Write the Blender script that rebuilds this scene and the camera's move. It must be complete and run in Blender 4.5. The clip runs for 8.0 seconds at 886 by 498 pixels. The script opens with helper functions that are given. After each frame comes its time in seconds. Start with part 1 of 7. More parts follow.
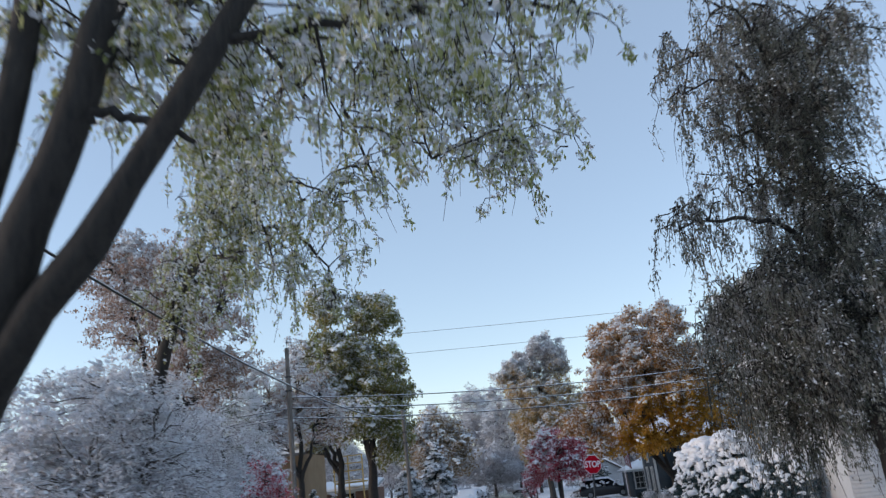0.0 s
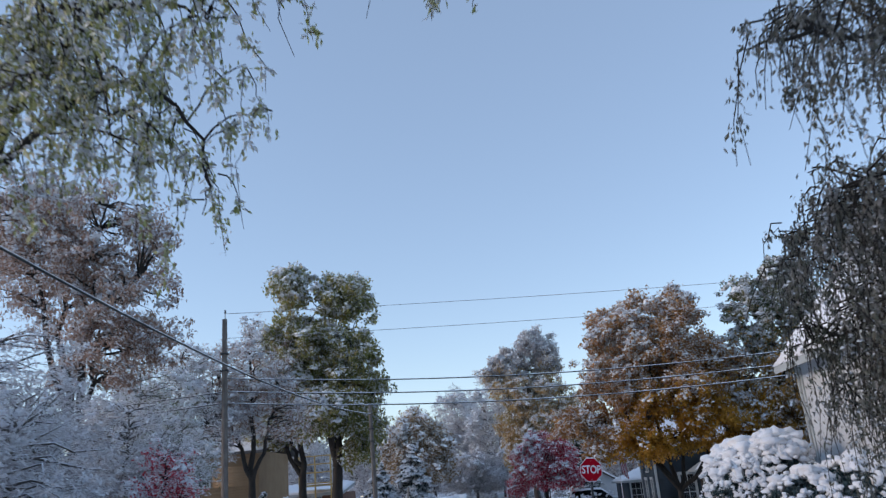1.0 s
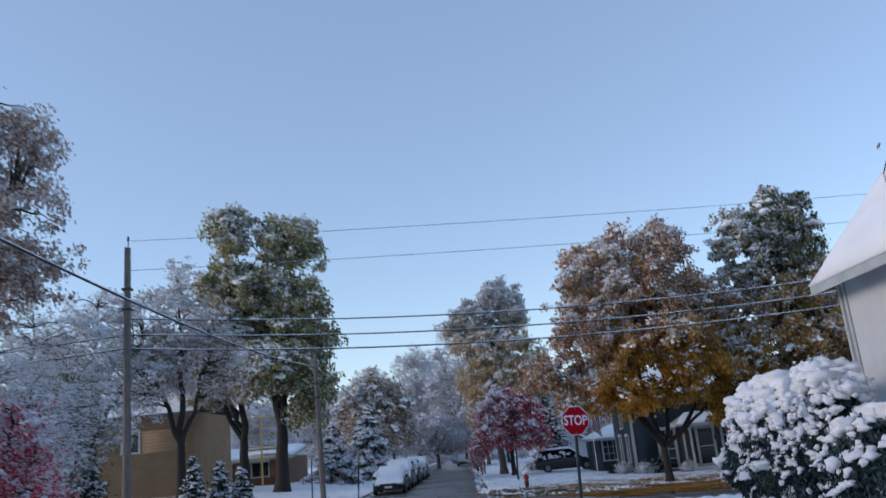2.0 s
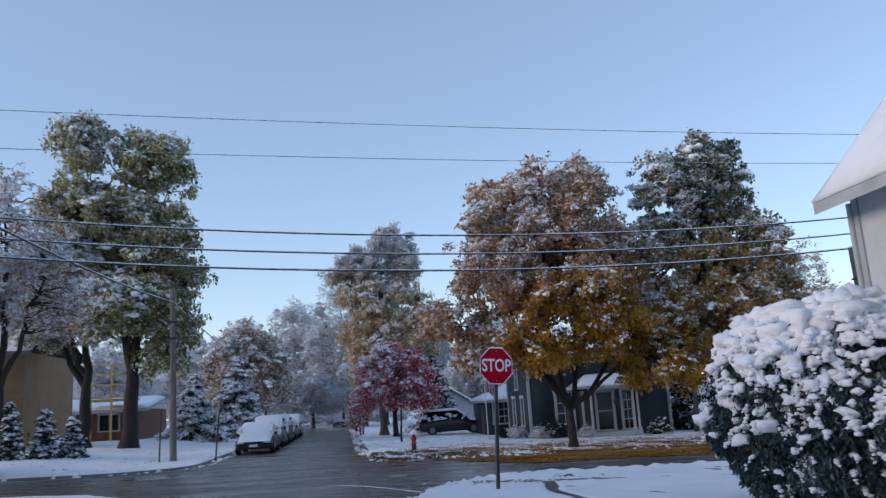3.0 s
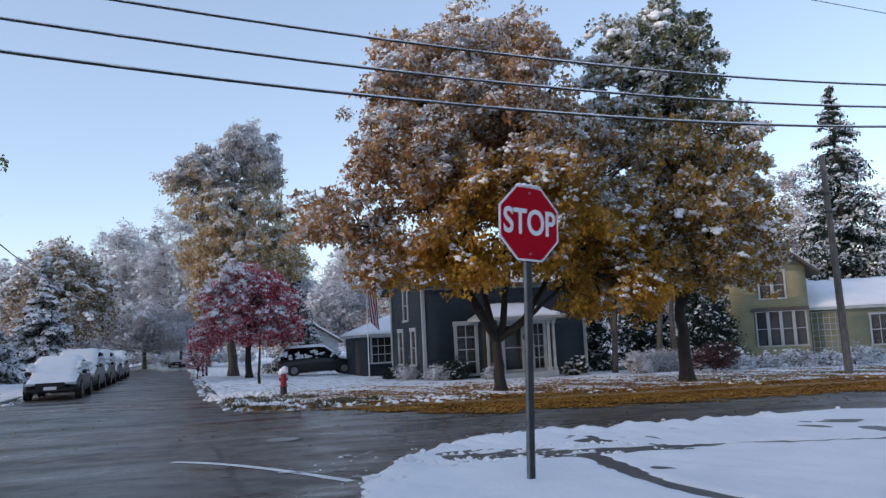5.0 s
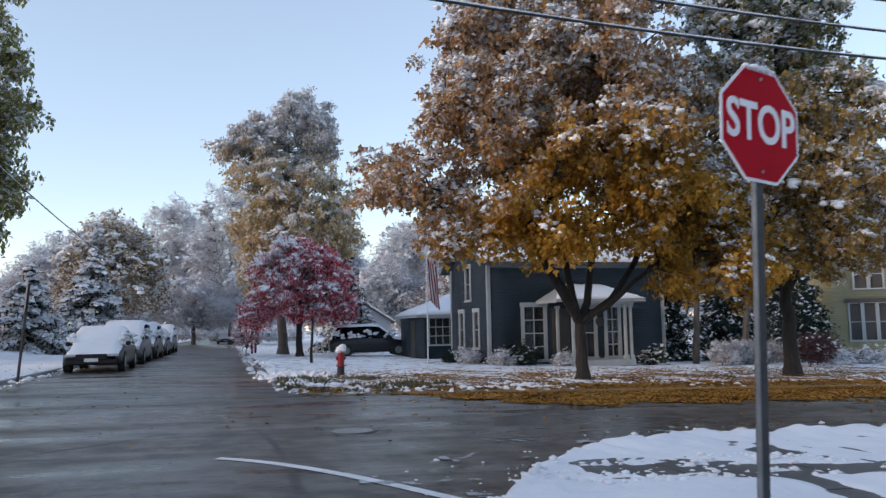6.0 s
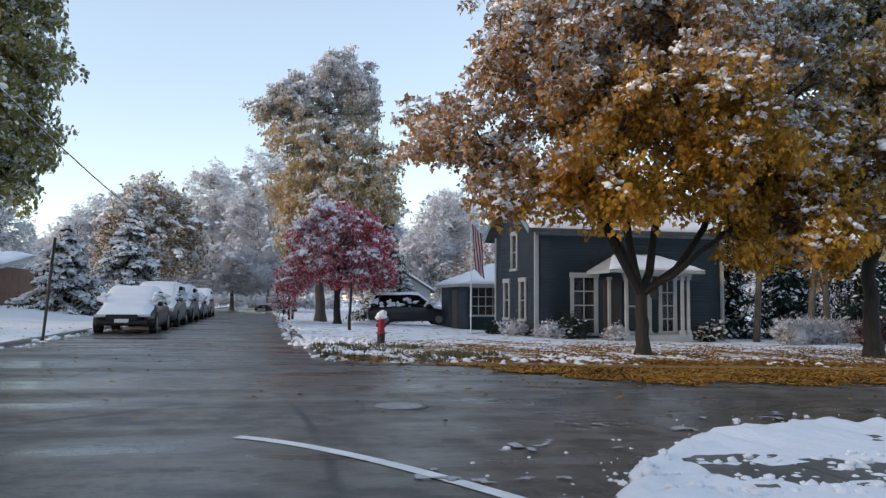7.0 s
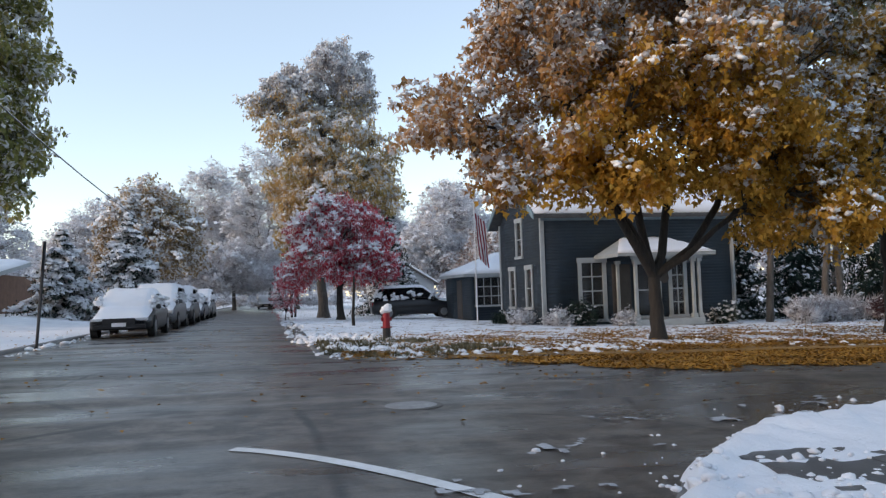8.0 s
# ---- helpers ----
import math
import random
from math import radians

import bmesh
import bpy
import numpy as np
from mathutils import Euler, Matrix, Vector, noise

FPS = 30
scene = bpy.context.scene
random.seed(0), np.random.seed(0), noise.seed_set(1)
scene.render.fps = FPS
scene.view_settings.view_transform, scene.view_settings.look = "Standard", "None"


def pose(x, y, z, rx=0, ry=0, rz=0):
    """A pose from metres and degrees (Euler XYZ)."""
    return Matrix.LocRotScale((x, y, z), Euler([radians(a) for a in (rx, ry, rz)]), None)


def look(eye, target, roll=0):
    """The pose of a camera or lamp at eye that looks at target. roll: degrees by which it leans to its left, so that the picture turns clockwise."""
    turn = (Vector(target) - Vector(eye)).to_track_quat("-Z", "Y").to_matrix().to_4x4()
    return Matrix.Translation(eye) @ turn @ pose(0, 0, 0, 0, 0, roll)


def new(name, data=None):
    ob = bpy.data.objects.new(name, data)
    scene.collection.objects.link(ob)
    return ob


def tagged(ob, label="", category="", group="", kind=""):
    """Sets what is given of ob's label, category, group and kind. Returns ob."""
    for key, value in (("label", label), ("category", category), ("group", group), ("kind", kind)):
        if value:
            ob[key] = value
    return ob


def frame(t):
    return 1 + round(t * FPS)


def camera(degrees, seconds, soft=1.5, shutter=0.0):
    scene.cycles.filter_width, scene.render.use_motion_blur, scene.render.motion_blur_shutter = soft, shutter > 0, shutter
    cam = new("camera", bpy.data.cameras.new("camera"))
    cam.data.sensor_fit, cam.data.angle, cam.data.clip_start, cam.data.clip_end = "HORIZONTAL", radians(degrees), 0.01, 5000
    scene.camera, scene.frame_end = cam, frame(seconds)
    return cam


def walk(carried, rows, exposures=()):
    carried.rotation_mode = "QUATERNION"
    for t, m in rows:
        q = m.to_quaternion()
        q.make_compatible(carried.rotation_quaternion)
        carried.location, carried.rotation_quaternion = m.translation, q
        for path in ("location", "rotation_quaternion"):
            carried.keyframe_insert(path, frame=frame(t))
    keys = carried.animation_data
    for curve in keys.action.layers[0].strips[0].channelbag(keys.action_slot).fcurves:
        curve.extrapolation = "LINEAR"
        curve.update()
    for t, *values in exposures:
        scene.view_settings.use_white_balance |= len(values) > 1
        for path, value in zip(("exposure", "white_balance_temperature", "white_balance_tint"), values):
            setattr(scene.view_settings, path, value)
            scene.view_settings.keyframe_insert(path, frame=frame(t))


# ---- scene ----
cam = camera(59.76, 8.0, soft=1.3, shutter=0.25)
PATH = [
    (0.0, (0.000, 0.053, 2.531), (0.032, 1.967, 3.110), -6.43),
    (0.5, (0.377, 3.820, 2.436), (0.408, 5.726, 3.041), -2.30),
    (0.8, (0.608, 5.769, 2.403), (0.655, 7.680, 2.989), -6.63),
    (1.0, (0.743, 6.955, 2.384), (0.794, 8.864, 2.978), -4.73),
    (1.5, (0.907, 9.776, 2.279), (0.964, 11.682, 2.883), -3.76),
    (2.0, (1.078, 12.618, 2.199), (1.223, 14.549, 2.701), -5.53),
    (2.2, (1.135, 13.666, 2.161), (1.349, 15.604, 2.608), -5.11),
    (3.5, (1.370, 20.598, 1.753), (1.928, 22.488, 2.097), -2.99),
    (4.0, (1.547, 22.979, 1.646), (2.259, 24.832, 1.893), -2.21),
    (5.3, (1.988, 28.060, 1.455), (2.790, 29.878, 1.682), -2.77),
    (5.5, (2.028, 28.590, 1.413), (2.807, 30.420, 1.625), -2.10),
    (6.0, (2.128, 29.878, 1.354), (2.817, 31.745, 1.555), -1.04),
    (6.5, (2.274, 30.817, 1.265), (2.907, 32.707, 1.430), -0.50),
    (7.0, (2.387, 31.503, 1.209), (2.985, 33.406, 1.340), 0.37),
    (7.5, (2.481, 31.921, 1.182), (3.070, 33.826, 1.332), -0.88),
    (8.0, (2.513, 32.195, 1.175), (3.109, 34.101, 1.286), -1.83),
]
walk(cam, [(t, look(eye, target, roll)) for t, eye, target, roll in PATH],
     exposures=[(0.0, 0.95, 7600, 16), (1.0, 0.82, 7050, 17), (2.2, 0.74, 6750, 17), (4.0, 0.87, 7150, 19), (5.5, 1.11, 7650, 20), (6.6, 1.27, 8250, 18), (8.0, 1.34, 8450, 18)])

# ---- light and sky ----
SUN_EL, SUN_AZ = 16.0, -98.0
world = bpy.data.worlds.new("sky")
scene.world = world
world.use_nodes = True
wn = world.node_tree.nodes
sky = wn.new("ShaderNodeTexSky")
sky.sky_type = "NISHITA"
sky.sun_disc = False
sky.sun_elevation, sky.sun_rotation = radians(SUN_EL), radians(SUN_AZ)
sky.altitude, sky.air_density, sky.dust_density, sky.ozone_density = 200, 1.0, 0.05, 2.4
# a thin even veil of high haze flattens the glare at the horizon
veil = wn.new("ShaderNodeMix")
veil.data_type = "RGBA"
veil.inputs[0].default_value = 0.38
veil.inputs[7].default_value = (1.45, 2.15, 3.05, 1)
world.node_tree.links.new(sky.outputs[0], veil.inputs[6])
world.node_tree.links.new(veil.outputs[2], wn["Background"].inputs[0])
wn["Background"].inputs[1].default_value = 0.15
sun = new("sun", bpy.data.lights.new("sun", "SUN"))
sun.data.energy, sun.data.angle, sun.data.color = 0.88, radians(20), (1.0, 0.84, 0.68)
d_sun = Vector((math.sin(radians(SUN_AZ)) * math.cos(radians(SUN_EL)), math.cos(radians(SUN_AZ)) * math.cos(radians(SUN_EL)), math.sin(radians(SUN_EL))))
sun.matrix_world = look(d_sun * 60, (0, 0, 0))

# ---- plan: the streets run 4.7 degrees off the world's axes, and the ground falls to the right ----
AZ = radians(4.7)
CA, SA = math.cos(AZ), math.sin(AZ)
OX, OY = 1.6, 42.0


def W(u, v):
    """World x, y of u metres along the cross street and v along the street ahead."""
    return OX + u * CA + v * SA, OY - u * SA + v * CA


def UV(x, y):
    dx, dy = x - OX, y - OY
    return dx * CA - dy * SA, dx * SA + dy * CA


def gz(x, y):
    """Height of the roads' plane: a hill behind, falling to the crossing."""
    s = np.minimum((33 - y) / 2.0, 40)
    return -0.0245 * 60 * np.tanh((x - 4.55) / 60) + 0.08 * np.log1p(np.exp(np.minimum(s, 30)))


def rounded(a, b, r):
    return np.maximum(r, np.minimum(a, b)) - np.hypot(np.maximum(r - a, 0), np.maximum(r - b, 0))


def smooth(a, b, x):
    t = np.clip((x - a) / (b - a), 0, 1)
    return t * t * (3 - 2 * t)


def road_sd(u, v):
    """Distance from the streets' edge, positive on the lawns."""
    cross = np.maximum(v - 4.1, -3.15 - 0.5 * smooth(5.5, 8.5, u) - v)
    near = np.maximum(np.maximum(u - 2.8, -2.9 - u), v)
    far = np.maximum(np.maximum(u - 2.6, -3.8 - u), -v)
    a = rounded(cross, near, np.where(u > 0, 6.0, 3.2))
    rr = np.where(u < -0.5, 3.6, 1.8)
    return np.minimum(a, rounded(cross, far, rr))


def fbm(x, y, s, seed=0.0):
    """Soft noise from a few crossed waves, about -1 to 1."""
    a = np.sin(x * s * 1.3 + seed + 1.7 * np.sin(y * s * 0.9 + seed * 2))
    b = np.sin(y * s * 1.1 - seed * 1.3 + 1.9 * np.sin(x * s * 1.6 + seed))
    c = np.sin((x * 0.8 + y * 0.6) * s * 2.7 + 3 * b)
    return 0.4 * a + 0.35 * b + 0.25 * c


def lawn_h(u, v):
    """Height of the lawns over the roads' plane."""
    d = road_sd(u, v) + 0.10 * fbm(u, v, 2.3, 1) + 0.05 * fbm(u, v, 5.1, 4)
    top = np.where(v < 0, 0.12, 0.07)
    bank = np.where((u < -6) & (v > 0), 0.32 * smooth(-6, -11, u), 0)
    h = top * smooth(0.0, np.where((v < 0) & (u > 0), 0.26, 0.42), d) ** 0.7 + bank + smooth(0.2, 1.5, d) * (0.025 * fbm(u, v, 1.1, 7) + 0.012 * fbm(u, v, 4.0, 9))
    corner = (u > 0) & (v < 0)
    h = h + corner * smooth(3.0, 4.0, u) * smooth(-8.0, -5.5, v) * 0.05 * np.exp(-((d - 0.36) / 0.24) ** 2) * (1 + 0.9 * fbm(u, v, 2.6, 8) + 0.7 * fbm(u, v, 7.0, 3))
    # the trodden pavement behind the ploughed ridge, and the wet tracks
    h = h + corner * smooth(4.6, 3.6, np.abs(u - 7)) * smooth(0.04, 0.25, d) * smooth(1.3, 0.7, d) * (0.02 * fbm(u, v, 5.5, 5) + 0.016 * fbm(u, v, 11.0, 2))
    v_in = -5.12 - 0.7 * np.maximum(0, u - 5.35) + 0.1 * fbm(u, v, 2.6, 6)
    v_out = v_in - 1.2 * smooth(7.8, 5.3, u)
    pave = corner * smooth(v_out - 0.02, v_out + 0.14, v) * smooth(v_in + 0.1, v_in - 0.06, v) * smooth(0.22, 0.36, d) * smooth(3.5, 3.9, u) * (u < 7.8)
    h = h * (1 - pave) + pave * (0.089 + 0.03 * fbm(u * 0.5, v * 2.6, 3.1, 2) + 0.022 * fbm(u * 0.7, v * 2.2, 8.3, 5))
    line_v = -6.04 - 0.26 * (u - 6.45)
    line_u = 5.68 + 0.42 * smooth(-8.8, -6.4, v)
    groove = np.exp(-((v - line_v) / 0.09) ** 4) * (u > 5.9) * (u < 12) + np.exp(-((u - line_u) / 0.10) ** 4) * (v < -6.3)
    h = h - 0.16 * groove * corner * (0.75 + 0.55 * fbm(u, v, 1.5, 3)).clip(0, 1)
    return np.where(d < 0.02, -0.10 + 0.3 * np.maximum(d, -0.3), h)


def on_lawn(x, y):
    u, v = UV(x, y)
    return float(gz(x, y) + max(0.0, float(lawn_h(u, v))))


# ---- mesh helpers ----
def mesh_np(name, verts, faces, mats, smooth_shade=False, index=None):
    """A mesh from an (n, 3) array and a list of (m, k) arrays of faces."""
    me = bpy.data.meshes.new(name)
    verts = np.asarray(verts, np.float32)
    me.vertices.add(len(verts))
    me.vertices.foreach_set("co", verts.ravel())
    faces = [np.asarray(f, np.int32) for f in faces if len(f)]
    loops = np.concatenate([f.ravel() for f in faces])
    sizes = np.concatenate([np.full(len(f), f.shape[1], np.int32) for f in faces])
    me.loops.add(len(loops))
    me.loops.foreach_set("vertex_index", loops)
    me.polygons.add(len(sizes))
    me.polygons.foreach_set("loop_start", np.concatenate([[0], np.cumsum(sizes)[:-1]]).astype(np.int32))
    me.polygons.foreach_set("loop_total", sizes)
    if smooth_shade:
        me.polygons.foreach_set("use_smooth", np.ones(len(sizes), bool))
    for m in mats if isinstance(mats, (list, tuple)) else [mats]:
        me.materials.append(m)
    if index is not None:
        me.polygons.foreach_set("material_index", np.asarray(index, np.int32))
    me.update(calc_edges=True)
    return me


def part(name, bm, material=None, parent=None, label="", m=None):
    """One mesh object out of a bmesh (or a mesh), under a thing."""
    if isinstance(bm, bmesh.types.BMesh):
        me = bpy.data.meshes.new(name)
        bm.to_mesh(me)
        bm.free()
        me.materials.append(material)
    else:
        me = bm
    ob = new(name, me)
    if parent is not None:
        ob.parent = parent
    if m is not None:
        ob.matrix_basis = m
    if label:
        tagged(ob, label)
    return ob


def empty(name, m, label, category, group=""):
    ob = new(name)
    ob.empty_display_size = 0.2
    ob.matrix_basis = m
    return tagged(ob, label, category, group)


def box(x0, x1, y0, y1, z0, z1, bevel=0.0, bm=None):
    own = bm is None
    bm = bm or bmesh.new()
    geo = bmesh.ops.create_cube(bm, size=1.0)["verts"]
    bmesh.ops.scale(bm, vec=(x1 - x0, y1 - y0, z1 - z0), verts=geo)
    bmesh.ops.translate(bm, vec=((x0 + x1) / 2, (y0 + y1) / 2, (z0 + z1) / 2), verts=geo)
    if bevel:
        edges = list({e for vv in geo for e in vv.link_edges})
        bmesh.ops.bevel(bm, geom=edges, offset=bevel, segments=1, affect="EDGES")
    return bm


def rod(a, b, r0, r1=None, seg=8, bm=None):
    bm = bm or bmesh.new()
    a, b = Vector(a), Vector(b)
    geo = bmesh.ops.create_cone(bm, cap_ends=True, segments=seg, radius1=r0, radius2=r0 if r1 is None else r1, depth=(b - a).length)["verts"]
    bmesh.ops.transform(bm, matrix=Matrix.Translation((a + b) / 2) @ (b - a).to_track_quat("Z", "Y").to_matrix().to_4x4(), verts=geo)
    return bm


def prism(profile, y0, y1, bm=None):
    """A profile of (x, z) points drawn out from y0 to y1."""
    bm = bm or bmesh.new()
    a = [bm.verts.new((x, y0, z)) for x, z in profile]
    b = [bm.verts.new((x, y1, z)) for x, z in profile]
    n = len(profile)
    bm.faces.new(a)
    bm.faces.new(b[::-1])
    for i in range(n):
        bm.faces.new((a[(i + 1) % n], a[i], b[i], b[(i + 1) % n]))
    bmesh.ops.recalc_face_normals(bm, faces=bm.faces)
    return bm


def tubes(paths, seg=6):
    """Tapered tubes: a list of (points (k, 3), radii (k,)); returns verts and quads."""
    V, F, base = [], [], 0
    ang = np.linspace(0, 2 * np.pi, seg, endpoint=False)
    for pts, rad in paths:
        pts = np.asarray(pts, float)
        k = len(pts)
        t = np.gradient(pts, axis=0)
        t /= np.linalg.norm(t, axis=1, keepdims=True) + 1e-9
        ref = np.eye(3)[np.abs(t).max(0).argmin()][None]
        a = np.cross(t, ref)
        a /= np.linalg.norm(a, axis=1, keepdims=True) + 1e-9
        b = np.cross(t, a)
        ring = pts[:, None] + np.asarray(rad)[:, None, None] * (np.cos(ang)[None, :, None] * a[:, None] + np.sin(ang)[None, :, None] * b[:, None])
        V.append(ring.reshape(-1, 3))
        i = np.arange(k - 1)[:, None] * seg + np.arange(seg)[None]
        j = np.arange(k - 1)[:, None] * seg + (np.arange(seg)[None] + 1) % seg
        F.append(np.stack([i, j, j + seg, i + seg], -1).reshape(-1, 4) + base)
        base += k * seg
    return np.concatenate(V), np.concatenate(F)


def curve_pts(a, b, sag=0.0, n=8, wob=0.0, rng=None):
    """Points from a to b, bowed by sag upwards in the middle and a little crooked."""
    s = np.linspace(0, 1, n)[:, None]
    p = np.asarray(a) * (1 - s) + np.asarray(b) * s
    p[:, 2] += sag * 4 * s[:, 0] * (1 - s[:, 0])
    if wob and rng is not None:
        p[1:-1] += rng.normal(0, wob, (n - 2, 3))
    return p


def leaves_np(centres, size, rng, droop=0.5, ratio=0.55, lobed=False):
    """Folded leaves at the given places, diamond-shaped or three-lobed: verts and faces (two a leaf share its midrib)."""
    n = len(centres)
    yaw = rng.uniform(0, 2 * np.pi, n)
    pit = rng.normal(-droop, 0.55, n)
    ax = np.stack([np.cos(yaw) * np.cos(pit), np.sin(yaw) * np.cos(pit), np.sin(pit)], 1)
    side = np.cross(ax, rng.normal(0, 1, (n, 3)))
    side /= np.linalg.norm(side, axis=1, keepdims=True) + 1e-9
    up = np.cross(side, ax)
    L = (size * rng.uniform(0.6, 1.35, n))[:, None]
    w = L * ratio * 0.5
    base = centres
    tip = base + ax * L
    mid = base + ax * L * 0.45
    if lobed:
        low, notch = base + ax * L * 0.3, base + ax * L * 0.52
        v = np.stack([base, low + side * w * 1.25 + up * w * 0.5, notch + side * w * 0.5 + up * w * 0.1, tip, notch - side * w * 0.5 + up * w * 0.1, low - side * w * 1.25 + up * w * 0.5], 1)
        idx = np.arange(n)[:, None] * 6
        return v.reshape(-1, 3), np.concatenate([idx + [0, 1, 2, 3], idx + [0, 3, 4, 5]], 0)
    v = np.stack([base, mid + side * w + up * w * 0.4, tip, mid - side * w + up * w * 0.4], 1)
    idx = np.arange(n)[:, None] * 4
    f = np.concatenate([idx + [0, 1, 2], idx + [0, 2, 3]], 0)
    return v.reshape(-1, 3), f


def blobs_np(centres, size, rng, flat=0.55):
    """Small caps of snow: an uneven ring with a raised middle."""
    n = len(centres)
    k = 4
    r = (size * rng.uniform(0.55, 1.5, n))[:, None]
    ang = np.arange(k)[None] * np.pi / 2 + rng.uniform(0, 6, (n, 1))
    rr = r * rng.uniform(0.65, 1.15, (n, k))
    ring = np.stack([np.cos(ang) * rr, np.sin(ang) * rr, -r * flat * rng.uniform(0.2, 0.9, (n, k))], -1)
    top = np.stack([rng.normal(0, 0.12, n) * r[:, 0], rng.normal(0, 0.12, n) * r[:, 0], r[:, 0] * flat], -1)[:, None]
    tilt = rng.normal(0, 0.35, (n, 2))
    allv = np.concatenate([ring, top], 1)
    allv[:, :, 2] += allv[:, :, 0] * tilt[:, :1] + allv[:, :, 1] * tilt[:, 1:]
    v = (centres[:, None] + allv).reshape(-1, 3)
    idx = np.arange(n)[:, None] * (k + 1)
    f = np.concatenate([idx + [i, (i + 1) % k, k] for i in range(k)], 0)
    return v, f


_ico = {}


def ico(sub):
    if sub not in _ico:
        bm = bmesh.new()
        bmesh.ops.create_icosphere(bm, subdivisions=sub, radius=1.0)
        bm.verts.index_update()
        _ico[sub] = (np.array([v.co[:] for v in bm.verts]), np.array([[v.index for v in f.verts] for f in bm.faces]))
        bm.free()
    return _ico[sub]


def lumps_np(centres, radii, rng, sub=2, rough=0.18, flat=0.8):
    """Irregular rounded lumps."""
    v0, f0 = ico(sub)
    n = len(centres)
    ph = rng.uniform(0, 6.3, (n, 3))
    fr = rng.uniform(1.2, 2.6, (n, 3))
    k = 1 + rough * np.sin(v0[None, :, 0] * fr[:, :1] * 2 + ph[:, :1]) * np.sin(v0[None, :, 1] * fr[:, 1:2] * 2 + ph[:, 1:2]) + rough * 0.6 * np.sin(v0[None, :, 2] * fr[:, 2:] * 4 + ph[:, 2:])
    sc = np.asarray(radii)[:, None, None] * np.concatenate([rng.uniform(0.8, 1.25, (n, 1, 2)), np.full((n, 1, 1), flat)], 2)
    v = centres[:, None] + v0[None] * k[..., None] * sc
    f = (f0[None] + np.arange(n)[:, None, None] * len(v0)).reshape(-1, 3)
    return v.reshape(-1, 3), f


# ---- materials ----
def shader(name):
    m = bpy.data.materials.new(name)
    m.use_nodes = True
    nt = m.node_tree
    return m, nt, nt.nodes["Principled BSDF"]


def N(nt, kind, **values):
    n = nt.nodes.new(kind)
    for k, v in values.items():
        n.inputs[k.replace("_", " ")].default_value = v
    return n


def ramp(nt, fac, stops):
    r = nt.nodes.new("ShaderNodeValToRGB")
    e = r.color_ramp.elements
    while len(e) < len(stops):
        e.new(0.5)
    for i, (p, c) in enumerate(stops):
        e[i].position, e[i].color = p, (*c, 1)
    nt.links.new(fac, r.inputs[0])
    return r


def coords(nt, kind="Object"):
    return nt.nodes.new("ShaderNodeTexCoord").outputs[kind]


def noise_tex(nt, scale, detail=4.0, rough=0.6, vec=None):
    n = N(nt, "ShaderNodeTexNoise", Scale=scale, Detail=detail, Roughness=rough)
    nt.links.new(vec or coords(nt), n.inputs["Vector"])
    return n.outputs["Fac"]


def mixc(nt, fac, a, b):
    m = nt.nodes.new("ShaderNodeMix")
    m.data_type = "RGBA"
    for sock, v in ((m.inputs[0], fac), (m.inputs[6], a), (m.inputs[7], b)):
        if isinstance(v, bpy.types.NodeSocket):
            nt.links.new(v, sock)
        elif isinstance(v, tuple):
            sock.default_value = (*v, 1)
        else:
            sock.default_value = v
    return m.outputs[2]


def bump(nt, bsdf, height, strength=0.3, distance=0.02):
    b = N(nt, "ShaderNodeBump", Strength=strength, Distance=distance)
    nt.links.new(height, b.inputs["Height"])
    nt.links.new(b.outputs[0], bsdf.inputs["Normal"])


def rough_paint(name, c1, c2, scale=3.0, rough=0.6, relief=0.2, metal=0.0, fine=40.0):
    """A surface of two near colours at two scales."""
    m, nt, b = shader(name)
    big, small = noise_tex(nt, scale), noise_tex(nt, fine, 3)
    mx = nt.nodes.new("ShaderNodeMath")
    mx.operation = "MULTIPLY_ADD"
    nt.links.new(small, mx.inputs[0])
    mx.inputs[1].default_value = 0.45
    nt.links.new(big, mx.inputs[2])
    r = ramp(nt, mx.outputs[0], [(0.45, c1), (0.95, c2)])
    nt.links.new(r.outputs[0], b.inputs["Base Color"])
    b.inputs["Roughness"].default_value, b.inputs["Metallic"].default_value = rough, metal
    if relief:
        bump(nt, b, small, relief, 0.01)
    return m


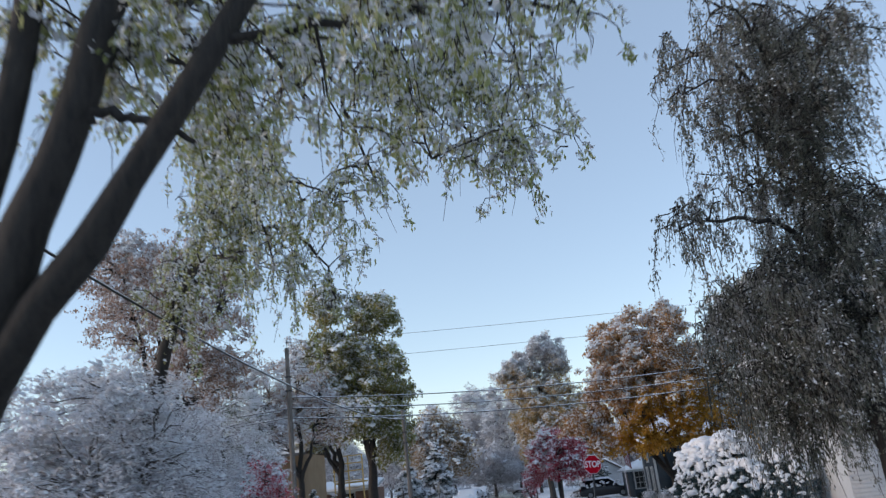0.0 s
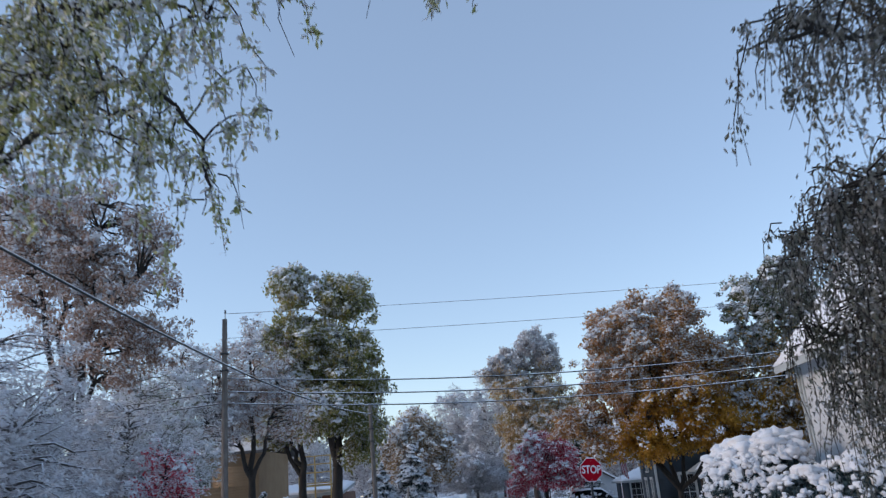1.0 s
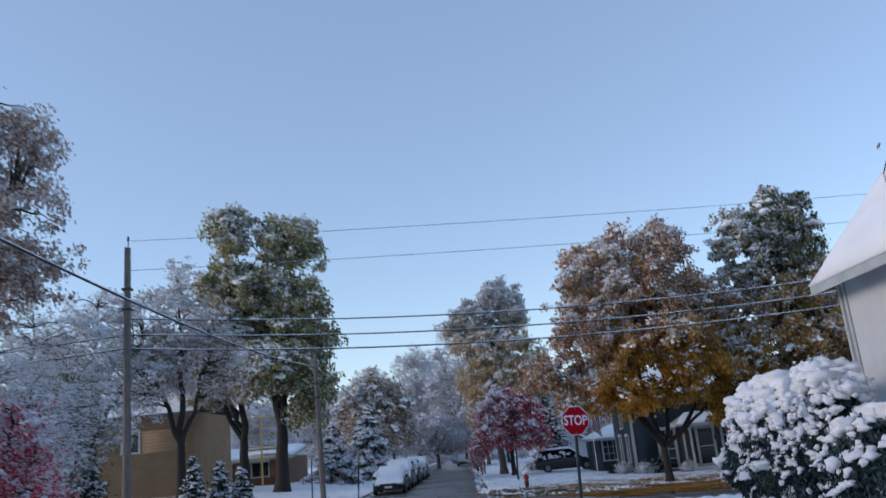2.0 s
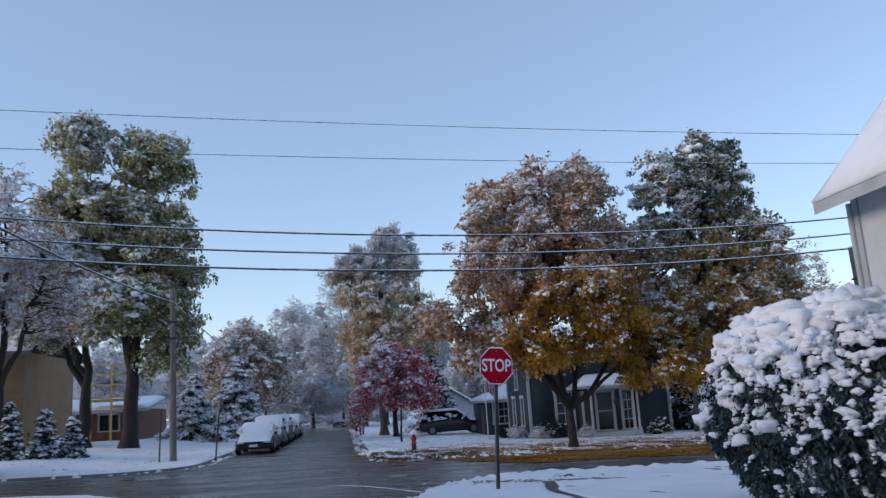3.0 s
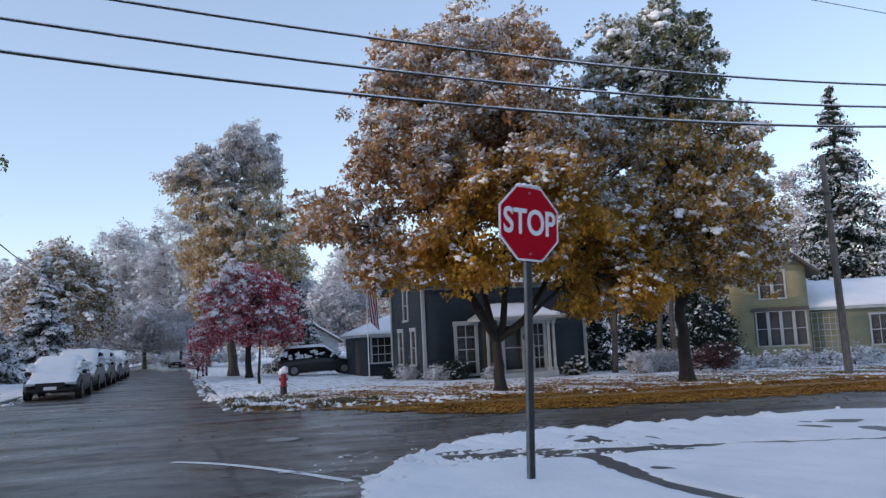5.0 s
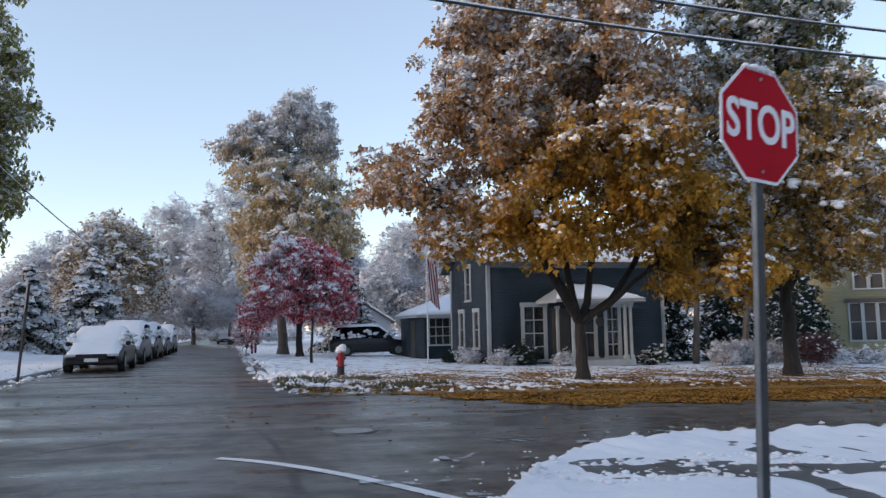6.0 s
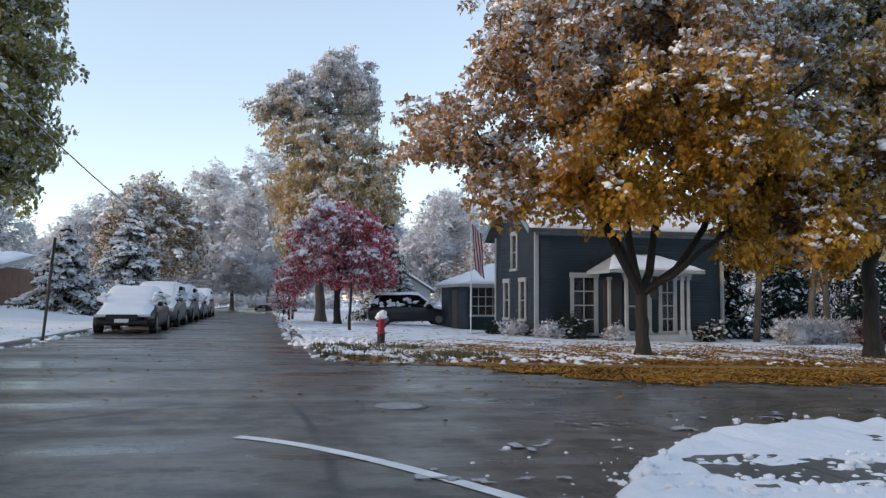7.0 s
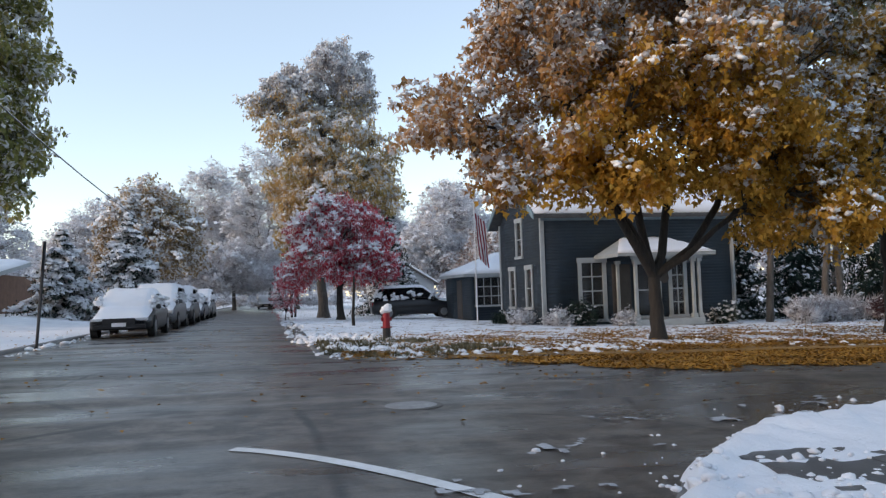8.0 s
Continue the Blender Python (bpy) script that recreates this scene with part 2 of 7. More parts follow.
def leaf_mat(name, stops, through_c=0.25, rough=0.6, dust=0.0):
    """Leaves whose colour differs from leaf to leaf, with some light through them."""
    m, nt, b = shader(name)
    g = nt.nodes.new("ShaderNodeNewGeometry")
    patch = noise_tex(nt, 0.6, 4, 0.65)
    add = nt.nodes.new("ShaderNodeMath")
    add.operation = "MULTIPLY_ADD"
    nt.links.new(patch, add.inputs[0])
    add.inputs[1].default_value = 1.5
    sub = nt.nodes.new("ShaderNodeMath")
    sub.operation = "MULTIPLY_ADD"
    nt.links.new(g.outputs["Random Per Island"], sub.inputs[0])
    sub.inputs[1].default_value = 0.42
    sub.inputs[2].default_value = -0.46
    nt.links.new(sub.outputs[0], add.inputs[2])
    r = ramp(nt, add.outputs[0], stops)
    colour = r.outputs[0]
    if dust:
        sep = nt.nodes.new("ShaderNodeSeparateXYZ")
        nt.links.new(g.outputs["Normal"], sep.inputs[0])
        up = nt.nodes.new("ShaderNodeMath")
        up.operation = "ABSOLUTE"
        nt.links.new(sep.outputs[2], up.inputs[0])
        both = nt.nodes.new("ShaderNodeMath")
        nt.links.new(up.outputs[0], both.inputs[0])
        nt.links.new(noise_tex(nt, 0.8, 5, 0.7), both.inputs[1])
        k = ramp(nt, both.outputs[0], [(1.22 - 0.5 * dust, (0, 0, 0)), (1.42 - 0.5 * dust, (0.9, 0.9, 0.9))])
        colour = mixc(nt, k.outputs[0], colour, (0.8, 0.81, 0.84))
    nt.links.new(colour, b.inputs["Base Color"])
    b.inputs["Roughness"].default_value = rough
    b.inputs["Specular IOR Level"].default_value = 0.15
    tr = nt.nodes.new("ShaderNodeBsdfTranslucent")
    nt.links.new(colour, tr.inputs[0])
    mix = nt.nodes.new("ShaderNodeMixShader")
    mix.inputs[0].default_value = through_c
    nt.links.new(b.outputs[0], mix.inputs[1])
    nt.links.new(tr.outputs[0], mix.inputs[2])
    nt.links.new(mix.outputs[0], nt.nodes["Material Output"].inputs[0])
    return m


def bark_mat(name, c1, c2, snow=0.5):
    """Furrowed bark, with snow lying on what faces up."""
    m, nt, b = shader(name)
    mp = N(nt, "ShaderNodeMapping")
    mp.inputs["Scale"].default_value = (14, 14, 2.5)
    nt.links.new(coords(nt), mp.inputs[0])
    grain = noise_tex(nt, 1.0, 6, 0.7, mp.outputs[0])
    r = ramp(nt, grain, [(0.35, c1), (0.7, c2)])
    g = nt.nodes.new("ShaderNodeNewGeometry")
    sep = nt.nodes.new("ShaderNodeSeparateXYZ")
    nt.links.new(g.outputs["Normal"], sep.inputs[0])
    patchy = noise_tex(nt, 3.0, 3)
    add = nt.nodes.new("ShaderNodeMath")
    nt.links.new(sep.outputs[2], add.inputs[0])
    nt.links.new(patchy, add.inputs[1])
    s = ramp(nt, add.outputs[0], [(1.62 - snow, (0, 0, 0)), (1.72 - snow, (1, 1, 1))])
    nt.links.new(mixc(nt, s.outputs[0], r.outputs[0], (0.82, 0.85, 0.9)), b.inputs["Base Color"])
    b.inputs["Roughness"].default_value = 0.85
    bump(nt, b, grain, 0.6, 0.03)
    return m


def snow_mat(name, dirt=None, amount=0.0, scale=1.5):
    """Settled snow; with dirt, grass and leaves show through in patches."""
    m, nt, b = shader(name)
    fine = noise_tex(nt, 9.0, 6, 0.65)
    base = ramp(nt, noise_tex(nt, 0.8, 3), [(0.3, (0.78, 0.8, 0.84)), (0.7, (0.88, 0.89, 0.91))]).outputs[0]
    if dirt:
        k = ramp(nt, noise_tex(nt, scale, 8, 0.75), [(amount - 0.06, (1, 1, 1)), (amount + 0.03, (0, 0, 0))])
        d = ramp(nt, noise_tex(nt, 30.0, 4, 0.7), dirt)
        base = mixc(nt, k.outputs[0], base, d.outputs[0])
    nt.links.new(base, b.inputs["Base Color"]) if isinstance(base, bpy.types.NodeSocket) else None
    b.inputs["Roughness"].default_value = 0.75
    b.inputs["Subsurface Weight"].default_value = 0.0
    bump(nt, b, fine, 0.45, 0.05)
    return m


SNOW = snow_mat("snow")
SNOW_THIN = snow_mat("thin_snow", [(0.3, (0.05, 0.055, 0.025)), (0.55, (0.16, 0.12, 0.05)), (0.75, (0.30, 0.16, 0.04))], 0.43, 1.6)


def asphalt():
    """Wet, worn asphalt: aggregate, long wet and dry bands, fine cracks and thin slush streaks."""
    m, nt, b = shader("wet_asphalt")
    fine = noise_tex(nt, 70.0, 3, 0.65)
    grit = noise_tex(nt, 14.0, 6, 0.7)
    mp = N(nt, "ShaderNodeMapping")
    mp.inputs["Scale"].default_value = (0.4, 1.0, 1.0)
    nt.links.new(coords(nt), mp.inputs[0])
    band = noise_tex(nt, 0.8, 5, 0.62, mp.outputs[0])
    base = ramp(nt, fine, [(0.3, (0.05, 0.043, 0.037)), (0.55, (0.105, 0.091, 0.079)), (0.75, (0.2, 0.176, 0.155))]).outputs[0]
    base = mixc(nt, ramp(nt, grit, [(0.42, (0, 0, 0)), (0.64, (0.8, 0.8, 0.8))]).outputs[0], base, (0.16, 0.128, 0.10))
    dry = ramp(nt, band, [(0.36, (0, 0, 0)), (0.68, (0.5, 0.5, 0.5))]).outputs[0]
    base = mixc(nt, dry, base, (0.22, 0.19, 0.163))
    mott = noise_tex(nt, 2.6, 7, 0.72)
    base = mixc(nt, ramp(nt, mott, [(0.42, (0.9, 0.9, 0.9)), (0.58, (0, 0, 0))]).outputs[0], base, (0.034, 0.028, 0.024))
    slush = ramp(nt, noise_tex(nt, 1.7, 8, 0.72, mp.outputs[0]), [(0.64, (0, 0, 0)), (0.74, (0.8, 0.8, 0.8))]).outputs[0]
    base = mixc(nt, slush, base, (0.30, 0.30, 0.31))
    warp = N(nt, "ShaderNodeTexNoise", Scale=0.9, Detail=5.0, Roughness=0.6)
    nt.links.new(coords(nt), warp.inputs["Vector"])
    bent = mixc(nt, 0.12, coords(nt), warp.outputs["Color"])
    cell = N(nt, "ShaderNodeTexVoronoi", Scale=0.34)
    cell.feature = "DISTANCE_TO_EDGE"
    nt.links.new(bent, cell.inputs["Vector"])
    crack = ramp(nt, cell.outputs["Distance"], [(0.0, (1, 1, 1)), (0.006, (0.8, 0.8, 0.8)), (0.013, (0, 0, 0))]).outputs[0]
    some = ramp(nt, noise_tex(nt, 0.5, 3), [(0.38, (0, 0, 0)), (0.5, (1, 1, 1))]).outputs[0]
    cut = nt.nodes.new("ShaderNodeMath")
    cut.operation = "MULTIPLY"
    nt.links.new(crack, cut.inputs[0])
    nt.links.new(some, cut.inputs[1])
    base = mixc(nt, cut.outputs[0], base, (0.012, 0.011, 0.010))
    # a film of meltwater fills the hollows and mirrors the sky
    mq = N(nt, "ShaderNodeMapping")
    mq.inputs["Scale"].default_value = (0.3, 1.0, 1.0)
    mq.inputs["Location"].default_value = (3.1, 0.6, 0.0)
    nt.links.new(coords(nt), mq.inputs[0])
    pool = noise_tex(nt, 0.62, 6, 0.6, mq.outputs[0])
    base = mixc(nt, ramp(nt, pool, [(0.46, (0, 0, 0)), (0.6, (0.55, 0.55, 0.55))]).outputs[0], base, (0.035, 0.032, 0.03))
    nt.links.new(base, b.inputs["Base Color"])
    r = ramp(nt, pool, [(0.40, (0.5, 0.5, 0.5)), (0.52, (0.32, 0.32, 0.32)), (0.60, (0.19, 0.19, 0.19))])
    nt.links.new(r.outputs[0], b.inputs["Roughness"])
    b.inputs["Specular IOR Level"].default_value = 0.5
    bump(nt, b, grit, 0.5, 0.02)
    lay = ramp(nt, pool, [(0.42, (0.4, 0.4, 0.4)), (0.60, (0.05, 0.05, 0.05))])
    nt.links.new(lay.outputs[0], b.inputs["Normal"].links[0].from_node.inputs["Strength"])
    return m


ASPHALT = asphalt()
CONCRETE = rough_paint("kerb_concrete", (0.10, 0.095, 0.09), (0.2, 0.19, 0.18), 2.0, 0.7, 0.4)
LINE = rough_paint("road_line_paint", (0.62, 0.62, 0.61), (0.86, 0.86, 0.85), 3.0, 0.6, 0.2, 0, 25)

# the ground, one sheet to the horizon
t = np.sign(np.linspace(-1, 1, 90)) * np.abs(np.linspace(-1, 1, 90)) ** 2.6 * 1500
X, Y = np.meshgrid(t + 4, t + 45)
Z = gz(X, Y) - 0.16
n = 90
i = (np.arange(n - 1)[:, None] * n + np.arange(n - 1)[None]).ravel()
tagged(part("ground", mesh_np("ground", np.stack([X, Y, Z], -1).reshape(-1, 3), [np.stack([i, i + 1, i + n + 1, i + n], 1)], SNOW_THIN, True)),
       "snow-covered ground reaching to the horizon", "ground", kind="structure")


def grid_uv(name, us, vs, height, keep, mat, label, category):
    U, V = np.meshgrid(us, vs)
    x, y = W(U, V)
    z = gz(x, y) + height(U, V)
    nu = len(us)
    i = (np.arange(len(vs) - 1)[:, None] * nu + np.arange(nu - 1)[None]).ravel()
    q = np.stack([i, i + 1, i + nu + 1, i + nu], 1)
    k = keep(U, V).ravel()
    q = q[k[q].any(1)]
    return tagged(part(name, mesh_np(name, np.stack([x, y, z], -1).reshape(-1, 3), [q], mat, True)), label, category, kind="structure")


def crown_h(u, v):
    return 0.035 * np.clip(-road_sd(u, v) / 3.0, 0, 1)


vs = np.concatenate([np.arange(-70, -10, 1.0), np.arange(-10, 12, 0.5), np.arange(12, 190, 1.5)])
us = np.concatenate([np.arange(-90, -7, 1.5), np.arange(-7, 8, 0.5), np.arange(8, 120, 1.5)])
grid_uv("road", us, vs, crown_h, lambda u, v: road_sd(u, v) < 0.7, ASPHALT, "wet dark grey asphalt of two crossing streets with slush streaks", "road")

out = np.concatenate([np.arange(0, 9, 0.09), 9 * 1.11 ** np.arange(0, 31)])
for nm, su, sv, mat, lab in (
    ("lawn_near", 1, -1, SNOW, "deep fresh snow on the corner lawn under the stop sign"),
    ("lawn_near", -1, -1, SNOW, "snow-covered verge of the near corner"),
    ("lawn_far", 1, 1, SNOW_THIN, "corner lawn with patchy snow, leaves and grass"),
    ("lawn_far", -1, 1, SNOW, "snowy lawn on the far corner"),
):
    u0 = {(1, -1): 2.4, (-1, -1): 2.5, (1, 1): 2.2, (-1, 1): 3.4}[(su, sv)]
    v0 = 2.8 if sv < 0 else 3.7
    uu, vv = su * (u0 + out), sv * (v0 + out)
    if su < 0:
        uu = uu[::-1]
    if sv < 0:
        vv = vv[::-1]
    grid_uv(nm, uu, vv, lawn_h, lambda u, v: road_sd(u, v) > -0.30, mat, lab, "lawn")


# kerbs: stone edges followed round each corner
def kerb(name, su, sv, length_u, length_v, label, rise=0.075):
    e_u = {(1, -1): 2.8, (-1, -1): 2.9, (1, 1): 2.6, (-1, 1): 3.8}[(su, sv)]
    r = (6.0 if su > 0 else 3.2) if sv < 0 else (1.8 if su > 0 else 3.6)
    e_v = 3.15 if sv < 0 else 4.1
    pts = [(su * e_u, sv * (e_v + length_v))]
    for k in range(10):
        a = k / 9 * math.pi / 2
        pts.append((su * (e_u + r - r * math.cos(a)), sv * (e_v + r - r * math.sin(a))))
    pts.append((su * (e_u + length_u), sv * e_v))
    fine = []
    for (a, b), (c, d) in zip(pts, pts[1:]):
        k = max(1, int(math.hypot(c - a, d - b) / 2.0))
        fine += [(a + (c - a) * j / k, b + (d - b) * j / k) for j in range(k)]
    fine.append(pts[-1])
    fine = np.array(fine)
    tang = np.gradient(fine, axis=0)
    tang /= np.linalg.norm(tang, axis=1, keepdims=True)
    nrm = np.stack([-tang[:, 1], tang[:, 0]], 1)
    mid = len(fine) // 2
    if road_sd(*(fine[mid] + 0.3 * nrm[mid])) < 0:
        nrm = -nrm
    rows = []
    for off, h in ((-0.02, -0.2), (-0.02, rise - 0.02), (0.01, rise), (0.14, rise), (0.16, -0.2)):
        p = fine + nrm * off
        x, y = W(p[:, 0], p[:, 1])
        rows.append(np.stack([x, y, gz(x, y) + h * np.where(h > 0, 1, 1)], 1))
    V = np.stack(rows, 1).reshape(-1, 3)
    k = len(rows)
    i = (np.arange(len(fine) - 1)[:, None] * k + np.arange(k - 1)[None]).ravel()
    tagged(part(name, mesh_np(name, V, [np.stack([i, i + 1, i + k + 1, i + k], 1)], CONCRETE)), label, "kerb", kind="structure")


kerb("kerb", 1, -1, 70, 60, "weathered concrete kerb half buried in snow", 0.012)
kerb("kerb", 1, 1, 70, 100, "weathered concrete kerb strewn with leaves", 0.03)
kerb("kerb", -1, 1, 70, 100, "weathered concrete kerb edged with snow")
kerb("kerb", -1, -1, 70, 60, "weathered concrete kerb half buried in snow")


# white lane line, curved across the crossing, and the worn dashes
def stripe(name, pts, width, label):
    p = np.array([curve for curve in pts], float)
    tang = np.gradient(p, axis=0)
    tang /= np.linalg.norm(tang, axis=1, keepdims=True)
    nr = np.stack([-tang[:, 1], tang[:, 0]], 1) * width / 2
    a, b = p + nr, p - nr
    V = np.concatenate([a, b])
    u, v = UV(V[:, 0], V[:, 1])
    z = gz(V[:, 0], V[:, 1]) + crown_h(u, v) + 0.006
    n = len(p)
    i = np.arange(n - 1)
    return tagged(part(name, mesh_np(name, np.column_stack([V, z]), [np.stack([i, i + n, i + n + 1, i + 1], 1)], LINE)), label, "road marking", kind="structure")


def bez(a, b, c, n=16):
    s = np.linspace(0, 1, n)[:, None]
    return (1 - s) ** 2 * np.array(a) + 2 * s * (1 - s) * np.array(b) + s ** 2 * np.array(c)


stripe("road_line", bez(W(1.42, -3.86), W(2.28, -4.28), W(3.28, -6.3)), 0.13, "worn white painted line curving across the asphalt")

# ---- trees ----
BARK = bark_mat("dark_bark", (0.010, 0.008, 0.007), (0.042, 0.034, 0.028), 0.42)
BARK_GREY = bark_mat("grey_bark", (0.05, 0.045, 0.042), (0.15, 0.135, 0.12), 0.75)
MAPLE = leaf_mat("maple_leaves", [(0.0, (0.12, 0.075, 0.022)), (0.3, (0.34, 0.185, 0.04)), (0.5, (0.56, 0.305, 0.06)), (0.72, (0.70, 0.41, 0.085)), (1.0, (0.66, 0.45, 0.3))], 0.58, dust=0.42)
MAPLE_RUST = leaf_mat("rusty_maple_leaves", [(0.0, (0.11, 0.07, 0.04)), (0.3, (0.27, 0.15, 0.07)), (0.52, (0.45, 0.235, 0.10)), (0.75, (0.56, 0.34, 0.17)), (1.0, (0.70, 0.56, 0.52))], 0.5, dust=0.62)
MAPLE_DULL = leaf_mat("maple_leaves_dull", [(0.0, (0.12, 0.085, 0.035)), (0.35, (0.29, 0.18, 0.055)), (0.55, (0.46, 0.265, 0.075)), (0.8, (0.60, 0.37, 0.12)), (1.0, (0.66, 0.52, 0.4))], 0.52, dust=0.52)
TOP_GREEN = leaf_mat("snowy_green_leaves", [(0.0, (0.04, 0.055, 0.035)), (0.4, (0.11, 0.13, 0.07)), (0.7, (0.2, 0.21, 0.11)), (1.0, (0.32, 0.28, 0.17))], 0.45, dust=0.6)
TAN_LEAF = leaf_mat("thin_tan_leaves", [(0.0, (0.17, 0.16, 0.07)), (0.3, (0.34, 0.27, 0.11)), (0.52, (0.56, 0.38, 0.16)), (0.75, (0.68, 0.49, 0.27)), (1.0, (0.7, 0.62, 0.54))], 0.5, dust=0.62)
BROWN_LEAF = leaf_mat("snowy_brown_leaves", [(0.0, (0.14, 0.10, 0.06)), (0.4, (0.30, 0.21, 0.11)), (0.7, (0.46, 0.33, 0.2)), (1.0, (0.55, 0.46, 0.38))], 0.45, dust=0.5)
OAK = leaf_mat("oak_leaves", [(0.0, (0.09, 0.105, 0.04)), (0.35, (0.20, 0.215, 0.08)), (0.65, (0.34, 0.31, 0.12)), (0.9, (0.52, 0.39, 0.18)), (1.0, (0.6, 0.5, 0.38))], 0.52, dust=0.45)
RED = leaf_mat("red_leaves", [(0.0, (0.32, 0.03, 0.045)), (0.4, (0.60, 0.075, 0.105)), (0.7, (0.72, 0.19, 0.21)), (1.0, (0.74, 0.44, 0.45))], 0.5, dust=0.6)
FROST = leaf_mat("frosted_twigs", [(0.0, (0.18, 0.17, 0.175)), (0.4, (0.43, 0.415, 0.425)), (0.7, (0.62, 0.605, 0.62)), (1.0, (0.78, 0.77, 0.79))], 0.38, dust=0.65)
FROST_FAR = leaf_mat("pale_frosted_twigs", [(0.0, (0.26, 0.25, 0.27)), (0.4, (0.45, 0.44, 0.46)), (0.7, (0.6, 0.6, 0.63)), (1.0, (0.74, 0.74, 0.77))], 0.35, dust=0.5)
RUSSET = leaf_mat("russet_leaves", [(0.0, (0.13, 0.085, 0.06)), (0.4, (0.33, 0.21, 0.155)), (0.7, (0.5, 0.36, 0.30)), (1.0, (0.66, 0.58, 0.55))], 0.4, dust=0.55)
GREEN = leaf_mat("green_leaves", [(0.0, (0.13, 0.14, 0.06)), (0.35, (0.30, 0.33, 0.13)), (0.6, (0.47, 0.47, 0.24)), (0.82, (0.62, 0.57, 0.4)), (1.0, (0.75, 0.72, 0.66))], 0.6, dust=0.5)
WEEP = leaf_mat("grey_hanging_leaves", [(0.0, (0.07, 0.075, 0.06)), (0.35, (0.15, 0.155, 0.12)), (0.6, (0.25, 0.24, 0.21)), (0.82, (0.38, 0.37, 0.36)), (1.0, (0.55, 0.54, 0.55))], 0.5, dust=0.3)
NEEDLE = leaf_mat("dark_needles", [(0.0, (0.006, 0.014, 0.012)), (0.5, (0.02, 0.04, 0.032)), (1.0, (0.06, 0.085, 0.06))], 0.1)


def grow(rng, fork, lobes, r0, clusters, gaps, low, limbs=()):
    """Trunk, limbs and twigs that carry leaf clusters spread through the lobes (x, y, z, rx, ry, rz from the base)."""
    paths, nodes = [], []
    base = np.zeros(3)
    f = np.array([0, 0, fork])
    lean = rng.normal(0, 0.03, 2) * fork
    f[:2] += lean
    tp = curve_pts(base, f, 0, 7, 0.009 * fork, rng)
    rad = np.linspace(r0, r0 * 0.72, 7)
    rad[0] *= 1.35
    paths.append((tp, rad))
    for pts, r1 in limbs:
        p = np.array([f, *pts], float)
        d = np.concatenate([[0], np.cumsum(np.linalg.norm(np.diff(p, axis=0), axis=1))])
        s = np.linspace(0, d[-1], 14)
        p = np.stack([np.interp(s, d, p[:, i]) for i in range(3)], 1)
        for _ in range(2):
            p[1:-1] = (p[:-2] + 2 * p[1:-1] + p[2:]) / 4
        p[1:-1] += rng.normal(0, 0.035, (12, 3))
        rr = r1 * (1 - 0.8 * np.linspace(0, 1, 14)) + 0.01
        paths.append((p, rr))
        nodes += list(zip(p[4:], rr[4:]))
    first = 0 if limbs else 4
    vol = np.array([l[3] * l[4] * l[5] for l in lobes], float) ** 0.8
    order = np.argsort(-vol)
    for rank, k in enumerate(order):
        l, w = lobes[k], vol[k] / vol.max()
        c = np.array(l[:3], float)
        top = c + np.array([0, 0, l[5] * 0.6])
        start, r1 = f + rng.normal(0, 0.05, 3), r0 * (0.38 + 0.26 * w)
        if rank >= first:
            NP = np.array([q for q, _ in nodes])
            j = np.argmin(np.linalg.norm(NP - c, axis=1) + np.maximum(0, NP[:, 2] - c[2] + 0.5) * 1.5)
            start, r1 = NP[j], min(nodes[j][1] * 0.8, r0 * 0.3)
        p = curve_pts(start, top, 0.0, 10, 0, rng)
        out = np.linalg.norm((top - start)[:2])
        s = np.linspace(0, 1, 10)
        p[:, 2] += (0.06 if rank >= first else -0.05) * out * np.sin(np.pi * s)
        p[1:-1] += rng.normal(0, 0.045 * l[3], (8, 3))
        rr = r1 * (1 - 0.88 * s) + 0.010
        paths.append((p, rr))
        nodes += [(q, ra) for q, ra in zip(p[2:], rr[2:])]
    pick = rng.choice(len(lobes), clusters, p=vol / vol.sum())
    d = rng.normal(0, 1, (clusters, 3))
    d /= np.linalg.norm(d, axis=1, keepdims=True)
    rad_c = rng.uniform(0.12, 1, clusters) ** 0.42
    L = np.array(lobes)[pick]
    cen = L[:, :3] + d * rad_c[:, None] * L[:, 3:6]
    cen = cen[cen[:, 2] > max(fork * 0.55, low)]
    # gaps between the boughs, where the sky shows
    hole = np.sin(cen[:, 0] * 1.9 + 1.3 * np.sin(cen[:, 1] * 1.4)) + np.sin(cen[:, 2] * 2.1 + cen[:, 0] * 0.7 + fork) + 0.8 * np.sin(cen[:, 1] * 2.3 + cen[:, 2] * 1.1)
    cen = cen[hole > -2.8 + 2.6 * gaps]
    NP = np.array([q for q, _ in nodes])
    for c in cen:
        k = np.argmin(np.linalg.norm(NP - c, axis=1) + np.maximum(0, NP[:, 2] - c[2]) * 0.8)
        a = NP[k]
        dist = np.linalg.norm(c - a)
        p = curve_pts(a, c, 0.10 * dist, 5, 0.05 * dist, rng)
        paths.append((p, np.linspace(min(0.06, 0.018 + 0.016 * dist), 0.007, 5)))
    return paths, cen


